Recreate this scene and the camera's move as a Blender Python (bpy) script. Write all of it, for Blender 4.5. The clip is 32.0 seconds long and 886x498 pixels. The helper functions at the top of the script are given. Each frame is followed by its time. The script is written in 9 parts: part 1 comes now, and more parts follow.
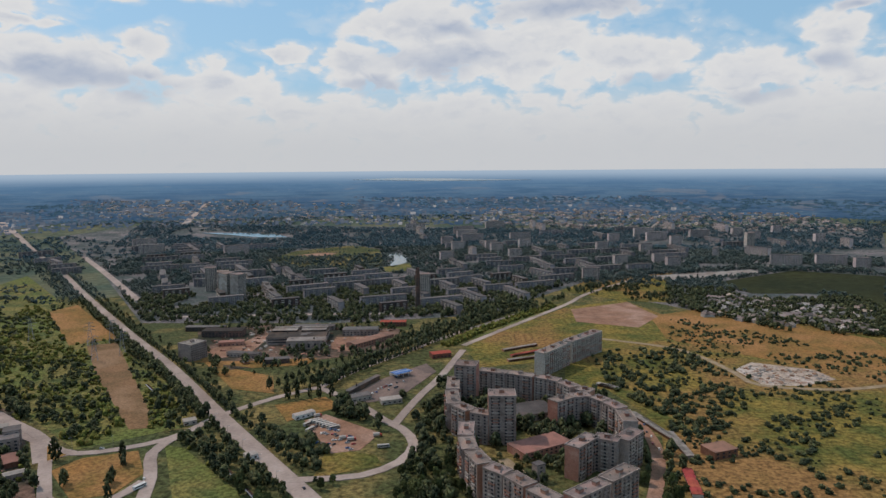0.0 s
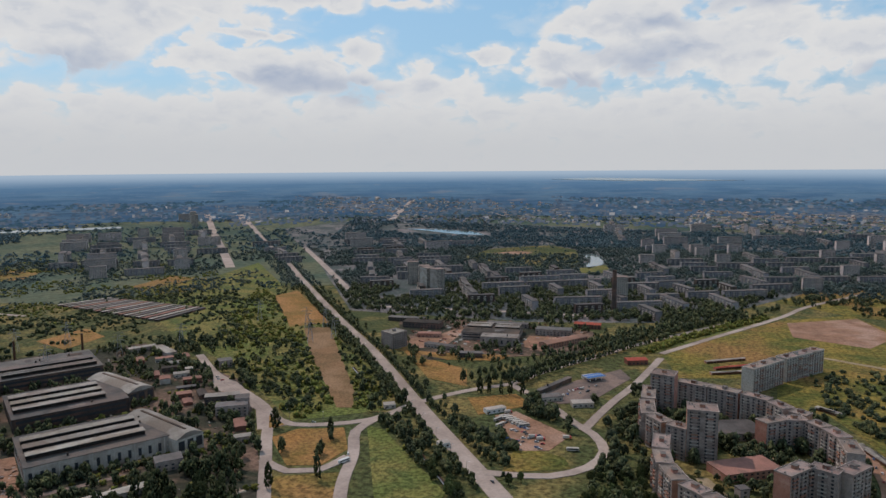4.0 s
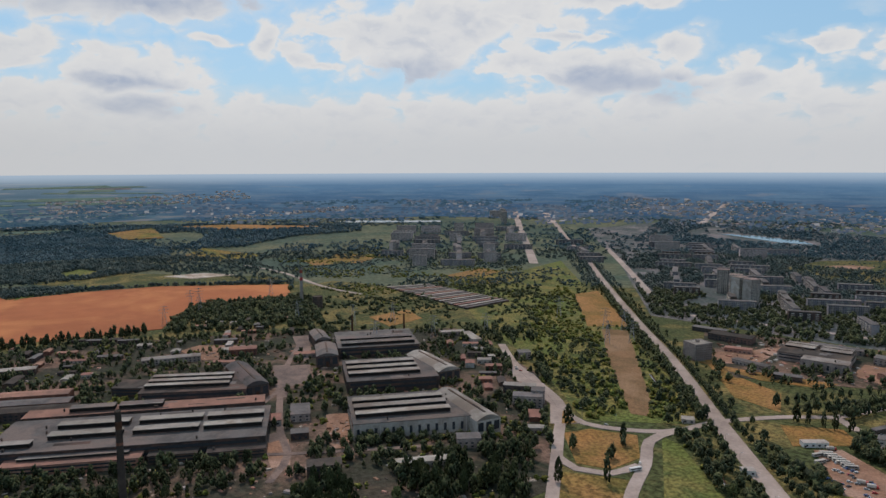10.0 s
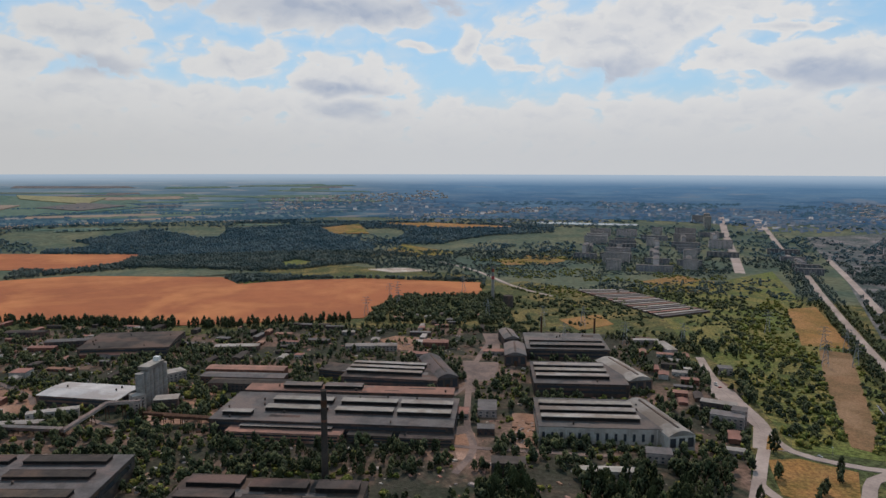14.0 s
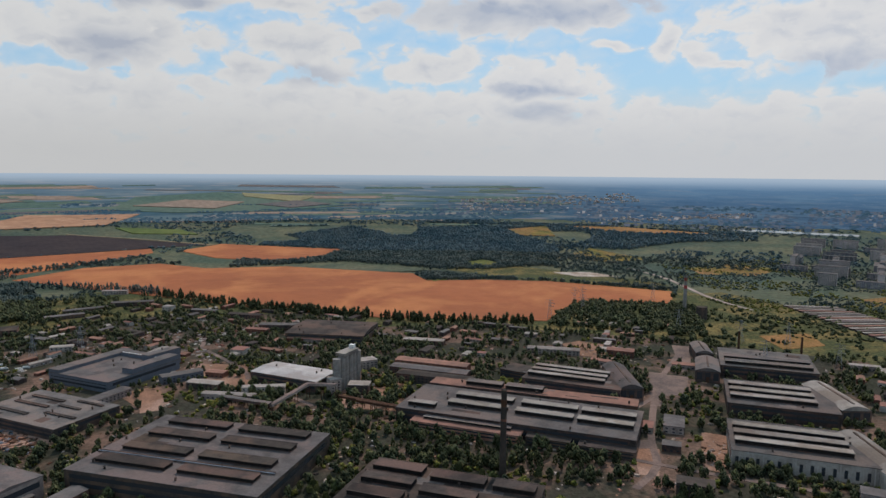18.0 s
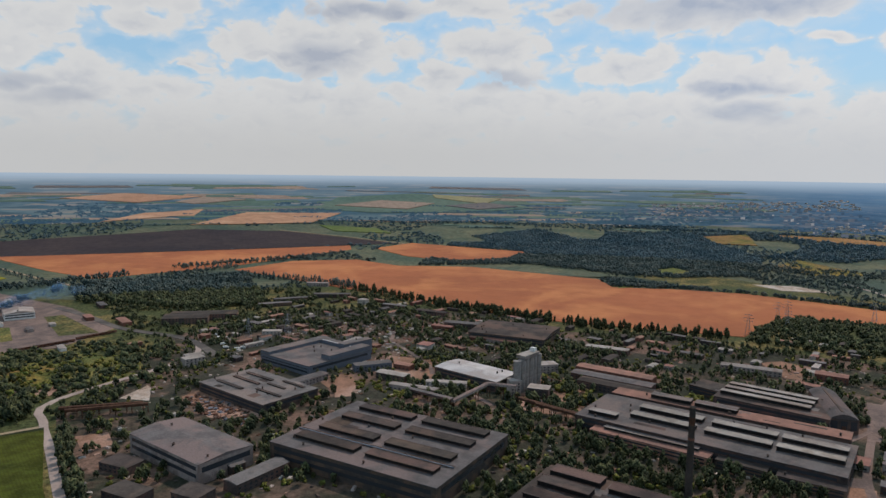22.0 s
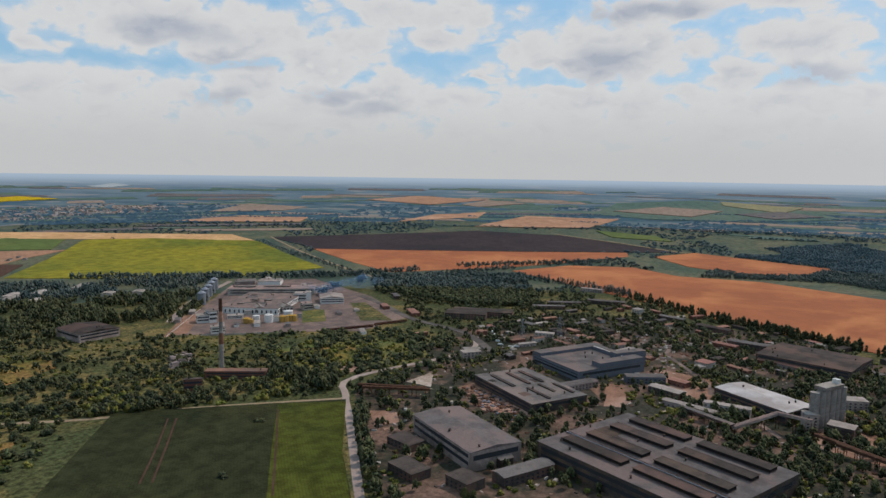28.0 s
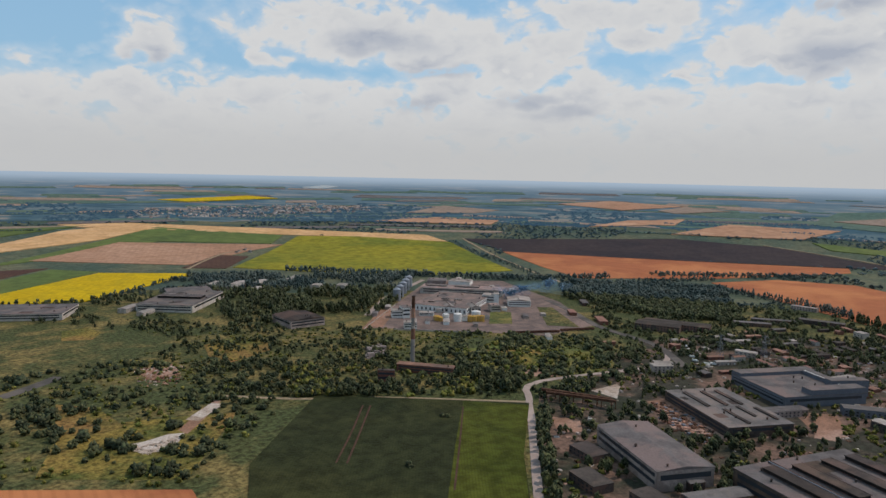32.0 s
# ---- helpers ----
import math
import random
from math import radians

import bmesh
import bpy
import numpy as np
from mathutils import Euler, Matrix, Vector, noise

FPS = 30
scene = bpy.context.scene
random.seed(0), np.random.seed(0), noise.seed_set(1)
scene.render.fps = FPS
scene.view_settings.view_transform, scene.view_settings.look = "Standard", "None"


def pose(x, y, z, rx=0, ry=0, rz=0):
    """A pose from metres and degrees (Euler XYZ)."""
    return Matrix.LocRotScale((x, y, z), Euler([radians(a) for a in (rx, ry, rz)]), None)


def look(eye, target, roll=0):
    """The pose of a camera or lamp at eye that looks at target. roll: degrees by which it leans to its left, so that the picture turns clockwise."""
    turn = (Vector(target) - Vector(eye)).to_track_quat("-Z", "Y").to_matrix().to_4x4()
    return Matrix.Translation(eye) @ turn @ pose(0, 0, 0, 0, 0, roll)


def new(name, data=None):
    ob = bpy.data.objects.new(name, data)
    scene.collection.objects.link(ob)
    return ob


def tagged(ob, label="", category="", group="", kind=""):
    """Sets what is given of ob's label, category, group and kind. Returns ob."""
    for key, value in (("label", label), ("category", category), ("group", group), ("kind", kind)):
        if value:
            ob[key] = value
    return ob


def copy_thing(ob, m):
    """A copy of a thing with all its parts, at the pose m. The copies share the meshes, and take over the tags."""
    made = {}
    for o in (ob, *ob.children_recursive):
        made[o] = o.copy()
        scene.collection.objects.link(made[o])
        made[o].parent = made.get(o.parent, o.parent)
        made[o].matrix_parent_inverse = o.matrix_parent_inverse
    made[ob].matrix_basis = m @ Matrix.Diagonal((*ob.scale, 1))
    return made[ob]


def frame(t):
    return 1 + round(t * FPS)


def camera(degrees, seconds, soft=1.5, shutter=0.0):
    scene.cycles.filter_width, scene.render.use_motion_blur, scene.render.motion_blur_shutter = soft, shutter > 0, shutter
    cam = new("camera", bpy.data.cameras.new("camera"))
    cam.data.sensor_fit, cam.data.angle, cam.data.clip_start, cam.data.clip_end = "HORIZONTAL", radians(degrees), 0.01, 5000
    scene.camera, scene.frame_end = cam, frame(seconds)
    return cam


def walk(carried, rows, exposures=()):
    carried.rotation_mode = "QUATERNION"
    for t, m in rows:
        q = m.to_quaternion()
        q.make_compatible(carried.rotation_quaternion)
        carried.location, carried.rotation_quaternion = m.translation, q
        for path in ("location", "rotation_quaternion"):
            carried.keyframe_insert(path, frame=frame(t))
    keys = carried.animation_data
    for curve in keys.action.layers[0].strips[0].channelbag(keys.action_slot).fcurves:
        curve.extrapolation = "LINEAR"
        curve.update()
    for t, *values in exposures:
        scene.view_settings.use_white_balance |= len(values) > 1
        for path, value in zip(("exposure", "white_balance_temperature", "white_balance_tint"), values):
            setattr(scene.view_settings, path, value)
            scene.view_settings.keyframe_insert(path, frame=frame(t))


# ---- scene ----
import itertools

# A wide turn of the camera, hovering on one spot high over the edge of a town.
EYE = 250.0
cam = camera(65.52, 32.0)
ROWS = [
    (0, 0.01, -6.93, -0.44),
    (1, 4.07, -6.92, -0.43),
    (2, 8.12, -6.90, -0.42),
    (3, 12.20, -6.88, -0.42),
    (4.5, 18.38, -6.85, -0.41),
    (6, 24.63, -6.82, -0.38),
    (8, 32.98, -6.78, -0.31),
    (10, 41.23, -6.73, -0.20),
    (12, 49.32, -6.68, -0.06),
    (14, 57.22, -6.63, 0.12),
    (16, 64.98, -6.58, 0.30),
    (18, 72.67, -6.53, 0.46),
    (20, 80.35, -6.48, 0.60),
    (22, 88.03, -6.43, 0.70),
    (24, 95.70, -6.39, 0.75),
    (26, 103.30, -6.34, 0.78),
    (28, 110.82, -6.30, 0.82),
    (29, 114.58, -6.29, 0.86),
    (30, 118.40, -6.27, 0.93),
    (31, 122.35, -6.25, 1.04),
    (32, 126.54, -6.24, 1.21),
]
walk(cam, [(t, pose(0, 0, EYE, 90 + pitch, 0, yaw) @ pose(0, 0, 0, 0, 0, roll)) for t, yaw, pitch, roll in ROWS])


# ---- node helpers ----
def nd(nt, kind, ins=None, **attrs):
    n = nt.nodes.new(kind)
    for k, v in attrs.items():
        setattr(n, k, v)
    for k, v in (ins or {}).items():
        if isinstance(v, bpy.types.NodeSocket):
            nt.links.new(v, n.inputs[k])
        else:
            n.inputs[k].default_value = v
    return n


def math_node(nt, op, a, b=0.0, clamp=False):
    return nd(nt, "ShaderNodeMath", {0: a, 1: b}, operation=op, use_clamp=clamp).outputs[0]


def smooth(nt, v, lo, hi, to_lo=0.0, to_hi=1.0):
    return nd(nt, "ShaderNodeMapRange", {"Value": v, "From Min": lo, "From Max": hi, "To Min": to_lo, "To Max": to_hi},
              interpolation_type="SMOOTHSTEP").outputs[0]


def mix(nt, fac, a, b, blend="MIX"):
    n = nd(nt, "ShaderNodeMix", {"Factor": fac}, data_type="RGBA", blend_type=blend)
    for i, v in ((6, a), (7, b)):
        if isinstance(v, bpy.types.NodeSocket):
            nt.links.new(v, n.inputs[i])
        else:
            n.inputs[i].default_value = (*v, 1) if len(v) == 3 else v
    return n.outputs[2]


# ---- sky, sun, exposure ----
SUN_YAW, SUN_UP = 56.0, 50.0   # degrees to the left of +y, degrees over the horizon
world = bpy.data.worlds.new("sky")
scene.world = world
world.use_nodes = True
wt = world.node_tree
wt.nodes.clear()
sky = nd(wt, "ShaderNodeTexSky", sky_type="NISHITA", sun_disc=False, sun_elevation=radians(SUN_UP), sun_rotation=radians(-SUN_YAW),
         altitude=250.0, air_density=1.2, dust_density=1.5)
direction = nd(wt, "ShaderNodeTexCoord").outputs["Generated"]
axis = nd(wt, "ShaderNodeSeparateXYZ", {0: direction})
up = axis.outputs[2]
# heaps of cloud, each with its bearing to the left of +y, its height over the skyline and its half width and half height, all in degrees
HEAPS_EAST = ((-31.5, 6.3, 3.7, 2.3), (-30.0, 10.8, 2.0, 0.8), (-29.5, 8.5, 3.1, 2.8), (-23.7, 6.8, 5.0, 2.1), (-14.3, 8.5, 6.9, 2.6), (-9.9, 12.4, 8.3, 1.4), (-5.4, 8.8, 11.6, 3.2), (1.9, 11.1, 6.8, 2.8), (5.5, 11.7, 2.7, 0.9), (6.5, 7.8, 5.0, 2.1), (11.8, 9.0, 3.9, 0.7), (17.1, 6.3, 5.0, 1.8), (19.7, 12.8, 4.5, 0.7), (22.5, 9.1, 2.8, 1.4), (27.9, 7.4, 7.5, 2.4), (28.3, 12.7, 6.8, 0.9), (31.6, 10.3, 3.9, 0.5), (34.7, 8.3, 2.7, 1.1), (40.0, 11.5, 11.2, 3.0), (44.0, 10.1, 10.1, 3.5))
HEAPS_NORTH = ((51.4, 8.2, 2.2, 0.8), (55.0, 10.4, 1.7, 1.8), (59.4, 9.6, 2.2, 0.4), (65.3, 7.0, 6.5, 2.2), (67.3, 12.3, 13.4, 2.1), (73.7, 8.2, 5.9, 1.8), (79.0, 12.3, 2.6, 0.8), (84.1, 9.9, 5.4, 3.1), (86.9, 13.0, 6.7, 1.3), (88.4, 7.8, 3.1, 1.8), (94.5, 12.4, 6.8, 1.3), (95.0, 9.6, 6.3, 2.8), (98.2, 9.7, 10.4, 3.1), (98.7, 6.2, 3.8, 1.2), (100.9, 6.5, 5.4, 0.9), (107.5, 7.9, 1.3, 0.5), (111.3, 10.6, 3.2, 1.2), (113.4, 12.5, 9.0, 1.7), (115.6, 6.1, 6.0, 2.5), (118.4, 10.5, 3.7, 2.1))
HEAPS_WEST = ((120.7, 8.7, 4.9, 2.9), (126.1, 6.3, 5.9, 2.7), (127.0, 9.8, 7.6, 2.2), (132.7, 11.2, 11.9, 2.7), (140.9, 8.6, 1.6, 0.8), (141.9, 5.8, 4.3, 1.5), (148.5, 5.0, 4.2, 1.8), (149.5, 9.3, 2.7, 2.3))
# their grey undersides
BASES_EAST = ((-30.0, 10.9, 2.0, 0.7), (-29.5, 7.4, 2.8, 1.2), (-23.8, 5.2, 3.1, 0.7), (-16.5, 6.5, 3.0, 0.8), (-10.3, 12.4, 8.3, 1.3), (-0.9, 10.9, 3.2, 0.9), (0.3, 8.4, 5.0, 1.5), (5.6, 6.2, 3.6, 0.8), (23.2, 5.7, 4.3, 1.0), (25.6, 6.6, 5.5, 1.2), (28.3, 6.8, 6.0, 1.3), (43.6, 7.8, 4.1, 1.5), (57.4, 12.8, 4.4, 1.2), (65.0, 4.7, 4.1, 0.9), (65.3, 6.4, 4.9, 0.8), (67.3, 12.4, 13.0, 1.8), (84.0, 7.5, 3.6, 0.8), (94.5, 12.5, 6.4, 1.0), (96.9, 12.5, 5.4, 0.7), (98.7, 8.6, 4.1, 1.6))
BASES_NORTH = ((116.5, 4.9, 4.2, 0.8), (119.4, 5.9, 3.3, 0.7), (127.0, 8.3, 4.0, 0.8), (128.8, 5.6, 2.7, 1.1), (132.3, 10.2, 5.2, 1.0), (149.4, 8.3, 2.0, 0.8))
bearing_of = math_node(wt, "MULTIPLY", math_node(wt, "ARCTAN2", math_node(wt, "MULTIPLY", axis.outputs[0], -1.0), axis.outputs[1]), 180 / math.pi)
height_of = math_node(wt, "MULTIPLY", math_node(wt, "ARCSINE", up), 180 / math.pi)
squash = nd(wt, "ShaderNodeVectorMath", {0: direction, 1: (1.0, 1.0, 1.7)}, operation="MULTIPLY").outputs[0]


def cloud_noise(scale, detail, rough, lift=0.0):
    at = nd(wt, "ShaderNodeVectorMath", {0: squash, 1: (3.1, 0.7, lift)}, operation="ADD").outputs[0]
    return nd(wt, "ShaderNodeTexNoise", {"Vector": at, "Scale": scale, "Detail": detail, "Roughness": rough}).outputs[0]


# the outlines swell and billow: the place itself is pushed about by noise before it meets the heaps
push = nd(wt, "ShaderNodeTexNoise", {"Vector": squash, "Scale": 16.0, "Detail": 2.0, "Roughness": 0.5}).outputs["Color"]
plan = nd(wt, "ShaderNodeCombineXYZ", {0: bearing_of, 1: height_of}).outputs[0]
plan = nd(wt, "ShaderNodeVectorMath", {0: nd(wt, "ShaderNodeVectorMath", {0: push, 1: (0.5, 0.5, 0.5)}, operation="SUBTRACT").outputs[0], 1: (5.0, 2.0, 0.0), 2: plan}, operation="MULTIPLY_ADD").outputs[0]


def pile(rows):
    """How deep inside the nearest of the heaps a direction lies: most in the middle, below 0 outside its ragged rim."""
    total = None
    for bearing, height, wide, tall in rows:
        q = nd(wt, "ShaderNodeVectorMath", {0: plan, 1: (1 / wide, 1 / tall, 0.0), 2: (-bearing / wide, -height / tall, 0.0)}, operation="MULTIPLY_ADD").outputs[0]
        v = math_node(wt, "SUBTRACT", 1.27, nd(wt, "ShaderNodeVectorMath", {0: q}, operation="LENGTH").outputs["Value"])
        total = v if total is None else math_node(wt, "MAXIMUM", total, v)
    return total


billow = cloud_noise(19.0, 6.0, 0.50)
billow_above = cloud_noise(19.0, 5.0, 0.50, 0.016)
puffs_at = nd(wt, "ShaderNodeVectorMath", {0: squash, 1: math_node(wt, "MULTIPLY", billow, 0.08)}, operation="ADD").outputs[0]
puffs = nd(wt, "ShaderNodeTexVoronoi", {"Vector": puffs_at, "Scale": 21.0, "Detail": 2.5, "Roughness": 0.5, "Smoothness": 0.3}, feature="SMOOTH_F1").outputs["Distance"]
# past the heaps that can be told apart the cover goes on in the same broken way
wide_cover = math_node(wt, "MULTIPLY", math_node(wt, "SUBTRACT", cloud_noise(4.2, 3.0, 0.5), 0.47), 5.0)
beyond = math_node(wt, "MAXIMUM", smooth(wt, up, 0.22, 0.30, -2.0, 0.0), math_node(wt, "MAXIMUM", smooth(wt, bearing_of, 156.0, 164.0, -2.0, 0.0), smooth(wt, bearing_of, -33.0, -40.0, -2.0, 0.0)))
deck_height = math_node(wt, "SUBTRACT", height_of, smooth(wt, bearing_of, 50.0, 85.0, 0.0, 1.5))
low_deck = smooth(wt, deck_height, 9.8, 4.2, -1.1, 0.75)
body = math_node(wt, "MAXIMUM", math_node(wt, "MAXIMUM", pile(HEAPS_EAST), pile(HEAPS_NORTH)), pile(HEAPS_WEST))
body = math_node(wt, "MAXIMUM", math_node(wt, "MAXIMUM", body, low_deck), math_node(wt, "ADD", wide_cover, beyond))
ragged = math_node(wt, "SUBTRACT", math_node(wt, "MULTIPLY", math_node(wt, "SUBTRACT", billow, 0.5), 1.15), math_node(wt, "MULTIPLY", math_node(wt, "SUBTRACT", puffs, 0.42), 0.65))
depth_in = math_node(wt, "ADD", body, ragged)
mask = smooth(wt, depth_in, -0.02, 0.28)
# a thin milky veil hangs in the gaps
wisps = smooth(wt, depth_in, -0.45, 0.10, 0.0, 0.34)
relief = smooth(wt, math_node(wt, "SUBTRACT", billow_above, billow), -0.07, 0.10)
hollow = smooth(wt, puffs, 0.30, 0.62)
core = smooth(wt, depth_in, 0.15, 1.0)
under = smooth(wt, math_node(wt, "ADD", math_node(wt, "MAXIMUM", pile(BASES_EAST), pile(BASES_NORTH)), math_node(wt, "MULTIPLY", ragged, 0.3)), 0.0, 1.05)
dark = math_node(wt, "ADD", math_node(wt, "MULTIPLY", under, 0.68), math_node(wt, "MULTIPLY", math_node(wt, "MULTIPLY", core, math_node(wt, "ADD", math_node(wt, "MULTIPLY", relief, 0.65), math_node(wt, "MULTIPLY", hollow, 0.45))), 0.46), True)
warm_side = smooth(wt, axis.outputs[1], 0.6, -0.1)
cloud = mix(wt, dark, mix(wt, warm_side, (0.76, 0.76, 0.765), (0.69, 0.695, 0.70)), mix(wt, warm_side, (0.41, 0.475, 0.60), (0.42, 0.46, 0.54)))
sky_scaled = mix(wt, 1.0, sky.outputs[0], (0.075, 0.085, 0.098), "MULTIPLY")
clear = mix(wt, wisps, mix(wt, 0.6, sky_scaled, (0.36, 0.63, 0.88)), (0.70, 0.74, 0.78))
heaps = mix(wt, mask, clear, cloud)
veil = smooth(wt, up, 0.015, 0.125, 0.93, 0.0)
dome = mix(wt, veil, heaps, mix(wt, warm_side, (0.59, 0.605, 0.63), (0.555, 0.56, 0.565)))
back = nd(wt, "ShaderNodeBackground", {"Color": dome, "Strength": 1.0})
nd(wt, "ShaderNodeOutputWorld", {"Surface": back.outputs[0]})

sun = new("sun", bpy.data.lights.new("sun", "SUN"))
sun.data.energy, sun.data.angle, sun.data.color = 2.7, radians(1.0), (1.0, 0.84, 0.74)
sun_dir = Vector((-math.sin(radians(SUN_YAW)) * math.cos(radians(SUN_UP)), math.cos(radians(SUN_YAW)) * math.cos(radians(SUN_UP)), math.sin(radians(SUN_UP))))
sun.matrix_world = look(sun_dir * 3000, (0, 0, 0))
scene.view_settings.exposure = -0.08


# ---- materials ----
def mat(name, c1, c2, scale=0.1, c3=None, scale3=0.02, rough=0.9, bump=0.0, bump_scale=1.0, metal=0.0, per_object=0.0, stripes=None, lo=0.35, hi=0.65, per_island=0.0, mottle=0.18):
    m = bpy.data.materials.new(name)
    m.use_nodes = True
    nt = m.node_tree
    nt.nodes.clear()
    pos = nd(nt, "ShaderNodeTexCoord").outputs["Object"]
    n1 = nd(nt, "ShaderNodeTexNoise", {"Vector": pos, "Scale": scale, "Detail": 6.0, "Roughness": 0.62}).outputs[0]
    col = mix(nt, smooth(nt, n1, lo, hi), c1, c2)
    if c3:
        n3 = nd(nt, "ShaderNodeTexNoise", {"Vector": pos, "Scale": scale3, "Detail": 4.0, "Roughness": 0.6, "Distortion": 0.4}).outputs[0]
        col = mix(nt, smooth(nt, n3, 0.45, 0.63), col, c3)
    n2 = nd(nt, "ShaderNodeTexNoise", {"Vector": pos, "Scale": scale * 9.0, "Detail": 3.0, "Roughness": 0.7}).outputs[0]
    col = mix(nt, 1.0, col, mix(nt, smooth(nt, n2, 0.3, 0.7), (1 - mottle,) * 3, (1 + mottle,) * 3), "MULTIPLY")
    if stripes:
        ang, period, amount = stripes
        turned = nd(nt, "ShaderNodeVectorRotate", {"Vector": pos, "Angle": radians(ang)}, rotation_type="Z_AXIS").outputs[0]
        wave = nd(nt, "ShaderNodeTexWave", {"Vector": turned, "Scale": math.pi / period / 10.0, "Distortion": 0.6, "Detail": 1.0, "Detail Scale": 0.4}).outputs[1]
        col = mix(nt, math_node(nt, "MULTIPLY", smooth(nt, wave, 0.55, 0.95), amount), col, tuple(0.45 * v for v in c1))
    if per_object or per_island:
        src = nd(nt, "ShaderNodeObjectInfo").outputs["Random"] if per_object else nd(nt, "ShaderNodeNewGeometry").outputs["Random Per Island"]
        amount = per_object or per_island
        val = nd(nt, "ShaderNodeMapRange", {"Value": src, "To Min": 1 - amount, "To Max": 1 + amount}).outputs[0]
        hue = nd(nt, "ShaderNodeMapRange", {"Value": math_node(nt, "FRACT", math_node(nt, "MULTIPLY", src, 7.3)), "To Min": 0.5 - 0.06 * amount, "To Max": 0.5 + 0.06 * amount}).outputs[0]
        col = nd(nt, "ShaderNodeHueSaturation", {"Color": col, "Value": val, "Hue": hue}).outputs[0]
    bsdf = nd(nt, "ShaderNodeBsdfPrincipled", {"Base Color": col, "Roughness": rough, "Metallic": metal, "Specular IOR Level": 0.06 if rough >= 0.8 else 0.3})
    if bump:
        nb = nd(nt, "ShaderNodeTexNoise", {"Vector": pos, "Scale": bump_scale, "Detail": 4.0}).outputs[0]
        nt.links.new(nd(nt, "ShaderNodeBump", {"Height": nb, "Strength": bump, "Distance": 0.6 / bump_scale}).outputs[0], bsdf.inputs["Normal"])
    nd(nt, "ShaderNodeOutputMaterial", {"Surface": bsdf.outputs[0]})
    return m


M_GROUND = mat("ground_cover", (0.060, 0.066, 0.026), (0.165, 0.125, 0.048), 0.02, (0.054, 0.064, 0.026), 0.006, bump=0.7, bump_scale=0.25, mottle=0.6, lo=0.42, hi=0.62)
M_MEADOW = mat("dry_meadow", (0.195, 0.140, 0.036), (0.070, 0.080, 0.022), 0.022, (0.210, 0.118, 0.046), 0.006, bump=0.7, bump_scale=0.25, mottle=0.55)
# Town ground tinted bluish: distance haze put into its base colour.
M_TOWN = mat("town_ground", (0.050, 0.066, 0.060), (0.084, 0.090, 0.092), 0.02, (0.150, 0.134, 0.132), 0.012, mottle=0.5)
M_GREEN = mat("green_meadow", (0.066, 0.084, 0.028), (0.175, 0.142, 0.048), 0.026, (0.098, 0.116, 0.032), 0.006, bump=0.7, bump_scale=0.25, mottle=0.55)
M_STRAW = mat("straw_grass", (0.250, 0.128, 0.045), (0.150, 0.100, 0.032), 0.03, (0.270, 0.142, 0.058), 0.01, bump=0.5, bump_scale=0.3, mottle=0.4)
M_DIRT = mat("bare_earth", (0.270, 0.150, 0.100), (0.180, 0.104, 0.070), 0.05, (0.320, 0.205, 0.155), 0.014, bump=0.5, bump_scale=0.4, mottle=0.2)
M_BARE = mat("dry_clay_strip", (0.205, 0.118, 0.064), (0.140, 0.090, 0.046), 0.04, (0.225, 0.140, 0.082), 0.012, bump=0.5, bump_scale=0.4, mottle=0.25)
# Dusty ground, its tone lowered for the cloud shade over the works.
M_YARD = mat("dusty_shaded_yard", (0.046, 0.042, 0.032), (0.030, 0.034, 0.022), 0.02, (0.150, 0.096, 0.072), 0.013, bump=0.5, bump_scale=0.4, mottle=0.35)
M_PALE = mat("pale_rubble", (0.40, 0.33, 0.27), (0.25, 0.185, 0.14), 0.05, (0.44, 0.38, 0.33), 0.02, bump=0.8, bump_scale=0.3, mottle=0.25)
M_ROAD = mat("worn_concrete_road", (0.315, 0.250, 0.218), (0.240, 0.190, 0.166), 0.04, (0.36, 0.290, 0.255), 0.012, rough=0.85, mottle=0.1)
M_ASPHALT = mat("grey_asphalt", (0.095, 0.085, 0.078), (0.066, 0.060, 0.056), 0.06, (0.125, 0.108, 0.096), 0.02, rough=0.85, mottle=0.1)
M_TRACK = mat("dirt_track", (0.288, 0.224, 0.152), (0.224, 0.168, 0.104), 0.1, rough=0.95, mottle=0.12)
M_WHEAT = mat("ripe_wheat", (0.33, 0.116, 0.052), (0.275, 0.098, 0.046), 0.003, (0.42, 0.165, 0.068), 0.005, stripes=(20, 9.0, 0.16), bump=0.3, bump_scale=0.6, mottle=0.06)
M_WHEAT_PALE = mat("pale_stubble", (0.50, 0.300, 0.140), (0.44, 0.262, 0.120), 0.005, (0.55, 0.345, 0.175), 0.008, stripes=(60, 14.0, 0.12))
M_PLOUGH = mat("ploughed_earth", (0.034, 0.026, 0.028), (0.046, 0.034, 0.033), 0.006, (0.028, 0.023, 0.026), 0.003, stripes=(75, 16.0, 0.08), mottle=0.2)
M_SUNFLOWER = mat("flowering_sunflowers", (0.215, 0.190, 0.018), (0.165, 0.158, 0.018), 0.004, (0.110, 0.126, 0.018), 0.003, stripes=(40, 7.0, 0.06), mottle=0.3)
M_CANOLA = mat("bright_yellow_crop", (0.468, 0.324, 0.005), (0.414, 0.279, 0.005), 0.01, (0.378, 0.270, 0.009), 0.02, stripes=(40, 12.0, 0.12))
# Crop green kept very dark: cloud shade is put into the colour.
M_CROP = mat("shaded_green_crop", (0.021, 0.026, 0.011), (0.028, 0.032, 0.013), 0.006, (0.036, 0.038, 0.014), 0.004, stripes=(53, 2.6, 0.2), bump=0.6, bump_scale=0.4, mottle=0.35)
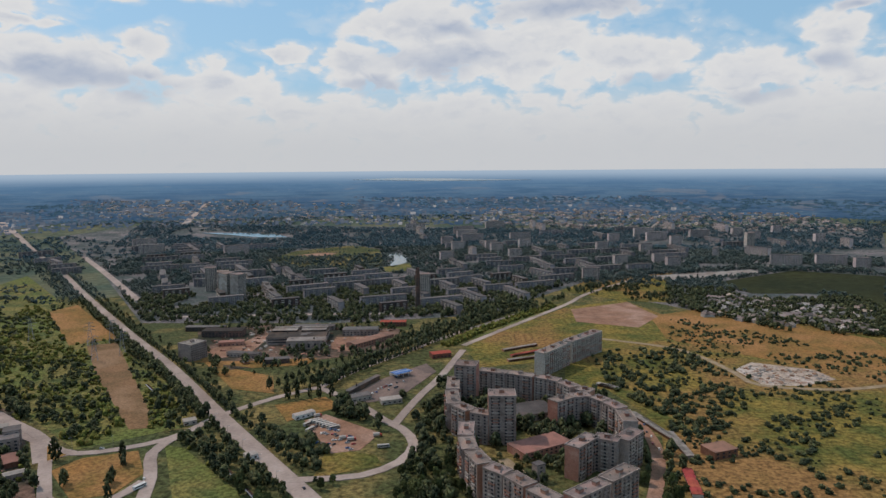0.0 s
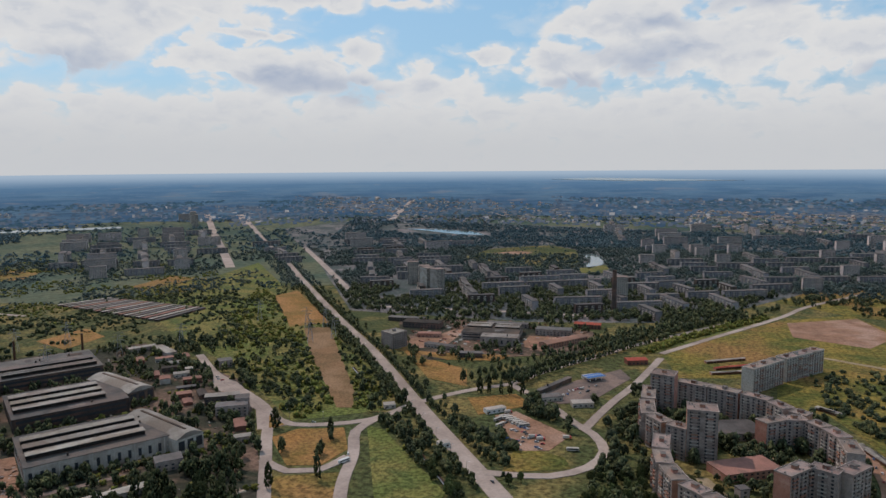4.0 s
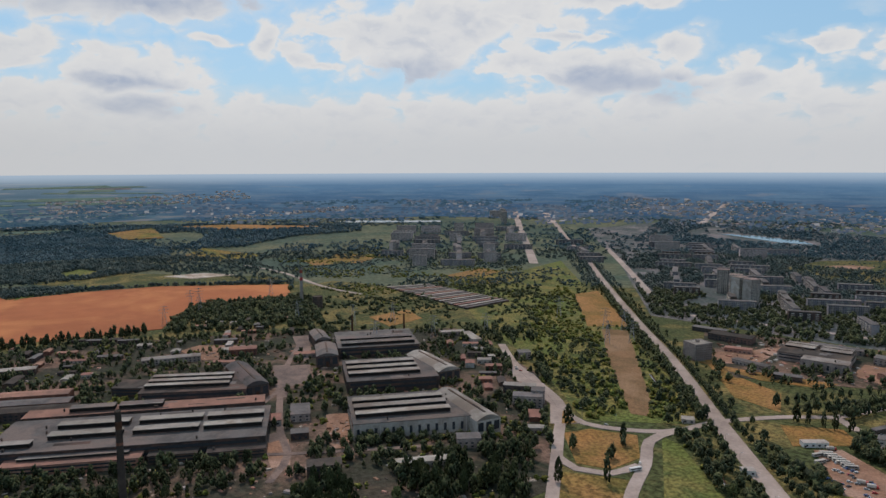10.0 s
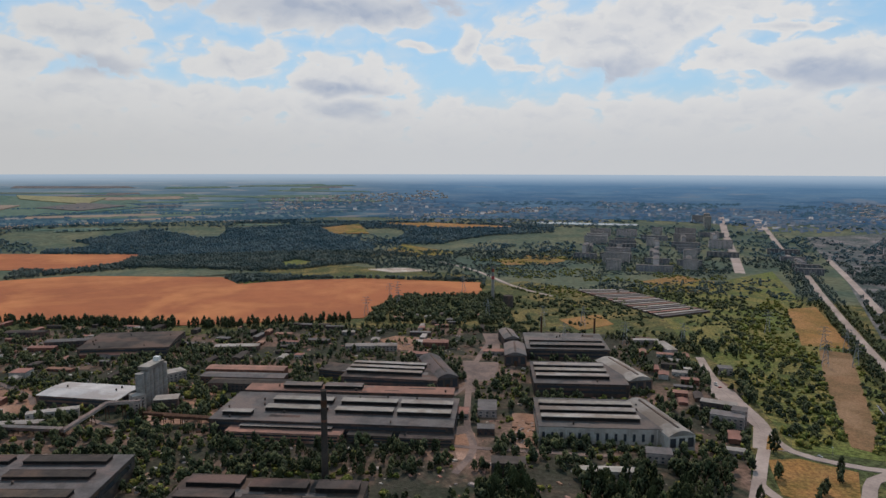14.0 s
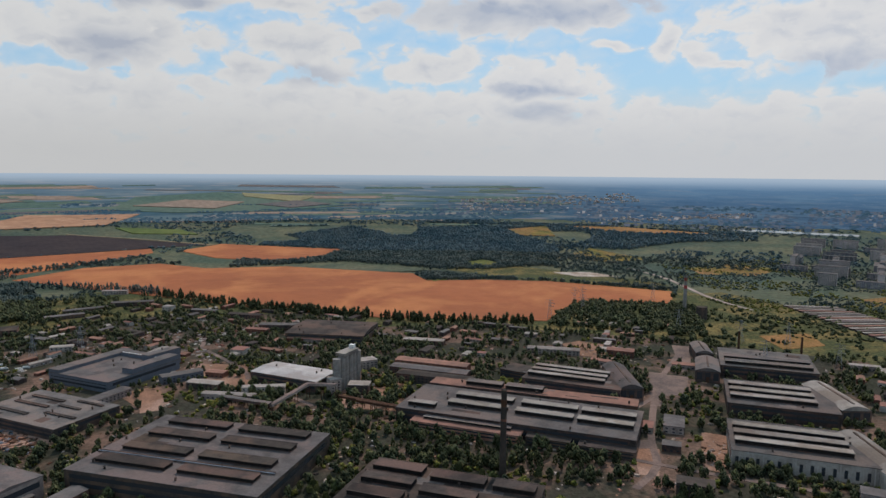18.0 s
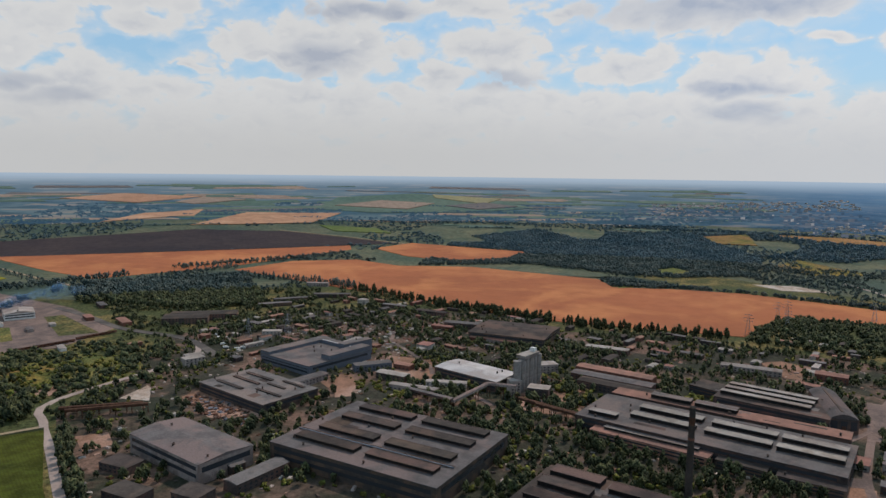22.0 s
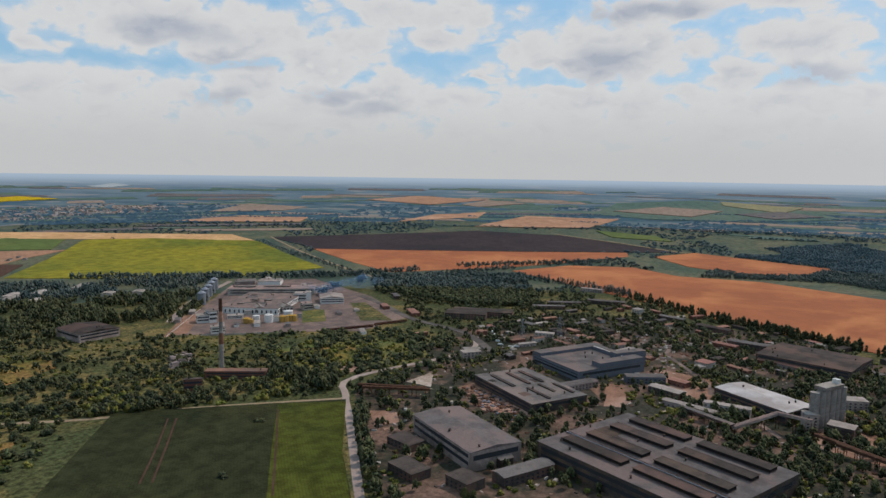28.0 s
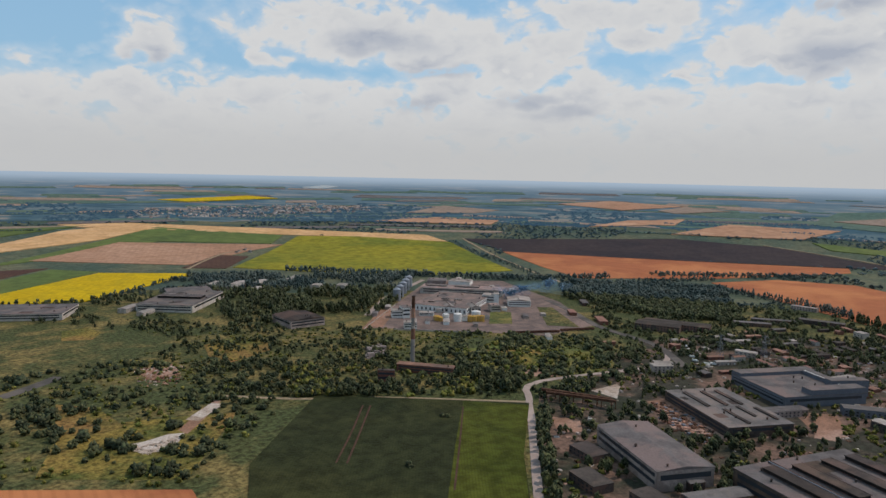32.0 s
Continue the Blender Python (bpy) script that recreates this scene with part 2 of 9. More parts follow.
# Lit copy of the same row crop, sunlight in its colour.
M_CROP_LIT = mat("sunlit_green_crop", (0.048, 0.058, 0.009), (0.064, 0.070, 0.011), 0.006, (0.036, 0.046, 0.009), 0.004, stripes=(53, 2.6, 0.25), bump=0.6, bump_scale=0.4, mottle=0.35)
# Far crops, muted: the haze over them is part of the base colours.
M_HAZE_STRAW = mat("hazed_stubble", (0.250, 0.185, 0.140), (0.215, 0.165, 0.130), 0.004)
M_HAZE_GREEN = mat("hazed_crop", (0.066, 0.112, 0.092), (0.092, 0.128, 0.098), 0.004)
M_HAZE_BROWN = mat("hazed_fallow", (0.128, 0.112, 0.106), (0.105, 0.096, 0.096), 0.004)
M_HAZE_WHEAT = mat("hazed_wheat", (0.360, 0.205, 0.125), (0.320, 0.180, 0.110), 0.003, (0.40, 0.240, 0.150), 0.005, stripes=(20, 14.0, 0.1))
M_PAVED = mat("dusty_concrete_yard", (0.160, 0.118, 0.102), (0.105, 0.082, 0.074), 0.05, (0.205, 0.145, 0.122), 0.02, mottle=0.18)
M_CROP_FAR = mat("far_green_crop", (0.086, 0.120, 0.034), (0.108, 0.132, 0.040), 0.004, (0.076, 0.104, 0.034), 0.003)
M_CROP_PINK = mat("pinkish_fallow", (0.330, 0.185, 0.115), (0.285, 0.160, 0.100), 0.005, (0.36, 0.215, 0.14), 0.003, stripes=(36, 15.0, 0.12))
M_BROWN = mat("brown_fallow", (0.081, 0.045, 0.032), (0.068, 0.037, 0.028), 0.01, stripes=(36, 12.0, 0.15))
M_LEAF = mat("leaves", (0.036, 0.046, 0.028), (0.092, 0.100, 0.046), 0.09, per_island=0.45, rough=0.8, lo=0.38, hi=0.66)
M_LEAF_LIGHT = mat("light_leaves", (0.080, 0.094, 0.024), (0.150, 0.140, 0.034), 0.12, per_island=0.5, rough=0.8)
# Leaves past 1450 m: blue haze painted into the base colours.
M_LEAF_FAR = mat("hazed_far_leaves", (0.046, 0.086, 0.106), (0.086, 0.126, 0.142), 0.012, per_island=0.25, rough=0.9, lo=0.4, hi=0.6)
M_LEAF_MID = mat("hazed_middle_leaves", (0.044, 0.068, 0.068), (0.092, 0.112, 0.098), 0.02, per_island=0.28, rough=0.85, lo=0.4, hi=0.62)
M_LEAF_OB = mat("tree_leaves", (0.046, 0.056, 0.024), (0.096, 0.100, 0.036), 0.9, per_object=0.5, rough=0.8)
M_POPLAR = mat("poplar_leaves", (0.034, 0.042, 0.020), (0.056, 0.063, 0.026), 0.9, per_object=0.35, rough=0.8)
# Poplar leaves darkened: the shade over the massed rows is in the colour.
M_POPLAR_SHADE = mat("shaded_poplar_leaves", (0.026, 0.034, 0.019), (0.054, 0.062, 0.028), 0.09, per_island=0.4, rough=0.85)
M_BARK = mat("bark", (0.062, 0.046, 0.034), (0.043, 0.034, 0.025), 2.0)
M_FELT = mat("dusty_roofing_felt", (0.215, 0.172, 0.154), (0.140, 0.112, 0.102), 0.15, (0.270, 0.190, 0.160), 0.05, per_object=0.2, mottle=0.14)
# Grimy town walls, greyed blue with the distance haze in their colour.
M_TOWNWALL = mat("grimy_hazed_panel_wall", (0.222, 0.218, 0.236), (0.160, 0.158, 0.176), 0.1, (0.270, 0.232, 0.224), 0.03, per_object=0.35, mottle=0.25)
# Pinkish walls paled to stand for the haze over the far estates.
M_PALETOWER = mat("haze_paled_pinkish_wall", (0.47, 0.405, 0.39), (0.38, 0.33, 0.325), 0.1, (0.52, 0.42, 0.38), 0.03, per_object=0.25, mottle=0.2)
# Pasture beyond 1500 m dulled bluish, as haze in its colour.
M_PASTURE = mat("hazed_outer_pasture", (0.058, 0.080, 0.054), (0.118, 0.116, 0.070), 0.008, (0.050, 0.074, 0.056), 0.003, mottle=0.3)
# Yellow crop muted in the same way, haze in its colour.
M_HAZE_YELLOW = mat("hazed_yellow_crop", (0.235, 0.212, 0.110), (0.200, 0.185, 0.105), 0.004)
M_WATER = bpy.data.materials.new("still_water")
M_WATER.use_nodes = True
M_WATER.node_tree.nodes["Principled BSDF"].inputs["Base Color"].default_value = (0.10, 0.13, 0.13, 1)
M_WATER.node_tree.nodes["Principled BSDF"].inputs["Roughness"].default_value = 0.12
M_PANEL = mat("grey_panel_wall", (0.335, 0.278, 0.250), (0.250, 0.205, 0.186), 0.25, (0.200, 0.158, 0.140), 0.08, per_object=0.15, mottle=0.2)
M_PINKWALL = mat("pink_brick_wall", (0.330, 0.165, 0.120), (0.265, 0.135, 0.098), 0.3, (0.36, 0.215, 0.165), 0.1, per_object=0.15, mottle=0.2)
M_WHITEWALL = mat("whitewashed_wall", (0.43, 0.395, 0.355), (0.35, 0.32, 0.285), 0.3, (0.29, 0.255, 0.225), 0.08, per_object=0.12, mottle=0.2)
# Dark walls, a quarter darker again as cloud shade put into the colour.
M_DARKWALL = mat("cloud_shaded_dark_wall", (0.078, 0.063, 0.056), (0.048, 0.040, 0.037), 0.25, (0.125, 0.078, 0.060), 0.06, per_object=0.25, mottle=0.18)
M_BRICK = mat("dull_red_brick", (0.149, 0.065, 0.046), (0.118, 0.056, 0.040), 0.5, (0.174, 0.087, 0.062), 0.2, per_object=0.15)
# Weathered grey, lowered a tenth to stand for cloud shade on the works.
M_ROOF = mat("weathered_grey_roof", (0.128, 0.117, 0.113), (0.082, 0.075, 0.073), 0.06, (0.158, 0.124, 0.112), 0.025, rough=0.9, per_object=0.25, mottle=0.12)
M_ROOFDARK = mat("tar_roof", (0.066, 0.055, 0.049), (0.040, 0.034, 0.031), 0.06, (0.105, 0.072, 0.058), 0.02, rough=0.9, per_object=0.25, mottle=0.12)
M_ROOFLIGHT = mat("pale_sheet_roof", (0.30, 0.268, 0.238), (0.225, 0.200, 0.178), 0.08, (0.185, 0.150, 0.126), 0.03, rough=0.8, per_object=0.2, mottle=0.1)
M_ZINC = mat("bright_zinc_sheet_roof", (0.46, 0.42, 0.39), (0.36, 0.33, 0.31), 0.06, (0.30, 0.25, 0.22), 0.03, rough=0.4, metal=0.15, mottle=0.1)
M_ROOFPINK = mat("rusty_pink_roof", (0.265, 0.140, 0.106), (0.200, 0.108, 0.083), 0.08, (0.155, 0.094, 0.076), 0.03, rough=0.8, per_object=0.15, mottle=0.1)
M_RED = mat("faded_red_paint", (0.336, 0.072, 0.056), (0.264, 0.060, 0.048), 0.4, per_object=0.2)
M_BLUE = mat("blue_sheet_metal", (0.044, 0.128, 0.336), (0.036, 0.104, 0.288), 0.2, rough=0.5)
M_BLUEGREY = mat("blue_grey_cladding", (0.108, 0.122, 0.148), (0.086, 0.098, 0.122), 0.2, rough=0.6)
M_STEEL = mat("galvanised_steel", (0.230, 0.250, 0.280), (0.180, 0.198, 0.225), 0.3, rough=0.5, metal=0.3)
M_CONCRETE = mat("stained_concrete", (0.235, 0.215, 0.195), (0.170, 0.156, 0.142), 0.3, (0.28, 0.255, 0.235), 0.1)
# Lantern glazing, near-black and matt.
M_DARKPANE = mat("dark_matt_glazing", (0.026, 0.022, 0.020), (0.014, 0.013, 0.013), 0.4, rough=0.85, mottle=0.3)
M_RUST = mat("rusty_steel", (0.081, 0.040, 0.025), (0.056, 0.031, 0.022), 0.6, (0.099, 0.056, 0.037), 0.2)
M_YELLOW = mat("ochre_paint", (0.440, 0.264, 0.056), (0.384, 0.224, 0.048), 0.4)
M_WHITE = mat("white_paint", (0.624, 0.616, 0.592), (0.560, 0.552, 0.528), 0.4, per_object=0.08)
M_GLASS = bpy.data.materials.new("dark_glass")
M_GLASS.use_nodes = True
M_GLASS.node_tree.nodes["Principled BSDF"].inputs["Base Color"].default_value = (0.034, 0.038, 0.045, 1)
M_GLASS.node_tree.nodes["Principled BSDF"].inputs["Roughness"].default_value = 0.25


# ---- mesh helpers ----
def zg(r):
    """Height of the land at r metres from the middle: level, then rising gently towards the skyline."""
    s = min(max((r - 2100) / 2850, 0.0), 1.02)
    return 211 * s ** 1.5


def zat(x, y):
    return zg(math.hypot(x, y))


def link_mesh(name, verts, faces, material, parent=None, label=""):
    me = bpy.data.meshes.new(name)
    me.from_pydata(verts, [], faces)
    me.materials.append(material)
    ob = new(name, me)
    if parent:
        ob.parent = parent
    if label:
        tagged(ob, label)
    return ob


def box(verts, faces, x0, x1, y0, y1, z0, z1):
    """Adds a box to lists of corners and faces."""
    n = len(verts)
    verts += [(x0, y0, z0), (x1, y0, z0), (x1, y1, z0), (x0, y1, z0), (x0, y0, z1), (x1, y0, z1), (x1, y1, z1), (x0, y1, z1)]
    faces += [(n, n + 3, n + 2, n + 1), (n + 4, n + 5, n + 6, n + 7), (n, n + 1, n + 5, n + 4), (n + 1, n + 2, n + 6, n + 5), (n + 2, n + 3, n + 7, n + 6), (n + 3, n, n + 4, n + 7)]


def box_part(name, dims, material, parent, label=""):
    v, f = [], []
    box(v, f, *dims)
    return link_mesh(name, v, f, material, parent, label)


def tube(verts, faces, x, y, z0, z1, r0, r1, sides=12, cap=True):
    n = len(verts)
    for z, r in ((z0, r0), (z1, r1)):
        for k in range(sides):
            a = 2 * math.pi * k / sides
            verts.append((x + r * math.cos(a), y + r * math.sin(a), z))
    for k in range(sides):
        j = (k + 1) % sides
        faces.append((n + k, n + j, n + sides + j, n + sides + k))
    if cap:
        faces.append(tuple(n + sides + k for k in range(sides)))


FOOTPRINTS, LINES, OPEN_LAND = [], [], []   # what trees keep clear of


def thing(name, x, y, turn, label, category, group="", kind=""):
    ob = new(name)
    ob.empty_display_size = 1.0
    ob.matrix_world = pose(x, y, zat(x, y), 0, 0, turn)
    return tagged(ob, label, category, group, kind)


SHEET_STEP = itertools.count()


def sheet(name, pts, material, lift, label, category, kind="structure", clear=True, cell=80.0):
    """A field or patch of ground cover: a low slab that follows the land, each at a height of its own."""
    lift += 0.0009 * (next(SHEET_STEP) % 10)
    bm = bmesh.new()
    loop = [bm.verts.new((x, y, 0)) for x, y in pts]
    bm.faces.new(loop)
    bmesh.ops.triangulate(bm, faces=bm.faces[:])
    if max(math.hypot(x, y) for x, y in pts) > 2000:
        for _ in range(6):
            long = [e for e in bm.edges if e.calc_length() > cell]
            if not long:
                break
            bmesh.ops.subdivide_edges(bm, edges=long, cuts=1)
            bmesh.ops.triangulate(bm, faces=bm.faces[:])
    rim = [e for e in bm.edges if e.is_boundary]
    for v in bm.verts:
        r = math.hypot(v.co.x, v.co.y)
        v.co.z = zg(r) + lift * (1.0 + max(0.0, r - 1900) / 700)
    skirt = bmesh.ops.extrude_edge_only(bm, edges=rim)["geom"]
    for v in skirt:
        if isinstance(v, bmesh.types.BMVert):
            v.co.z -= lift + 1.0
    bmesh.ops.recalc_face_normals(bm, faces=bm.faces[:])
    if sum(f.normal.z for f in bm.faces) < 0:
        bmesh.ops.reverse_faces(bm, faces=bm.faces[:])
    me = bpy.data.meshes.new(name)
    bm.to_mesh(me)
    bm.free()
    me.materials.append(material)
    if clear:
        OPEN_LAND.append(np.array(pts))
    return tagged(new(name, me), label, category, "", kind)


def glide(pts, step):
    """A smooth line through the points."""
    p = [Vector((x, y)) for x, y in pts]
    p = [2 * p[0] - p[1], *p, 2 * p[-1] - p[-2]]
    out = []
    for i in range(1, len(p) - 2):
        a, b, c, d = p[i - 1:i + 3]
        n = max(1, int((c - b).length / step))
        for k in range(n):
            t = k / n
            out.append(0.5 * (2 * b + (c - a) * t + (2 * a - 5 * b + 4 * c - d) * t * t + (3 * b - a - 3 * c + d) * t ** 3))
    return [*out, p[-2]]


def road(name, pts, width, material, lift, label, category="road", kind="structure", step=15.0):
    line = glide(pts, step)
    verts, faces = [], []
    for i, q in enumerate(line):
        d = (line[min(i + 1, len(line) - 1)] - line[max(i - 1, 0)]).normalized()
        side = Vector((-d.y, d.x)) * width / 2
        r = q.length
        z = zg(r) + lift * (1.0 + max(0.0, r - 1900) / 700)
        for s, dz in ((1.02, -lift - 0.3), (1, 0), (-1, 0), (-1.02, -lift - 0.3)):
            verts.append((q.x + side.x * s, q.y + side.y * s, z + dz))
        if i:
            n = 4 * i
            faces += [(n - 4 + k, n - 3 + k, n + 1 + k, n + k) for k in range(3)]
    LINES.append((np.array([tuple(q) for q in line]), width / 2 + 1.5))
    ob = link_mesh(name, verts, [f[::-1] for f in faces], material)
    return tagged(ob, label, category, "", kind)


# ---- the land ----
rings = [0, *range(150, 2100, 75), *range(2100, 4951, 30)]
SEG = 200
gv = [(0.0, 0.0, 0.0)]
gf = []
for i, r in enumerate(rings[1:]):
    for k in range(SEG):
        a = 2 * math.pi * k / SEG
        gv.append((r * math.cos(a), r * math.sin(a), zg(r)))
    for k in range(SEG):
        j = (k + 1) % SEG
        if i == 0:
            gf.append((0, 1 + k, 1 + j))
        else:
            o = 1 + (i - 1) * SEG
            gf.append((o + k, o + SEG + k, o + SEG + j, o + j))
tagged(link_mesh("ground", gv, gf, M_GROUND), "patchy green and dry grassland reaching to the skyline", "ground", "", "structure")

ov, of = [], []
for i, r in enumerate(range(1500, 3120, 30)):
    for k in range(SEG):
        a = 2 * math.pi * k / SEG
        rr = r + (170 * noise.noise((5 * math.cos(a), 5 * math.sin(a), 7.0)) + 90 * noise.noise((18 * math.cos(a), 18 * math.sin(a), 9.0)) if i < 6 else 0)
        ov.append((rr * math.cos(a), rr * math.sin(a), zg(rr) + 0.04))
    if i:
        o = (i - 1) * SEG
        of += [(o + k, o + SEG + k, o + SEG + (k + 1) % SEG, o + (k + 1) % SEG) for k in range(SEG)]
tagged(link_mesh("outer_ground", ov, of, M_PASTURE), "olive pasture and fallow round the town, dulled by painted haze", "ground", "", "structure")

# the hazy distance: a glowing ring of far land, from where nothing shifts any more
fm = bpy.data.materials.new("hazy_distance")
fm.use_nodes = True
ft = fm.node_tree
ft.nodes.clear()
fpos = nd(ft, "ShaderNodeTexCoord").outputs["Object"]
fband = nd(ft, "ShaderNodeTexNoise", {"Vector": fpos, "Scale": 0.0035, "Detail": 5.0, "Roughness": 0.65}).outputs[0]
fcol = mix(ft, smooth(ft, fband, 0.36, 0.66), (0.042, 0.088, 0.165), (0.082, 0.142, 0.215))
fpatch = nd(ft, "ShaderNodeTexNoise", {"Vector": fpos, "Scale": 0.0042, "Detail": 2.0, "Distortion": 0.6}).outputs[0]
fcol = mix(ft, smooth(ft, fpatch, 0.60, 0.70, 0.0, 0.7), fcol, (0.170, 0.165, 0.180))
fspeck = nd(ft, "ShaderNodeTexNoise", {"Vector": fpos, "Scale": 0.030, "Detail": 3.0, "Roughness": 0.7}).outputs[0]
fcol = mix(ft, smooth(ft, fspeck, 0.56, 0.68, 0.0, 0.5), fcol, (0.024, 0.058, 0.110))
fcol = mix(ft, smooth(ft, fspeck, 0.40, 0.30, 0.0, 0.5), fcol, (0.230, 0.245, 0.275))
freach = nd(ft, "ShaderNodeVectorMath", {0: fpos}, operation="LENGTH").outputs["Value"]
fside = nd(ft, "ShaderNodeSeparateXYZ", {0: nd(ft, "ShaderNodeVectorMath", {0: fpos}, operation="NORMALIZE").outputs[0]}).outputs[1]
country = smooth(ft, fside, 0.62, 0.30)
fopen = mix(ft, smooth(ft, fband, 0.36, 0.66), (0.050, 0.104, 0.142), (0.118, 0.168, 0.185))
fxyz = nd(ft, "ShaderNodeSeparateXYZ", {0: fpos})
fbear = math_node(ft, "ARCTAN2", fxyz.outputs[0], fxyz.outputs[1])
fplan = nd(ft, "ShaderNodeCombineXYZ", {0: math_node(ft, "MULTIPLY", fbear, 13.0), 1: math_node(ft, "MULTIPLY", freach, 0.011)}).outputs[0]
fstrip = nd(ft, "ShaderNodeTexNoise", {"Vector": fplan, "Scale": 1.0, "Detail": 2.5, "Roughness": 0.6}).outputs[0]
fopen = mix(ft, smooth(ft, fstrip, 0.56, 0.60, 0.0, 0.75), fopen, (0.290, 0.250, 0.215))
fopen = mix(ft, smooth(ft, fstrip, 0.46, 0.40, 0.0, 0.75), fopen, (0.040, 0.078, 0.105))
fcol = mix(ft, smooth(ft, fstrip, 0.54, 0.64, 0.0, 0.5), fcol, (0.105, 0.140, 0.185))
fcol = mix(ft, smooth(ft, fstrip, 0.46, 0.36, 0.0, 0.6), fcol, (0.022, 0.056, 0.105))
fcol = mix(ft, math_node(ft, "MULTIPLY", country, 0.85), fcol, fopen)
# Haze is painted in: the glow turns blue, then pale, towards the skyline.
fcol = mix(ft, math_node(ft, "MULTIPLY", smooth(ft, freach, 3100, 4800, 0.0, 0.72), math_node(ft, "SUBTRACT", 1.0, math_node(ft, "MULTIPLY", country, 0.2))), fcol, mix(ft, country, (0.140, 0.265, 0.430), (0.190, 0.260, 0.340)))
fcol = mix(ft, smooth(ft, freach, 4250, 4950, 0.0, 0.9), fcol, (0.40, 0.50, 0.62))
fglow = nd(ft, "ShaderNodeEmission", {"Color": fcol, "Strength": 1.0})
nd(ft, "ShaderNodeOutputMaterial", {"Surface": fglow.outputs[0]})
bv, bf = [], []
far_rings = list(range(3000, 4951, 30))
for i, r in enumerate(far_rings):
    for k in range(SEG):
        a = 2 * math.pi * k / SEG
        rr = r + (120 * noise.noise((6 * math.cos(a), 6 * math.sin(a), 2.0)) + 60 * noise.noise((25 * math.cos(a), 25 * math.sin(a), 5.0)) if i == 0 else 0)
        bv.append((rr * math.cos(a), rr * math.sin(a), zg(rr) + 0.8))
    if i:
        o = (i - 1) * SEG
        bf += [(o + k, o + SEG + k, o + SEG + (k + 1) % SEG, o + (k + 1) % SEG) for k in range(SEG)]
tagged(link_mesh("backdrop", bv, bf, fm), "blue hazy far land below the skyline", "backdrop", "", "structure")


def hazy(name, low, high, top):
    """Far things, part of the backdrop: a flat glow holds the painted summer haze."""
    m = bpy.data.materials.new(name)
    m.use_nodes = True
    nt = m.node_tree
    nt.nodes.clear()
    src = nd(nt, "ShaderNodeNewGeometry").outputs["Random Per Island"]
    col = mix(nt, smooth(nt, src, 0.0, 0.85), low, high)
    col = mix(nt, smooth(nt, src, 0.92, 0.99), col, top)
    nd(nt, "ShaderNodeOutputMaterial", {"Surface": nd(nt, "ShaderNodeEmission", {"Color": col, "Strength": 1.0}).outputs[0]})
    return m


# Woods and houses that glow haze-blue instead of taking the light.
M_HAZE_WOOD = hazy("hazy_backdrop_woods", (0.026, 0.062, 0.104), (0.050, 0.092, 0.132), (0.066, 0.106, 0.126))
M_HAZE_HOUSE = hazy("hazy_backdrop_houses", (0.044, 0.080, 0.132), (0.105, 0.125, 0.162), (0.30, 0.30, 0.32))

# fields of the open country
sheet("wheat_field", [(-1132, 237), (-1029, 504), (-1163, 624), (-1166, 670), (-1105, 805), (-1219, 884), (-1409, 693), (-1463, 554), (-1485, 426), (-1599, 423), (-1796, 137), (-1807, -55), (-1927, -176), (-1888, -345), (-1716, -460), (-1520, -236), (-1371, -70), (-1250, 64)],
      M_WHEAT, 0.9, "ripe orange wheat field with faint harvester lines", "field")
sheet("wheat_field", [(-2203, -142), (-2336, -24), (-2136, 340), (-1956, 246), (-1903, 115), (-2015, -37)], M_WHEAT, 1.0, "small tapering orange wheat field between shelter belts", "field")
sheet("ploughed_field", [(-2078, -1450), (-2605, -844), (-2606, -494), (-2327, -75), (-2268, -246), (-1905, -1158)], M_PLOUGH, 0.7, "dark ploughed field with violet-brown soil", "field")
sheet("stubble_field", [(-1901, -1166), (-2262, -228), (-2172, -215), (-1774, -486), (-1556, -734), (-1678, -903)], M_WHEAT, 0.8, "orange stubble field below the ploughed land", "field")
sheet("sunflower_field", [(-1080, -1467), (-1686, -1906), (-1839, -1751), (-1969, -1424), (-1550, -920), (-1347, -1017), (-1203, -1209)], M_SUNFLOWER, 1.1, "broad yellow-green flowering sunflower field", "field")
sheet("stubble_strip", [(-1181, -2652), (-1410, -2571), (-1761, -2110), (-2057, -1604), (-1972, -1443), (-1822, -1748), (-1494, -2215), (-1217, -2550)], M_WHEAT_PALE, 1.0, "long pale straw-coloured stubble strip", "field")
sheet("green_strip", [(-624, -1867), (-1148, -2222), (-1431, -2412), (-1660, -1960), (-1492, -1819), (-1250, -2092), (-811, -1921)], M_CROP_FAR, 1.0, "even green crop strip", "field")
sheet("fallow_field", [(-786, -1928), (-1144, -2142), (-1502, -1774), (-1331, -1729), (-1025, -1586)], M_CROP_PINK, 1.15, "pinkish-brown bare fallow field", "field")
sheet("brown_field", [(-988, -1549), (-1210, -1715), (-1249, -1623), (-1058, -1465)], M_BROWN, 1.3, "reddish-brown harrowed patch beside a farmstead", "field")
sheet("stubble_strip", [(-596, -2114), (-1129, -2491), (-1342, -2511), (-1447, -2419), (-1135, -2232), (-708, -2113)], M_WHEAT_PALE, 1.3, "straw-coloured stubble strip between green crops", "field")
sheet("green_strip", [(-691, -2442), (-954, -2636), (-1247, -2573), (-1046, -2512), (-675, -2342)], M_CROP_FAR, 1.2, "narrow green crop strip", "field")
sheet("canola_field", [(-475, -1428), (-807, -1605), (-955, -1444), (-800, -1365), (-614, -1278), (-516, -1343)], M_CANOLA, 1.1, "bright yellow flowering field", "field")
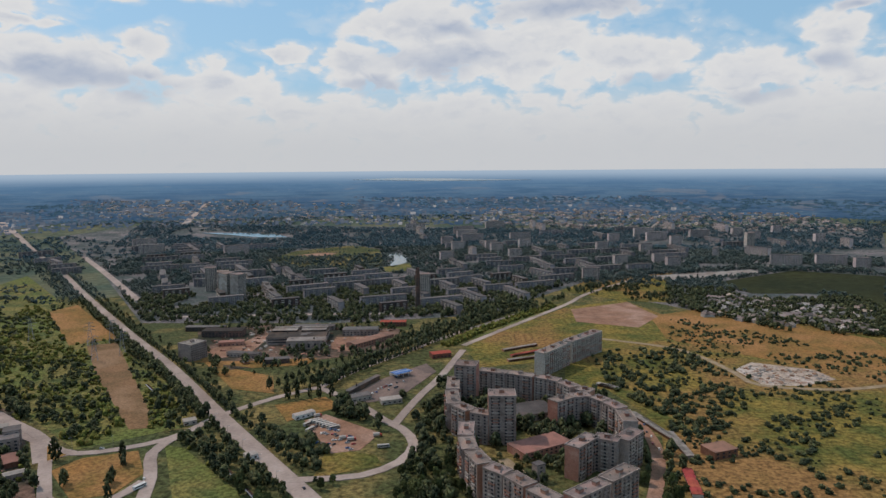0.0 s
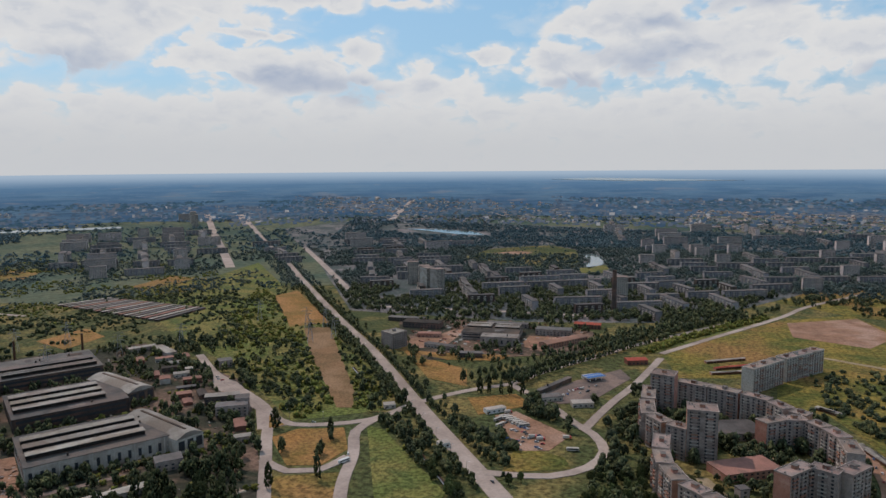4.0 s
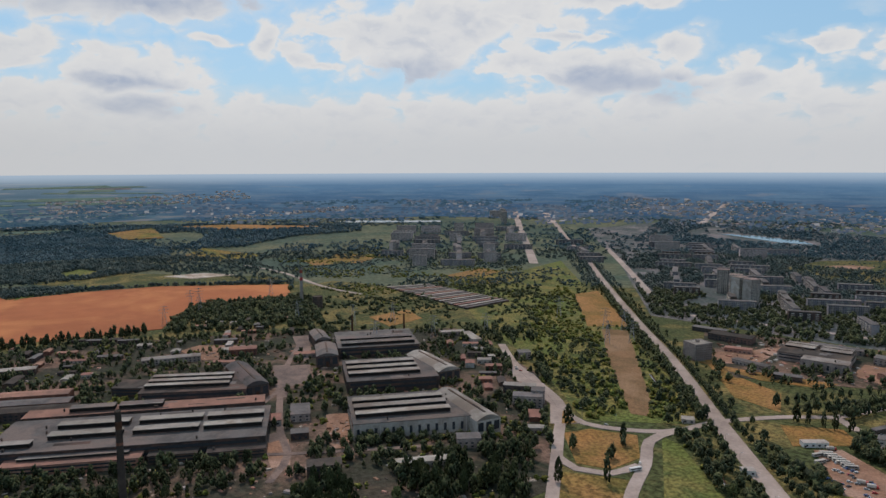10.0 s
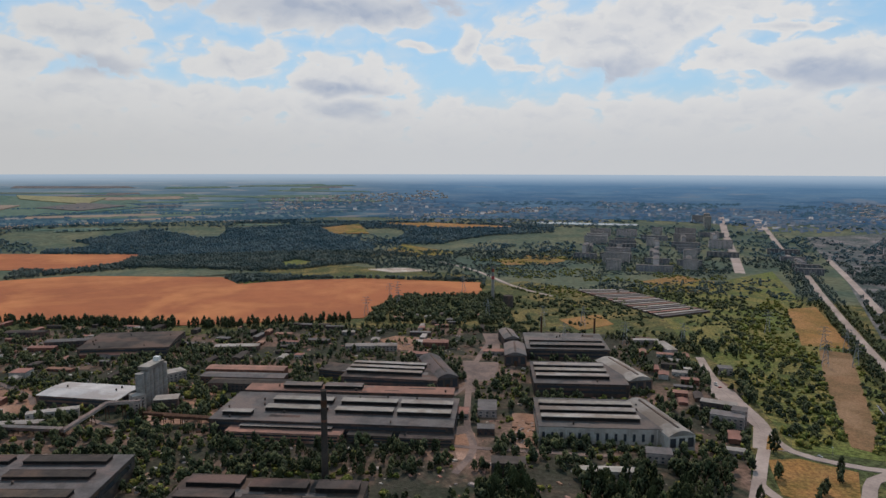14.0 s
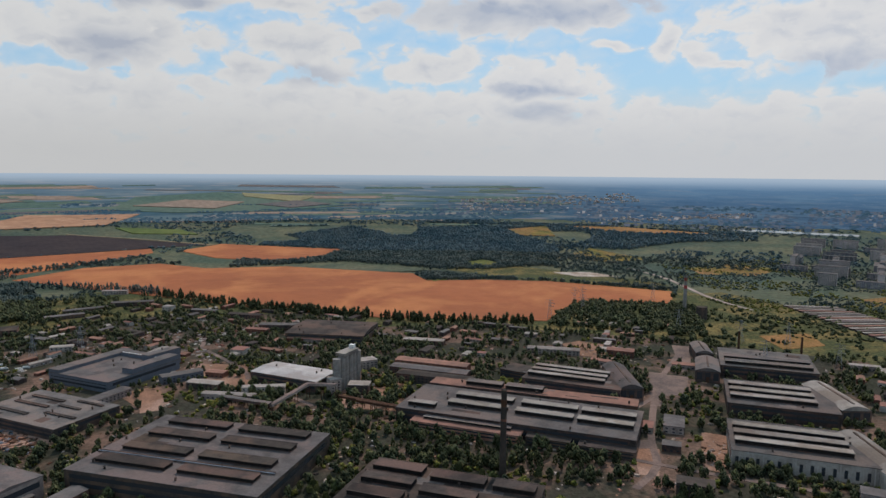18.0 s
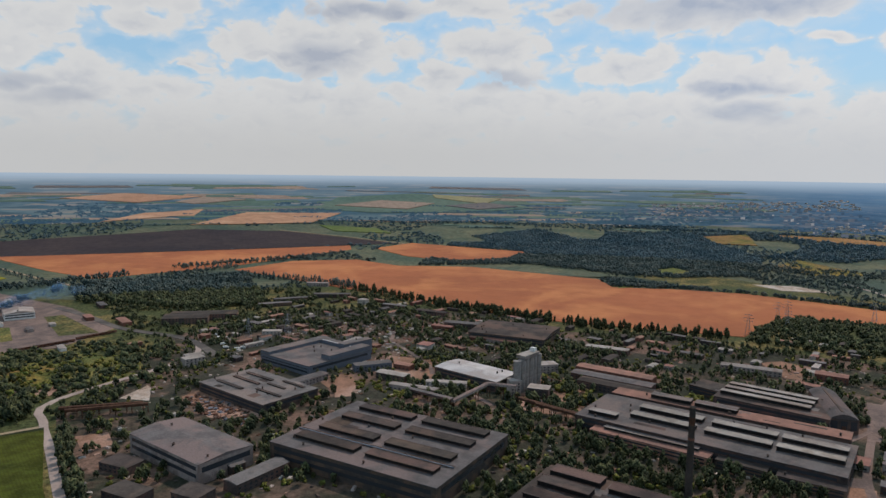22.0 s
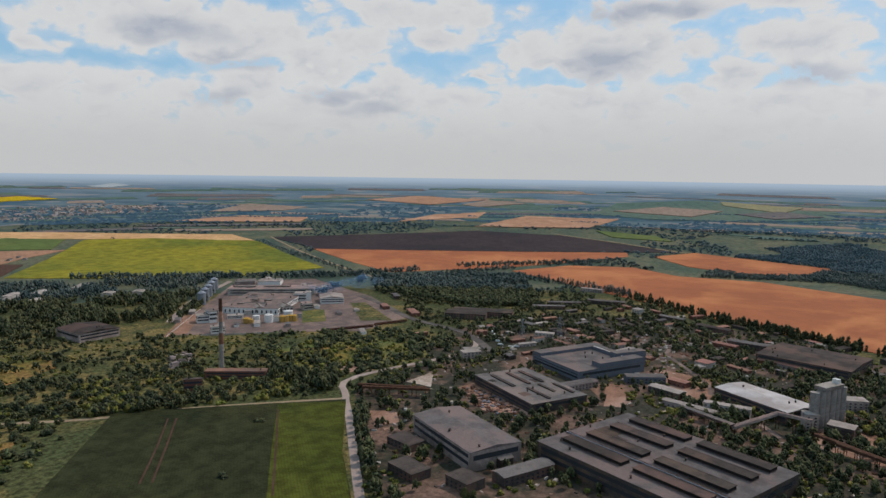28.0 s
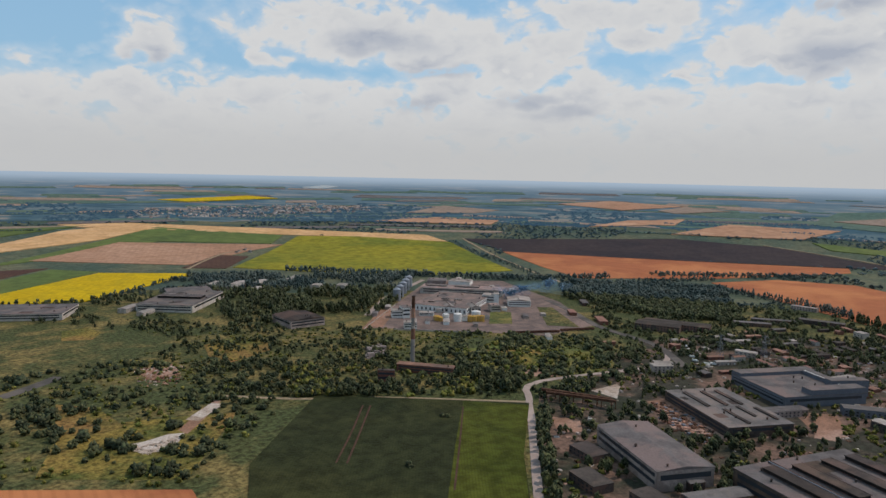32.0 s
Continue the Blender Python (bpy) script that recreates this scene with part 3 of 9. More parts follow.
sheet("green_strip", [(-436, -1470), (-579, -1614), (-757, -1735), (-816, -1623), (-583, -1488), (-437, -1391)], M_CROP_FAR, 1.0, "green crop strip beside the yellow field", "field")
sheet("brown_field", [(-410, -1624), (-636, -1802), (-761, -1759), (-574, -1630)], M_BROWN, 0.9, "dull brown fallow strip", "field")
sheet("crop_field", [(-650.5, -359.4), (-524.2, -293.1), (-431.4, -232.3), (-371.6, -227.3), (-297.4, -390.9), (-356.9, -464.4), (-517.9, -555.7), (-581.0, -464.9)], M_CROP, 0.9, "green row crop by the factory with cloud shade painted in", "field")
sheet("stubble_field", [(-179.0, -604.4), (-298.7, -460.5), (-286.9, -428.5), (-157.7, -537.1)], M_WHEAT, 0.5, "orange stubble at the edge of the waste ground", "field")
# Laid over the field in the lit colour, where sun reaches the crop.
sheet("crop_field", [(-643.9, -355.7), (-524.2, -293.1), (-434.6, -235.5), (-410.3, -294.4), (-499.5, -351.5), (-608.6, -418.8)], M_CROP_LIT, 1.05, "strip of row crop in a painted sunlit yellow-green", "field")
sheet("scrub_meadow", [(-294.9, -666.5), (-376.4, -617.0), (-429.7, -579.1), (-306.2, -479.6), (-230.3, -572.5)], M_MEADOW, 0.2, "dry olive clearing among bushes", "grass", clear=False)
# far fields towards the skyline, most with haze painted into their colours
field_rnd = random.Random(21)
BELTS = []   # edges of far fields that carry trees
for k in range(170):
    bearing, r = radians(field_rnd.uniform(64, 166)), 2700 + 1650 * field_rnd.random() ** 0.8
    across, deep, skew = field_rnd.uniform(60, 330), field_rnd.uniform(12, 26 + 0.02 * (r - 2700)), field_rnd.uniform(-0.16, 0.16)
    e, n_ = Vector((-math.sin(bearing), math.cos(bearing))), Vector((math.cos(bearing), math.sin(bearing)))
    q = e * r
    corners = [q - n_ * across - e * (deep - skew * across), q + n_ * across - e * (deep + skew * across * 0.8), q + n_ * across * 0.9 + e * (deep - skew * across), q - n_ * across * 0.95 + e * (deep + skew * across)]
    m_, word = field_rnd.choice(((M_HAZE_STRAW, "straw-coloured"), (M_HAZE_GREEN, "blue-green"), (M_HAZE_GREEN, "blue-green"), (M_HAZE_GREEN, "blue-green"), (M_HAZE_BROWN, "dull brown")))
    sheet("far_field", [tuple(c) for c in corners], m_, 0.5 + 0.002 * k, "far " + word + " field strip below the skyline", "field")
    if k % 2 and r < 3500:
        BELTS.append((tuple(corners[0]), tuple(corners[1])))
sheet("far_field", [(-2207, -2026), (-2520, -1904), (-2629, -1641), (-2486, -1593)], M_HAZE_WHEAT, 1.6, "far orange wheat strip", "field")
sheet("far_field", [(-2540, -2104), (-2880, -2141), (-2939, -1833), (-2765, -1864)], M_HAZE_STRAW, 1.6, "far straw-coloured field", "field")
sheet("far_field", [(-2715, -1241), (-3006, -1185), (-3152, -981), (-2912, -1066)], M_HAZE_WHEAT, 1.6, "far orange wheat wedge", "field")
sheet("far_field", [(-2713, -892), (-3131, -782), (-3171, -362), (-2852, -449)], M_HAZE_WHEAT, 1.6, "orange wheat field behind a tree belt", "field")
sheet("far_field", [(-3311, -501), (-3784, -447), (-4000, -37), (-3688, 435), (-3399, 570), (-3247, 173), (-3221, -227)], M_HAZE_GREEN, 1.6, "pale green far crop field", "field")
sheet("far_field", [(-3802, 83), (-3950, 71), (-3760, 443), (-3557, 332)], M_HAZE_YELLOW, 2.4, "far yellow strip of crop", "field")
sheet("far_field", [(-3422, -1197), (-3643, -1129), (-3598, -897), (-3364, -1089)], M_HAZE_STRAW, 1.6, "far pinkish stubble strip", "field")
sheet("far_field", [(-3091, -1084), (-3191, -992), (-2971, -965), (-2926, -1084)], M_HAZE_WHEAT, 1.6, "far orange wheat patch", "field")
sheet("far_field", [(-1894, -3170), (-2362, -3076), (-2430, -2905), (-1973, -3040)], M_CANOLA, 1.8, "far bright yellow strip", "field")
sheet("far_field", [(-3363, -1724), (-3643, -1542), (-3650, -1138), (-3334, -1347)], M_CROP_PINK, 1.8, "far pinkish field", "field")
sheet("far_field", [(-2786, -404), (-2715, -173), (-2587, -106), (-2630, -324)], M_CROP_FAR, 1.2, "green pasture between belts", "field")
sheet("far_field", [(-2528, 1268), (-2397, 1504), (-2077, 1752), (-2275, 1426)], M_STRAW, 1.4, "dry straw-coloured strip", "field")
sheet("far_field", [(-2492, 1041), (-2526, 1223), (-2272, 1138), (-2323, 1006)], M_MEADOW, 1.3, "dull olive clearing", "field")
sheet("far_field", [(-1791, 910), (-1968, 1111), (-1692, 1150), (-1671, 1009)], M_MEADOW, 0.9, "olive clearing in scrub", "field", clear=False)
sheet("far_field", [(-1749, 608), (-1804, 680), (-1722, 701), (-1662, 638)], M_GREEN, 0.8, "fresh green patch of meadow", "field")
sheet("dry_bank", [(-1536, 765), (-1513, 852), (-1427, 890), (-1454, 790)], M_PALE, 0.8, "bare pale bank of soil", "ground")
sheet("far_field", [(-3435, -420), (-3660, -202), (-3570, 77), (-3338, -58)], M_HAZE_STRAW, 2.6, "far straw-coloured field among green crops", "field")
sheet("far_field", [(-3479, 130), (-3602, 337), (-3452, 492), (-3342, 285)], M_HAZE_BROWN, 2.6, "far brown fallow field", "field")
sheet("far_field", [(580, 1436), (808, 1581), (971, 1492), (764, 1167), (753, 1300), (594, 1306)], M_CROP, 0.6, "dark green market garden among the houses", "field")
sheet("market_lot", [(435, 1517), (726, 1603), (725, 1543), (493, 1461)], M_ROOFLIGHT, 0.7, "long pale paved market lot", "yard")
sheet("green_wedge", [(-1471, 433), (-1557, 482), (-1520, 615), (-1489, 560), (-1495, 484)], M_CROP_FAR, 1.2, "thin green wedge cut into the wheat", "field", clear=False)
# ground cover of the near land
sheet("meadow", [(224, 969), (368, 1114), (497, 1109), (670, 955), (293.5, 402.9), (145.9, 404.8), (205.4, 627.2), (199.1, 680.7), (182.2, 743.7), (135.1, 744.8), (150.4, 831.3)], M_MEADOW, 0.12, "dry olive meadow dotted with bushes", "meadow", clear=False)
sheet("meadow", [(320, 966), (340, 1115), (458, 1178), (607, 957), (578, 820), (469, 800), (385, 889)], M_STRAW, 0.2, "scorched straw-brown meadow", "meadow", clear=False)
sheet("waste_ground", [(221, 1173), (335, 1233), (354, 1114), (300, 1036), (212, 1078)], M_DIRT, 0.24, "bare pinkish-brown cleared ground", "ground")
sheet("rubble_ground", [(353.7, 813.9), (388, 845), (449, 811), (454.7, 773.7), (403.2, 750.3), (360.9, 755.2)], M_PALE, 0.3, "pale heap ground of broken rubble", "ground")
sheet("green_strip", [(-20, 921), (67, 1063), (222, 1237), (228, 1212), (92, 1043), (19, 938)], M_GREEN, 0.25, "bright green verge along a street", "grass")
sheet("meadow", [(27, 937), (213, 1188), (331, 1260), (368, 1114), (224, 969), (140.4, 856.4), (45.2, 833.8)], M_MEADOW, 0.14, "dry meadow behind the housing ring", "meadow", clear=False)
sheet("meadow", [(-921, 1073), (-975, 1595), (-648, 1186), (-264.5, 705.9), (-252.8, 641.5), (-330.7, 589.5), (-485.8, 733.9), (-673, 860)], M_GREEN, 0.12, "lush green scrub meadow beside the main road", "meadow", clear=False)
sheet("bare_strip", [(-506, 952), (-470, 967), (-305.4, 688.1), (-286.6, 639.7), (-303.4, 636.2), (-427, 819)], M_BARE, 0.3, "long brown strip of cleared earth", "ground")
sheet("dry_strip", [(-691, 1182), (-673, 1245), (-481, 994), (-532, 954)], M_STRAW, 0.28, "dry yellow grass strip", "grass")
sheet("traffic_island", [(-328.4, 546.3), (-314.4, 571.4), (-272.5, 586.4), (-248.0, 540.6), (-255.9, 504.2), (-284.2, 495.5)], M_STRAW, 0.3, "dry round traffic island with scorched grass", "grass")
sheet("verge", [(-253.5, 598.0), (-232.9, 591.0), (-139.2, 481.6), (-154.8, 448.5), (-190.8, 460.7)], M_GREEN, 0.26, "green verge beside the interchange", "grass")
sheet("verge", [(-287.3, 472.2), (-235.5, 495.0), (-203.4, 427.0), (-248.5, 407.0)], M_MEADOW, 0.26, "dry verge inside the interchange", "grass")
sheet("verge", [(-179.1, 701.7), (-130.1, 727.0), (-107.2, 695.9), (-155.3, 654.2)], M_STRAW, 0.26, "dry orange-brown grass by the junction", "grass")
sheet("verge", [(-106.5, 529.1), (-104.5, 589.9), (-59.6, 572.5), (-52.9, 552.7)], M_MEADOW, 0.26, "dry grass inside the loop road", "grass")
sheet("parking_lot", [(-138.9, 656.3), (-120.0, 672.9), (-60.6, 622.6), (-74.8, 583.9), (-99.6, 576.7)], M_DIRT, 0.34, "dusty pinkish parking lot", "parking lot")
sheet("depot_yard", [(-383, 1049), (-275, 1072), (-68, 1040), (-59, 918), (-164.3, 872.1), (-264.2, 829.2), (-338, 925)], M_YARD, 0.3, "dusty depot yard", "yard", clear=False)
sheet("depot_court", [(-330, 925), (-290, 960), (-270, 1020), (-255, 1030), (-262, 900), (-300, 880)], M_DIRT, 0.38, "pinkish dusty court of the depot", "yard")
sheet("depot_court", [(-160, 930), (-158, 990), (-120, 990), (-90, 1030), (-72, 1000), (-118, 905)], M_DIRT, 0.38, "pinkish dusty court of the depot", "yard")
sheet("depot_verge", [(-330, 870), (-240, 838), (-175, 850), (-165, 880), (-260, 868)], M_STRAW, 0.34, "dry grass slope by the depot", "grass", clear=False)
sheet("dry_slope", [(-346, 922), (-257.5, 832.0), (-205.1, 801.5), (-188.7, 738.6), (-240.9, 756.7)], M_STRAW, 0.26, "dry grass slope by the railway curve", "grass", clear=False)
sheet("station_forecourt", [(-106.0, 724.0), (-72.9, 788.8), (-22.5, 851.0), (-9.5, 816.3), (-49.5, 721.1), (-80.9, 707.2)], M_PAVED, 0.36, "dusty pinkish forecourt of the filling station", "forecourt")
sheet("dirt_court", [(83.4, 636.8), (103.1, 640.8), (116.2, 608.5), (90.3, 608.9)], M_TRACK, 0.3, "sandy courtyard ground", "ground", clear=False)
sheet("dirt_court", [(44.8, 560.9), (54.7, 564.2), (71.4, 525.4), (59.3, 518.6)], M_TRACK, 0.3, "sandy playground ground", "ground", clear=False)
sheet("factory_ground", [(-1091, 1), (-1043, 356), (-859, 636), (-684, 808), (-438.1, 684.8), (-274.4, 442.9), (-304.7, 279.2), (-540.3, -37.3)], M_YARD, 0.15, "dusty worn ground of the factory yards", "yard", clear=False)
sheet("factory_ground", [(-1021, -373), (-1233, -229), (-1197, 177), (-970, 242), (-497.4, 120.6), (-409.6, -113.1), (-475.2, -256.8), (-689.0, -367.7)], M_YARD, 0.1, "trampled earth of the works area", "yard", clear=False)
sheet("orange_yard", [(-841.0, 142.7), (-774.7, 199.1), (-674.1, 166.6), (-703.9, 102.7)], M_DIRT, 0.32, "bare orange-brown yard", "yard", clear=False)
sheet("orange_yard", [(-811.9, -123.7), (-833.9, -84.5), (-768.1, -64.7), (-746.2, -88.2)], M_DIRT, 0.32, "bare orange yard between sheds", "yard", clear=False)
sheet("orange_yard", [(-917, -47), (-894.5, 29.8), (-814.0, 27.5), (-838.2, -28.3)], M_DIRT, 0.32, "bare orange-pink loading yard", "yard", clear=False)
sheet("orange_yard", [(-522.1, 422.1), (-510.1, 438.0), (-454.3, 393.8), (-466.6, 377.3)], M_DIRT, 0.32, "bare orange passage between halls", "yard", clear=False)
sheet("plant_yard", [(-805, -747), (-984, -841), (-1271, -982), (-1381, -847), (-1231, -621), (-1074, -475), (-952, -498), (-893, -610)], M_PAVED, 0.3, "dusty paved yard of the processing plant", "yard")
sheet("clay_plot", [(-791, -746), (-928, -826), (-954, -809), (-827, -731)], M_DIRT, 0.42, "orange clay plot at the plant's edge", "ground")
sheet("scrub_land", [(-376, -1118), (-600, -978), (-905, -772), (-684.1, -581.9), (-809, -438), (-673.1, -377.0), (-476.9, -564.3), (-289.4, -453.8), (-181.9, -558.1)], M_GROUND, 0.12, "rough olive scrubland with paths", "scrub", clear=False)
# Straw-coloured sheet painted in for sun on the scrub.
sheet("scrub_meadow", [(-568, -828), (-635, -827), (-615, -751), (-531, -738)], M_STRAW, 0.2, "sunlit dry clearing in the scrub", "grass", clear=False)
sheet("sand_patch", [(-311.3, -583.8), (-327.0, -578.6), (-350.6, -578.2), (-363.1, -569.9), (-346.9, -554.3), (-325.7, -546.5), (-312.3, -553.4)], M_PALE, 0.3, "bare white sand patch", "ground")
sheet("pink_rubble", [(-443, -800), (-489, -786), (-465.8, -737.1), (-431.1, -752.6)], M_DIRT, 0.28, "pinkish rubble ground of a removed building", "ground", clear=False)
sheet("pasture", [(-333, -1049), (-448, -1091), (-568, -957), (-556, -865), (-445, -857), (-295, -885)], M_GROUND, 0.2, "smooth dull olive pasture", "grass")
sheet("clearing", [(-750, -517), (-796, -485), (-839, -386), (-831.6, -333.3), (-789.2, -363.3), (-742.6, -469.2)], M_GREEN, 0.17, "bright green clearing behind the boiler house", "grass", clear=False)
sheet("field_patch", [(-1904, 573), (-1343, 926), (-1019, 915), (-817, 809), (-885, 695), (-1124, 827), (-1641, 524)], M_GROUND, 0.1, "rough scrub", "scrub", clear=False)
sheet("town_ground", [(-490, 1093), (-897, 1762), (-1308, 2319), (-1096, 2755), (1533, 2397), (670, 955), (513, 994), (398, 1205), (248, 1382), (71, 1133), (-168, 1083)], M_TOWN, 0.08, "ground between the houses of the town, tinted for haze", "ground", clear=False)
sheet("hill_meadow", [(-483, 1811), (-436, 2033), (-279, 2158), (-188, 2054), (-150, 1712), (-213, 1649), (-382, 1712)], M_GROUND, 0.5, "olive grassy rise with a sandy crest before the river", "meadow")
sheet("river_bank", [(-148, 1693), (-88, 1759), (-69, 1644), (-139, 1585)], M_GREEN, 0.4, "low green river bank", "grass")
OPEN_LAND.append(np.array([(-430, -1398), (-870, -2783), (-1514, -2451), (-1849, -1985), (-1220, -1396), (-956, -1456), (-693, -1326)]))
sheet("sandy_crest", [(-413, 1927), (-357, 1984), (-305, 1975), (-315, 1935), (-359, 1906)], M_DIRT, 0.7, "bare sandy crest of the rise", "ground")
sheet("paved_apron", [(-516.9, 722.2), (-453.5, 684.4), (-348.5, 598.4), (-329.2, 577.6), (-350.8, 559.3), (-381.6, 607.8), (-464.9, 656.8)], M_ROAD, 0.42, "worn pinkish concrete apron by the factory gate", "yard")
sheet("verge", [(-359.8, 597.3), (-331.7, 577.5), (-341.6, 565.3)], M_STRAW, 0.62, "small dry triangular traffic island", "grass")
sheet("orange_yard", [(-530.3, 348.8), (-513.1, 367.1), (-465.5, 334.0), (-472.3, 319.5)], M_DIRT, 0.34, "bare pinkish yard at the gate", "yard")
sheet("orange_yard", [(-726.0, 498.8), (-714.9, 515.1), (-611.5, 437.0), (-620.0, 429.7)], M_PAVED, 0.36, "pinkish concrete passage between halls", "yard")
sheet("orange_yard", [(-537.9, 431.4), (-523.3, 448.3), (-469.8, 404.5), (-485.6, 390.8)], M_DIRT, 0.37, "bare orange passage with stacked goods", "yard")
sheet("orange_yard", [(-834, 609), (-820, 630), (-722, 558), (-712.6, 537.4)], M_PAVED, 0.36, "pinkish dusty road end", "yard")
sheet("orange_yard", [(-884, 457), (-892, 490), (-832, 541), (-779, 502), (-818, 455)], M_DIRT, 0.35, "orange building site with footings", "yard", clear=False)
sheet("orange_yard", [(-846.2, -29.7), (-838.3, 17.3), (-797.7, 19.6), (-797.8, -14.7)], M_DIRT, 0.36, "bare sandy yard beside the storage hall", "yard")
sheet("orange_yard", [(-809.0, -100.3), (-808.2, -76.5), (-746.9, -70.0), (-741.8, -92.4)], M_DIRT, 0.36, "bare orange clearing between halls", "yard")
sheet("orange_yard", [(-712.9, 507.9), (-695.2, 535.1), (-637.0, 485.8), (-641.5, 449.7)], M_PAVED, 0.36, "pinkish passage past the silos", "yard")
sheet("orange_yard", [(-451.9, 479.3), (-418.0, 528.7), (-404.4, 505.8), (-433.4, 460.4)], M_STRAW, 0.33, "dry orange grass under poplars", "yard", clear=False)
sheet("orange_yard", [(-629.6, -320.5), (-639.7, -293.6), (-610.2, -275.8), (-593.2, -295.2)], M_DIRT, 0.36, "bare orange yard by the works road", "yard")
sheet("orange_yard", [(-742.4, -260.4), (-775.5, -240.0), (-735.4, -168.0), (-681.4, -158.1), (-677.6, -210.0)], M_DIRT, 0.35, "rust-stained ground of the scrap yard", "yard")
sheet("concrete_pad", [(-737.4, -325.3), (-783.2, -312.5), (-775.2, -305.2), (-730.0, -290.3)], M_PALE, 0.4, "bare white concrete pad", "yard")
sheet("orange_yard", [(-752.4, -462.8), (-799, -421), (-764.2, -381.7), (-737.0, -416.3)], M_DIRT, 0.26, "faded pink earth among the scrub", "ground", clear=False)
# Sun on the scrub, put in as a brighter green sheet.
sheet("painted_sunny_scrub", [(-779, -557), (-882, -513), (-908, -378), (-850, -339), (-799, -421), (-754.1, -482.3)], M_GREEN, 0.2, "sunlit yellow-green scrub", "grass", clear=False)
OPEN_LAND.append(np.array([(-850, 2310), (-907, 2504), (-541, 2431), (-500, 2310)]))
sheet("lawn", [(-1059, -673), (-1073, -637), (-991, -585), (-963, -614)], M_GREEN, 0.45, "mown green lawn of the plant", "grass")
sheet("lawn", [(-1151, -626), (-1168, -603), (-1043, -486), (-1019, -534)], M_GROUND, 0.45, "rough green plot beside the plant road", "grass")
# Three pools of sun, drawn as yellower grass sheets.
sheet("painted_sunny_scrub", [(-569, -841), (-612, -852), (-653, -809), (-614, -754), (-555, -739), (-538, -785)], M_MEADOW, 0.22, "sunlit yellow-green grass in the scrub", "grass", clear=False)
sheet("painted_sunny_scrub", [(-479, -1071), (-516, -1068), (-515, -1023), (-484, -987), (-451, -1011)], M_MEADOW, 0.32, "sunlit yellow grass", "grass", clear=False)
sheet("painted_sunny_scrub", [(-323.1, -742.6), (-344.5, -698.2), (-336.3, -632.1), (-294.9, -601.0), (-270.4, -625.9)], M_MEADOW, 0.22, "sunlit yellow-green grass in the scrub", "grass", clear=False)
sheet("dirt_path", [(-362.5, -580.3), (-400.4, -605.5), (-436.6, -629.6), (-440.2, -621.4), (-398.6, -589.2), (-363.0, -565.3)], M_DIRT, 0.28, "stony pinkish path across the scrub", "track")
# Another sun patch given by grass colour.
sheet("painted_sunny_scrub", [(-791, -540), (-866, -481), (-841, -430), (-796, -432), (-746.6, -500.0)], M_MEADOW, 0.31, "sunlit grass behind the boiler house", "grass", clear=False)
sheet("scrub_clearing", [(-1511, 1145), (-1553, 1311), (-1433, 1380), (-1357, 1217), (-1415, 1108)], M_MEADOW, 0.3, "dry yellow clearing in the scrub", "grass", clear=False)
sheet("scrub_clearing", [(-1044, 1204), (-1053, 1345), (-932, 1334), (-864, 1194), (-942, 1132)], M_MEADOW, 0.3, "dry yellow clearing beside the garages", "grass", clear=False)
sheet("scrub_clearing", [(-847, 776), (-838, 860), (-771, 826), (-769, 749)], M_STRAW, 0.3, "bare straw-coloured switchyard ground", "ground", clear=False)
# Brighter green laid down as sunlight before the plant.
sheet("painted_sunny_scrub", [(-880, -540), (-930, -470), (-900, -400), (-800, -390), (-760, -470), (-800, -540)], M_GREEN, 0.2, "sunlit yellow-green scrub before the plant", "grass", clear=False)
sheet("meadow", [(234, 1351), (323, 1489), (526, 1565), (414, 1224), (334, 1246)], M_MEADOW, 0.3, "dry meadow at the edge of the town", "meadow", clear=False)
# water
sheet("pond", [(-177, 1934), (-140, 1976), (-97, 1880), (-96, 1769), (-126, 1685), (-147, 1764), (-130, 1842)], M_WATER, 0.4, "pale river bend with still water", "pond")
sheet("lake", [(-866, 2448), (-741, 2467), (-582, 2426), (-535, 2358), (-624, 2348), (-769, 2417)], M_WATER, 0.6, "long pale lake among trees", "lake")
sheet("lake", [(-2204, 1816), (-2150, 1937), (-1901, 2155), (-1867, 2116), (-2099, 1891)], M_WATER, 0.8, "narrow bright reservoir", "lake")
sheet("lake", [(-573, 4435), (-308, 4530), (62, 4485), (559, 4365), (-83, 4376)], M_WATER, 0.8, "broad bright estuary on the skyline", "lake")
sheet("lake", [(-2875, -3226), (-3074, -3228), (-3095, -3102), (-2925, -3114)], M_WATER, 0.8, "far small lake", "lake")

# roads
road("main_road", [(-73.9, 452.2), (-104.0, 495.9), (-215.3, 653.3), (-346, 844), (-482, 1025), (-703, 1330), (-963, 1697), (-1288, 2124), (-1332, 2183), (-1592, 2520)], 17, M_ROAD, 0.5, "straight pale concrete main road lined with trees")
road("avenue", [(-997, 1498), (-1200, 1771), (-1479, 2132), (-1830, 2591)], 24, M_ROAD, 0.6, "wide pale avenue through the far estate")
road("avenue", [(-1494, 2364), (-1686, 2624)], 25.6, M_ROAD, 0.8, "short pale stretch of far avenue")
road("street", [(-1010, 1922), (-832, 1663), (-690, 1451), (-580, 1285)], 15, M_ROAD, 0.5, "pale street into the town")
road("avenue", [(-1000, 2654), (-1068, 2969), (-1144, 3368)], 25.6, M_ROAD, 0.9, "far pale road climbing a slope")
road("factory_road", [(-569, 775), (-497.7, 706.7), (-428.0, 657.0), (-369.2, 609.5), (-333.4, 547.3), (-264.8, 426.0), (-235.8, 371.2)], 10.5, M_ROAD, 0.55, "pale pinkish concrete road past the factory")
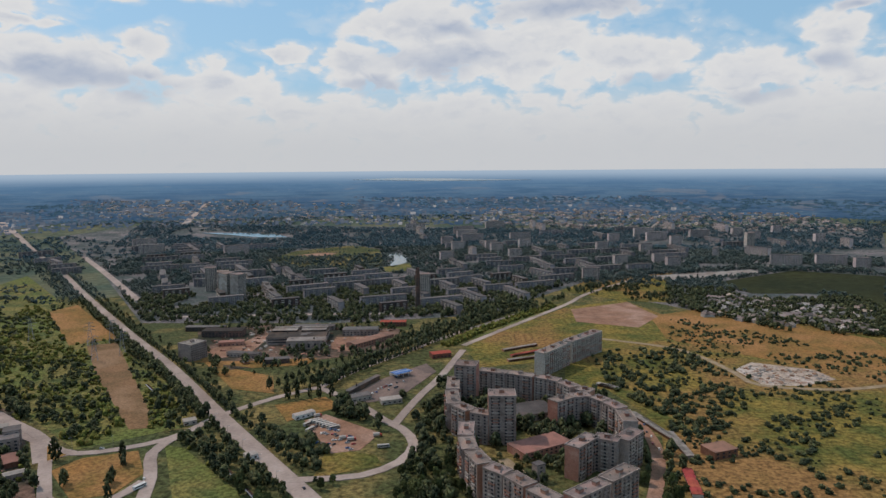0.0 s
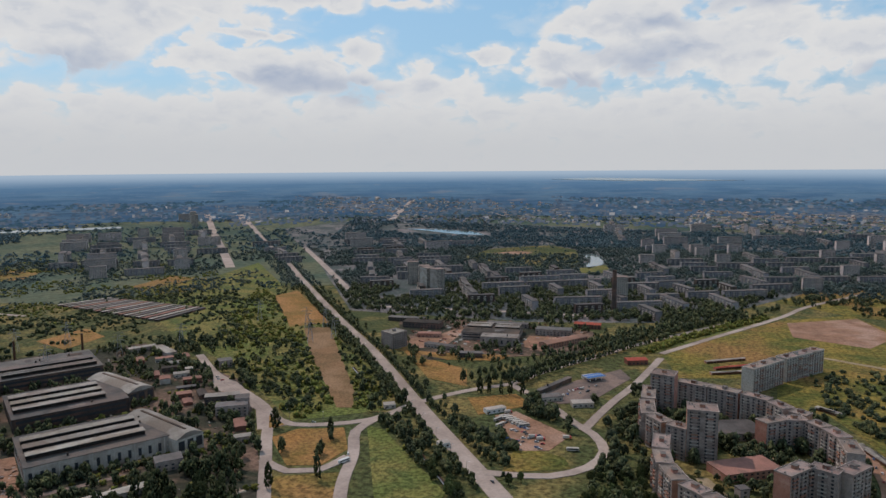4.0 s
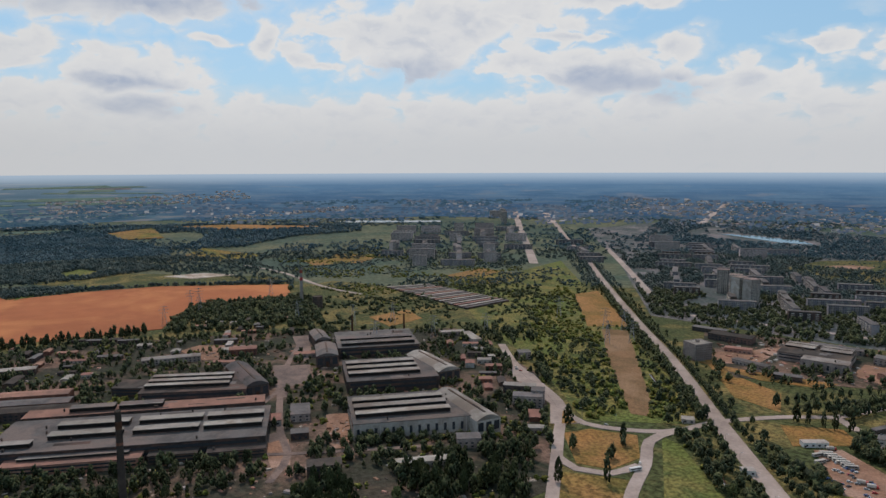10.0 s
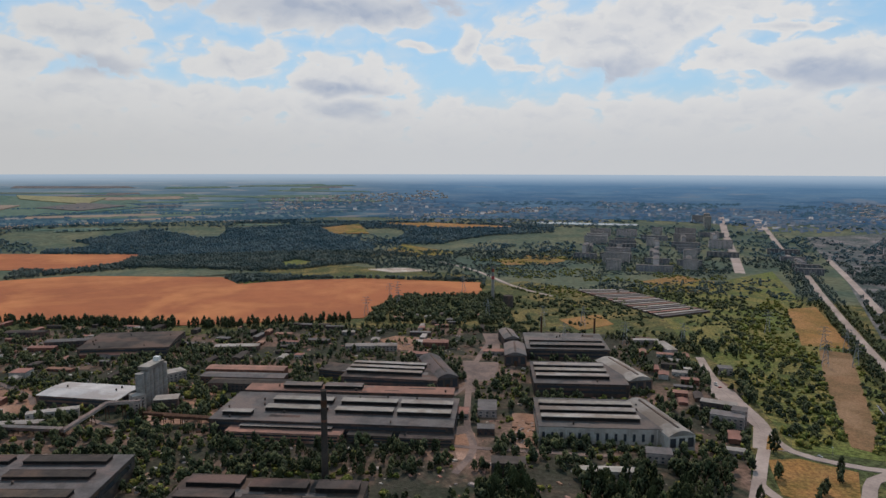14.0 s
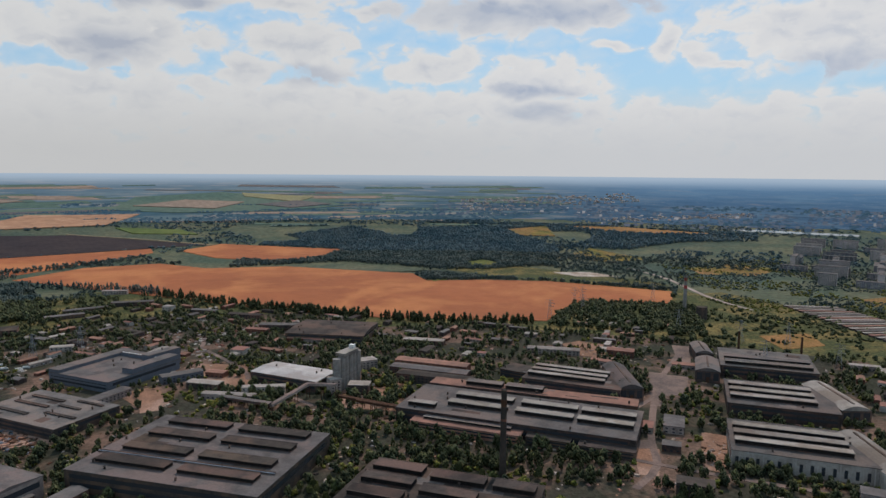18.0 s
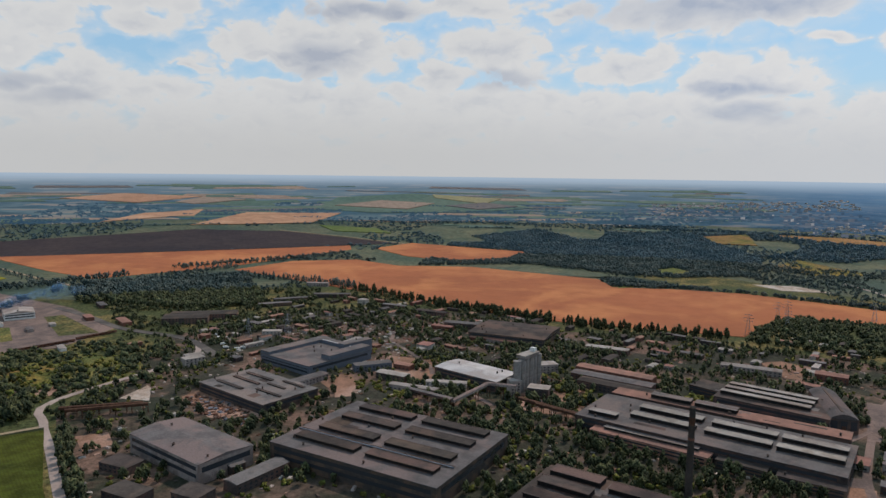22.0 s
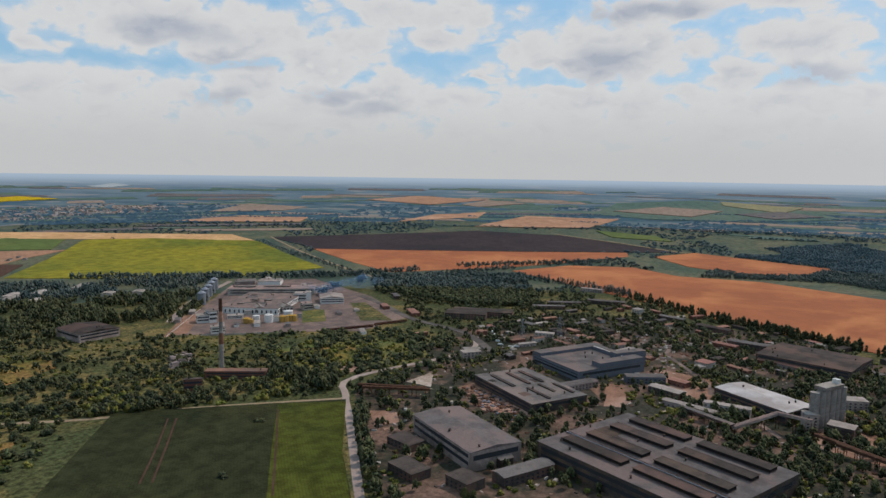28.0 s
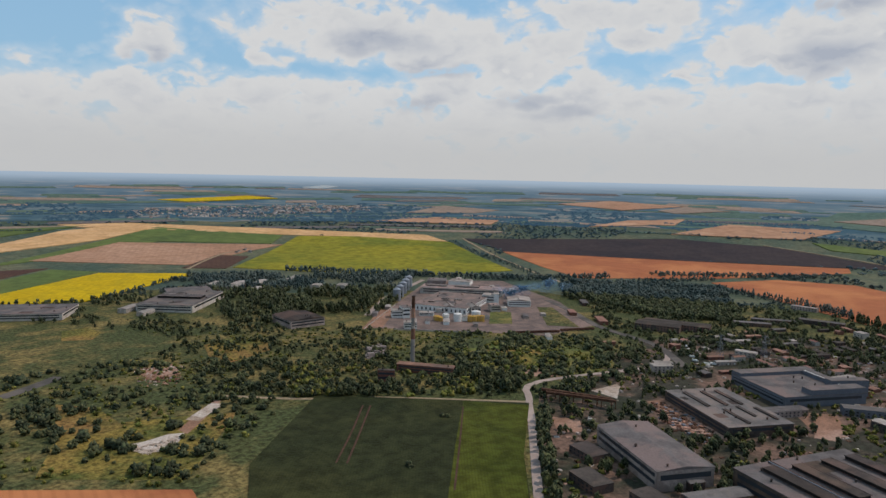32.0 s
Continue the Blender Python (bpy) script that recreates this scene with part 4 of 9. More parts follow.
road("link_road", [(-374.8, 612.9), (-326.2, 581.2), (-272.5, 599.8), (-246.7, 626.2), (-228.3, 668.9), (-184.8, 723.6), (-142.3, 758.8)], 9, M_ROAD, 0.48, "pale link road crossing the main road")
road("loop_road", [(-309.7, 500.0), (-278.6, 485.5), (-253.5, 494.2), (-241.8, 525.8)], 9, M_ROAD, 0.6, "pale curved loop of the interchange")
road("slip_road", [(-251.7, 615.6), (-257.7, 580.3), (-238.7, 531.2), (-224.5, 477.1), (-201.8, 418.9)], 10.5, M_ROAD, 0.53, "pale slip road of the interchange")
road("loop_road", [(-133.1, 525.0), (-106.1, 527.2), (-67.7, 533.5), (-38.5, 559.0), (-27.7, 596.0), (-39.9, 631.8), (-59.1, 654.9), (-91.4, 702.8), (-142.3, 758.8)], 9.5, M_ROAD, 0.58, "broad pale loop road by the parking lot")
road("street", [(-142.3, 758.8), (-108.3, 823.3), (-51, 907), (-6, 975), (103, 1113), (177, 1201)], 9, M_ROAD, 0.5, "tree-lined street with parked cars")
road("street", [(-50.1, 638.4), (-28.1, 721.5), (-3.4, 798.2), (26, 914)], 9, M_ROAD, 0.62, "pale service street by the housing ring")
road("street", [(-453, 1137), (-347, 1144), (-208, 1149), (-52, 1148)], 10, M_ROAD, 0.5, "long straight street before the town")
road("street", [(27, 937), (100, 1043), (218, 1212), (281, 1319), (413, 1479)], 9, M_ROAD, 0.55, "pale street beside a green verge")
road("footpath", [(228, 969), (306, 920), (334, 872), (348.9, 802.5), (357.8, 755.3), (434.2, 737.6), (521, 755)], 8, M_TRACK, 0.4, "sandy track across the meadow", "track")
road("service_road", [(189.2, 649.5), (188.0, 588.0), (173.0, 531.6), (144.8, 460.4)], 11.2, M_DIRT, 0.45, "dusty pink road behind the apartment blocks")
road("field_lane", [(-452.6, -631.4), (-499.1, -562.0), (-548.1, -510.5), (-582.5, -466.1), (-652.0, -365.1)], 6.4, M_TRACK, 0.4, "pale lane along the crop field", "track")
road("works_road", [(-437.5, -228.5), (-478.4, -254.0), (-602.2, -328.8), (-664.1, -366.9), (-729.0, -390.2), (-896, -305), (-989, -319)], 8, M_ROAD, 0.45, "grey works road beside the crop field")
road("field_lane", [(-2078, -1450), (-1547, -841), (-1416, -653)], 8, M_TRACK, 0.9, "straight lane between the fields", "track")
road("field_lane", [(-2624, -531), (-2477, -270), (-2311, -49)], 11.2, M_TRACK, 1.2, "pale lane on the far edge of the ploughed field", "track")
road("field_lane", [(-983, -1518), (-1110, -1628), (-1250, -1731), (-1305, -1727)], 8, M_TRACK, 1.5, "pale lane to the farmstead", "track")
for k, line in enumerate([[(-527, -493), (-466, -450), (-404, -409)], [(-531, -486), (-470, -443), (-409, -401)], [(-593, -408), (-503, -349), (-427, -300)]]):
    road("tramline", line, 1.6, M_BROWN, 1.2 + 0.02 * k, "thin bare wheel track through the row crop", "track")
road("plant_road", [(-1228, -645), (-1164, -563), (-1071, -464), (-1013, -353), (-950, -297), (-913, -273)], 12.8, M_ASPHALT, 0.6, "grey road to the processing plant")
road("plant_road", [(-876, -812), (-1045, -908), (-1263, -993)], 11.2, M_ROAD, 0.6, "pale road along the plant's fence")
road("yard_road", [(-451.2, 302.2), (-483.0, 343.7), (-549.0, 382.6), (-682.3, 483.1), (-783, 582), (-820, 618)], 7, M_PAVED, 0.4, "dusty pinkish yard road between the halls")
road("yard_road", [(-528.9, 351.9), (-525.1, 369.5)], 19.2, M_PAVED, 0.43, "dusty pinkish yard apron")
for k, lane in enumerate(([(-1037, -84), (-1070, -73), (-1073, -55), (-1044, -40), (-1000, -43), (-985, -69)], [(-1000, -43), (-942, -16), (-868.4, 13.6), (-829.3, 17.0)], [(-1097, -27), (-1060, 14), (-1017, 75), (-1023, 116), (-1060, 163)],
             [(-641.5, 449.7), (-614.4, 406.7), (-585.9, 351.5), (-552.1, 322.4)], [(-798.2, 18.5), (-762.3, 54.7), (-715.2, 79.3)], [(-499.3, 332.4), (-455.9, 379.2), (-403.5, 440.8)])):
    road("yard_road", lane, 6, M_PAVED, 0.46 + 0.02 * k, "dusty pinkish works lane")
road("country_road", [(-1556, 992), (-1376, 981), (-1144, 919), (-1013, 908)], 9.6, M_ROAD, 0.5, "narrow pale country road")
road("scrub_path", [(-295.1, -807.8), (-335.0, -821.8), (-370, -838)], 16, M_ASPHALT, 0.35, "cracked grey road stub in the scrub")
road("scrub_path", [(-386.2, -593.1), (-432.5, -616.8)], 14.4, M_PALE, 0.35, "pale sandy path", "track")


# ---- buildings ----
def frame_of(a, b):
    """Origin, turn in degrees and length of the line from a to b."""
    d = Vector(b) - Vector(a)
    return Vector(a), math.degrees(math.atan2(d.y, d.x)), d.length


def note_footprint(ob, x0, x1, y0, y1):
    m = ob.matrix_world
    FOOTPRINTS.append(np.array([(m @ Vector(p))[:2] for p in ((x0, y0, 0), (x1, y0, 0), (x1, y1, 0), (x0, y1, 0))]))


def pane_face(v, f, x0, x1, y, z0, z1, out):
    """One pane set just proud of its wall, with thin reveals at both sides and the sill."""
    n, b = len(v), y - math.copysign(0.14, out)
    v += [(x0, y, z0), (x1, y, z0), (x1, y, z1), (x0, y, z1), (x0, b, z0), (x1, b, z0)]
    q = [(n, n + 1, n + 2, n + 3), (n + 4, n + 5, n + 1, n)]
    f += q if out < 0 else [k[::-1] for k in q]


def ledge_box(v, f, x0, x1, y0, y1, z0, z1, out):
    """A balcony parapet without the side that meets the wall."""
    n = len(v)
    ya, yb = (y0, y1) if out < 0 else (y1, y0)
    v += [(x0, ya, z0), (x1, ya, z0), (x1, ya, z1), (x0, ya, z1), (x0, yb, z0), (x1, yb, z0), (x1, yb, z1), (x0, yb, z1)]
    q = [(n, n + 1, n + 2, n + 3), (n + 3, n + 2, n + 6, n + 7), (n + 4, n, n + 3, n + 7), (n + 1, n + 5, n + 6, n + 2)]
    f += q if out < 0 else [k[::-1] for k in q]


def window_wall(name, length, floors, storey, z0, parent, y, out, bay=3.2, w=1.7, h=1.5, material=None, x0=0.0):
    """A facade's windows as shallow dark panes with a pale frame round each: two joined parts."""
    gv_, gf_ = [], []
    n = max(1, int(length / bay))
    step = length / n
    for k in range(n):
        cx = x0 + (k + 0.5) * step
        for fl in range(floors):
            z = z0 + fl * storey + 0.9
            pane_face(gv_, gf_, cx - w / 2, cx + w / 2, y + out, z, z + h, out)
    ob = link_mesh(name, gv_, gf_, material or M_GLASS, parent)
    return tagged(ob, "", "", "", "stuff")


UNITS = {}


def balcony_mesh():
    """Three balconies: open, glazed, and boarded."""
    if "balcony" not in UNITS:
        made = []
        for material, glazed in ((M_WHITEWALL, False), (M_PANEL, True), (M_PINKWALL, False)):
            v, f = [], []
            box(v, f, -2.9, 2.9, -1.3, 0, 0, 0.18)
            box(v, f, -2.9, 2.9, -1.3, -1.2, 0.18, 1.1)
            box(v, f, -2.9, -2.75, -1.2, 0, 0.18, 2.9 if glazed else 1.1)
            box(v, f, 2.75, 2.9, -1.2, 0, 0.18, 2.9 if glazed else 1.1)
            me = bpy.data.meshes.new("balcony")
            me.from_pydata(v, [], f)
            me.materials.append(material)
            made.append(me)
        UNITS["balcony"] = made
    return UNITS["balcony"]


def place_unit(name, mesh, parent, x, y, z, turn):
    ob = new(name, mesh)
    ob.parent = parent
    ob.matrix_local = Matrix.Translation((x, y, z)) @ Matrix.Rotation(turn, 4, "Z")
    return ob


def facing(o, turn):
    """Above zero where the block's +y side looks towards the middle of the place."""
    return -(o.x * -math.sin(radians(turn)) + o.y * math.cos(radians(turn)))


def apartment(a, b, depth, floors, wall, label, group="", end_wall=None, balconies=True, roof=None, name="apartment_block", side=0.0, storey=2.95, near=False):
    """A slab block whose long middle line runs from a to b."""
    o, turn, length = frame_of(a, b)
    h = floors * storey + 1.0
    ob = thing(name, o.x, o.y, turn, label, "apartment building", group)
    d = depth / 2
    box_part("wall", (0, length, -d, d, -1.0, h), wall, ob)
    if end_wall:
        box_part("end_wall", (-0.15, 0.0, -d + 0.1, d - 0.1, -0.5, h - 0.05), end_wall, ob, "painted end wall")
        box_part("end_wall", (length, length + 0.15, -d + 0.1, d - 0.1, -0.5, h - 0.05), end_wall, ob, "painted end wall")
    v, f = [], []
    for x0, x1, y0, y1 in ((-0.3, length + 0.3, -d - 0.3, -d + 0.25), (-0.3, length + 0.3, d - 0.25, d + 0.3), (-0.3, 0.25, -d + 0.25, d - 0.25), (length - 0.25, length + 0.3, -d + 0.25, d - 0.25)):
        box(v, f, x0, x1, y0, y1, h, h + 0.9)
    link_mesh("parapet", v, f, wall, ob)
    box_part("roof", (0.25, length - 0.25, -d + 0.25, d - 0.25, h, h + 0.3), roof or (M_FELT if near else M_ROOF), ob)
    rnd = random.Random(int(o.x * 7 + o.y * 13))
    n_h = max(1, int(length / 16))
    for k in range(n_h):
        x = (k + 0.5) * length / n_h
        hut = box_part("stair_hut", (x - 2.2, x + 2.2, -1.6, 2.0, h + 0.3, h + 2.9), rnd.choice((wall, M_PINKWALL if near else wall, M_ROOFPINK)), ob)
        box_part("hut_roof", (x - 2.5, x + 2.5, -1.9, 2.3, h + 2.9, h + 3.15), M_ROOF, hut)
    for _ in range(max(2, int(length / 6))):
        x, y = rnd.uniform(1.2, length - 1.2), rnd.uniform(-d + 1.2, d - 1.2)
        box_part("vent", (x - 0.5, x + 0.5, y - 0.4, y + 0.4, h + 0.3, h + 1.4), M_CONCRETE, ob)
    ledge = balcony_mesh()
    for y, s in ((-d, -1), (d, 1)):
        n_b = max(1, int(length / 10))
        n_w = max(2, int(length / 5))
        for fl in range(floors):
            z = 0.4 + fl * storey
            if near and s * facing(o, turn) > 0:
                v, f = [], []
                for k in range(n_w):
                    x = (k + 0.5) * length / n_w
                    box(v, f, x - 0.9, x + 0.9, y - 0.12, y + 0.12, z + 0.9, z + 2.45)
                tagged(link_mesh("window_band", v, f, M_GLASS, ob), "", "", "", "stuff")
            for k in range(n_b):
                if balconies and (near and s * facing(o, turn) > 0):
                    place_unit("balcony", ledge[rnd.randrange(3)], ob, (k + 0.5) * length / n_b, y, z, 0 if s < 0 else math.pi)
        if not (near and s * facing(o, turn) > 0):
            window_wall("window_band", length, floors, storey, 0.4, ob, y, s * 0.12)
    v, f = [], []
    for fl in range(1, floors):
        z = fl * storey + 0.15
        box(v, f, -0.06, length + 0.06, -d - 0.05, d + 0.05, z, z + 0.14)
    link_mesh("floor_joint", v, f, M_CONCRETE, ob)
    note_footprint(ob, -2, length + 2, -d - 2, d + 2)
    return ob


def vault_mesh(name, x0, x1, y0, y1, z0, rise, material, parent, along="y", seg=10):
    """A barrel roof over a rectangle, with closed ends."""
    verts, faces = [], []
    for k in range(seg + 1):
        t = k / seg
        z = z0 + rise * math.sin(math.pi * t)
        if along == "y":
            x = x0 + (x1 - x0) * t
            verts += [(x, y0, z), (x, y1, z)]
        else:
            y = y0 + (y1 - y0) * t
            verts += [(x0, y, z), (x1, y, z)]
    for k in range(seg):
        faces.append((2 * k, 2 * k + 1, 2 * k + 3, 2 * k + 2) if along == "x" else (2 * k, 2 * k + 2, 2 * k + 3, 2 * k + 1))
    faces += [tuple(2 * k for k in range(seg + 1)), tuple(2 * k + 1 for k in range(seg + 1))[::-1]]
    return link_mesh(name, verts, faces, material, parent)


def gable_mesh(name, x0, x1, y0, y1, z0, rise, material, parent, along="x"):
    if along == "x":
        ym = (y0 + y1) / 2
        v = [(x0, y0, z0), (x1, y0, z0), (x1, y1, z0), (x0, y1, z0), (x0, ym, z0 + rise), (x1, ym, z0 + rise)]
        f = [(0, 1, 5, 4), (2, 3, 4, 5), (0, 4, 3), (1, 2, 5)]
    else:
        xm = (x0 + x1) / 2
        v = [(x0, y0, z0), (x1, y0, z0), (x1, y1, z0), (x0, y1, z0), (xm, y0, z0 + rise), (xm, y1, z0 + rise)]
        f = [(1, 2, 5, 4), (3, 0, 4, 5), (0, 1, 4), (2, 3, 5)]
    return link_mesh(name, v, f + [(3, 2, 1, 0)], material, parent)


def monitor(parent, x0, x1, y0, y1, z, h=4.0, roof=None, along="x"):
    """A raised roof lantern with dark glazing, bars and an overhanging lid."""
    ob = box_part("roof_lantern", (x0, x1, y0, y1, z, z + h), M_DARKPANE, parent, "raised roof lantern with dark matt glazing")
    box_part("lantern_roof", (x0 - 0.4, x1 + 0.4, y0 - 0.3, y1 + 0.3, z + h, z + h + 0.3), roof or M_ROOF, ob)
    for y in (y0 - 0.3, y1 + 0.3):
        box_part("lantern_eave", (x0 - 0.6, x1 + 0.6, y - 0.55, y + 0.55, z + h + 0.05, z + h + 0.45), roof or M_ROOFLIGHT, ob)
    box_part("lantern_kerb", (x0 - 0.15, x1 + 0.15, y0 - 0.15, y1 + 0.15, z, z + 0.7), M_DARKWALL, ob)
    return ob


def hall(a, b, c, h, label, wall=None, roof=None, lanterns=(), along="x", windows=True, name="factory_hall", lantern_h=4.0, lantern_roof=None, pitch=0.0):
    """A works hall: a to b is its front at ground level, c a point on its back. lanterns: (x0, x1, y0, y1) as shares of the roof."""
    wall, roof = wall or M_DARKWALL, roof or M_ROOF
    o, turn, length = frame_of(a, b)
    side = Vector((-math.sin(radians(turn)), math.cos(radians(turn))))
    depth = (Vector(c) - o).dot(side)
    if depth < 0:
        o, turn = Vector(b), turn + 180
        depth = -depth
    ob = thing(name, o.x, o.y, turn, label, "factory hall")
    box_part("wall", (0, length, 0, depth, -1.0, h), wall, ob)
    if pitch:
        gable_mesh("roof", -0.6, length + 0.6, -0.6, depth + 0.6, h, pitch, roof, ob, "x" if length > depth else "y")
    else:
        box_part("roof", (-0.5, length + 0.5, -0.5, depth + 0.5, h, h + 0.5), roof, ob)
        patch_rnd = random.Random(int(abs(o.x) * 3 + abs(o.y)))
        for _ in range(min(7, 1 + int(length * depth / 900))):
            px, py = patch_rnd.uniform(0.02, 0.8) * length, patch_rnd.uniform(0.02, 0.8) * depth
            box_part("roof_patch", (px, px + patch_rnd.uniform(0.06, 0.18) * length, py, py + patch_rnd.uniform(0.06, 0.18) * depth, h + 0.48, h + 0.53 + 0.01 * _), patch_rnd.choice((M_ROOFDARK, M_ROOF, M_ROOF)), ob, "mended patch of roofing felt")
    for x0, x1, y0, y1 in lanterns:
        monitor(ob, x0 * length, x1 * length, y0 * depth, y1 * depth, h + 0.5, lantern_h, lantern_roof, along)
    if windows and windows != "bay":
        for y0, y1 in ((-0.1, 0.0), (depth, depth + 0.1)):
            for z0, z1 in ((0.30, 0.48), (0.66, 0.84)):
                box_part("window_band", (length * 0.03, length * 0.97, y0, y1, h * z0, h * z1), M_GLASS, ob)
        for x0, x1 in ((-0.1, 0.0), (length, length + 0.1)):
            box_part("window_band", (x0, x1, depth * 0.06, depth * 0.94, h * 0.55, h * 0.8), M_GLASS, ob)
    if windows == "bay":
        n = max(2, int(length / 8))
        pane = bpy.data.meshes.new("window")
        v, f = [], []
        box(v, f, -1.3, 1.3, -0.1, 0.1, h * 0.2, h * 0.68)
        pane.from_pydata(v, [], f)
        pane.materials.append(M_GLASS)
        post = bpy.data.meshes.new("pilaster")
        v, f = [], []
        box(v, f, -0.4, 0.4, -0.35, 0.1, -0.5, h - 0.1)
        post.from_pydata(v, [], f)
        post.materials.append(wall)
        for k in range(n):
            place_unit("window", pane, ob, (k + 0.5) * length / n, 0, 0, 0)
            place_unit("pilaster", post, ob, k * length / n, 0, 0, 0)
        window_wall("window_band", length, 1, h, h * 0.3, ob, depth, 0.1, 8.0, 5.2, h * 0.5)
        v, f = [], []
        n = max(1, int(depth / 8))
        for k in range(n):
            y = (k + 0.5) * depth / n
            for x0, x1 in ((-0.1, 0), (length, length + 0.1)):
                box(v, f, x0, x1, y - 2.2, y + 2.2, h * 0.35, h * 0.8)
        tagged(link_mesh("end_window_band", v, f, M_GLASS, ob), "", "", "", "stuff")
    rnd = random.Random(int(abs(o.x) + 3 * abs(o.y)))
    for _ in range(int(length * depth / 1600) + 1):
        x, y = rnd.uniform(2, length - 2), rnd.uniform(2, depth - 2)
        top = h + 0.5 if not pitch else h - 0.3 + pitch * (1 - abs(2 * (y / depth if length > depth else x / length) - 1))
        v, f = [], []
        tube(v, f, x, y, top, top + 2.1, 0.8, 0.8, 8)
        tube(v, f, x, y, top + 2.1, top + 2.8, 1.3, 0.3, 8)
        link_mesh("roof_vent", v, f, M_ROOFDARK, ob)
    note_footprint(ob, -2, length + 2, -2, depth + 2)
    return ob


def vault_hall(a, b, c, h, rise, label, wall=None, roof=None):
    """A hall under a barrel roof that runs back from its front a to b."""
    wall, roof = wall or M_DARKWALL, roof or M_ROOF
    o, turn, length = frame_of(a, b)
    side = Vector((-math.sin(radians(turn)), math.cos(radians(turn))))
    depth = (Vector(c) - o).dot(side)
    ob = thing("vaulted_hall", o.x, o.y, turn, label, "factory hall")
    box_part("wall", (0, length, 0, depth, -1.0, h), wall, ob)
    vault_mesh("roof", -0.4, length + 0.4, -0.4, depth + 0.4, h, rise, roof, ob)
    for k in range(3):
        x = length * (k + 0.5) / 3
        box_part("window", (x - length / 9, x + length / 9, -0.12, 0, h * 0.25, h * 0.85), M_GLASS, ob)
    box_part("gate", (length / 2 - 2, length / 2 + 2, -0.2, -0.12, -0.3, h * 0.5), M_RUST, ob)
    box_part("ridge_vent", (length * 0.46, length * 0.54, depth * 0.08, depth * 0.92, h + rise * 0.9, h + rise + 0.5), M_ROOFDARK, ob)
    note_footprint(ob, -2, length + 2, -2, depth + 2)
    return ob


def shed(p, length, width, h, turn, label="low grey shed with a weathered roof", wall=None, roof=None, pitch=1.2, name="shed", category="shed", windows=True, group=""):
    """A small building round the point p."""
    wall, roof = wall or M_DARKWALL, roof or M_ROOF
    ob = thing(name, p[0], p[1], turn, label, category, group)
    x, y = length / 2, width / 2
    box_part("wall", (-x, x, -y, y, -1.0, h), wall, ob)
    if pitch:
        gable_mesh("roof", -x - 0.4, x + 0.4, -y - 0.5, y + 0.5, h, pitch, roof, ob)
    else:
        box_part("roof", (-x - 0.3, x + 0.3, -y - 0.3, y + 0.3, h, h + 0.4), roof, ob)
    if windows:
        n = max(1, int(length / 5))
        fl = max(1, int(h / 3.2))
        for s in (-1, 1):
            window_wall("window_band", length, fl, 3.2, 0.3, ob, s * y, s * 0.1, 5.0, 2.2, 1.6, x0=-x)
        box_part("door", (-x + 0.6, -x + 1.8, -y - 0.1, -y, -0.2, 2.1), M_RUST, ob)
    note_footprint(ob, -x - 1.5, x + 1.5, -y - 1.5, y + 1.5)
    return ob


# housing ring at the town's edge
RING = "apartment blocks of the housing ring"
PALE_BLOCK = "grey panel apartment block with pale balconies and a cluttered flat roof"
PINK_BLOCK = "panel apartment block with faded pink end walls among trees"
for a, b, floors, pink in (
        ((10.2, 707.5), (8.5, 666.9), 9, 1), ((7.3, 663.4), (8.9, 624.2), 9, 0), ((11.5, 624.2), (24.1, 607.4), 9, 1), ((25.6, 605.9), (41.6, 598.4), 9, 1),
        ((19.5, 578.2), (17.5, 548.0), 9, 1), ((17.4, 545.6), (20.1, 519.4), 9, 0), ((21.8, 517.2), (30.1, 493.4), 9, 1),
        ((32.4, 490.4), (45.6, 477.8), 9, 0), ((47.1, 476.0), (59.5, 458.0), 9, 1), ((60.7, 454.6), (74.6, 436.5), 9, 1),
        ((39.8, 733.1), (67.2, 722.1), 9, 0), ((68.5, 722.1), (95.5, 709.3), 9, 1), ((98.2, 707.3), (119.8, 693.3), 9, 0), ((120.9, 689.5), (131.9, 671.0), 9, 0), ((133.5, 667.4), (146.3, 658.4), 9, 1),
        ((144.1, 643.4), (153.1, 630.4), 9, 0), ((154.3, 628.8), (162.5, 608.8), 9, 1), ((162.4, 604.4), (161.7, 575.3), 9, 0),
        ((102.7, 629.9), (121.3, 643.9), 9, 1), ((122.4, 643.9), (140.8, 648.4), 9, 1),
        ((101.0, 523.3), (122.2, 547.1), 9, 1), ((124.8, 545.8), (141.9, 536.1), 9, 0), ((144.0, 537.2), (161.6, 557.3), 9, 0),
        ((138.5, 486.6), (114.3, 465.8), 9, 0), ((112.1, 463.2), (84.9, 441.1), 9, 1)):
    apartment(a, b, 13, floors, M_PANEL, PINK_BLOCK if pink else PALE_BLOCK, RING, M_PINKWALL if pink else None, near=True)
apartment((39.8, 602.8), (64.3, 602.2), 20, 15, M_PANEL, "tall pale grey point block inside the housing ring", RING, M_PINKWALL, near=True, name="point_block")
apartment((12.7, 708.8), (35.2, 704.0), 20, 14, M_PANEL, "tall point block with a pink roof edge", RING, M_PINKWALL, near=True, name="point_block")
apartment((113.8, 797.2), (152.6, 845.9), 14, 9, M_WHITEWALL, "long grey nine-storey slab on a slope", RING, near=True)
apartment((156.5, 851.4), (207, 907), 14, 9, M_WHITEWALL, "long grey nine-storey slab on a slope", RING, near=True)
shed((84.4, 667.0), 50, 34, 7, 20, "low flat-roofed school with grey roof in a courtyard", M_PANEL, M_ROOF, 0, "school", "school")
shed((83.8, 581.2), 52, 26, 7, 30, "low kindergarten with a rusty pink flat roof", M_PINKWALL, M_ROOFPINK, 0, "kindergarten", "school")
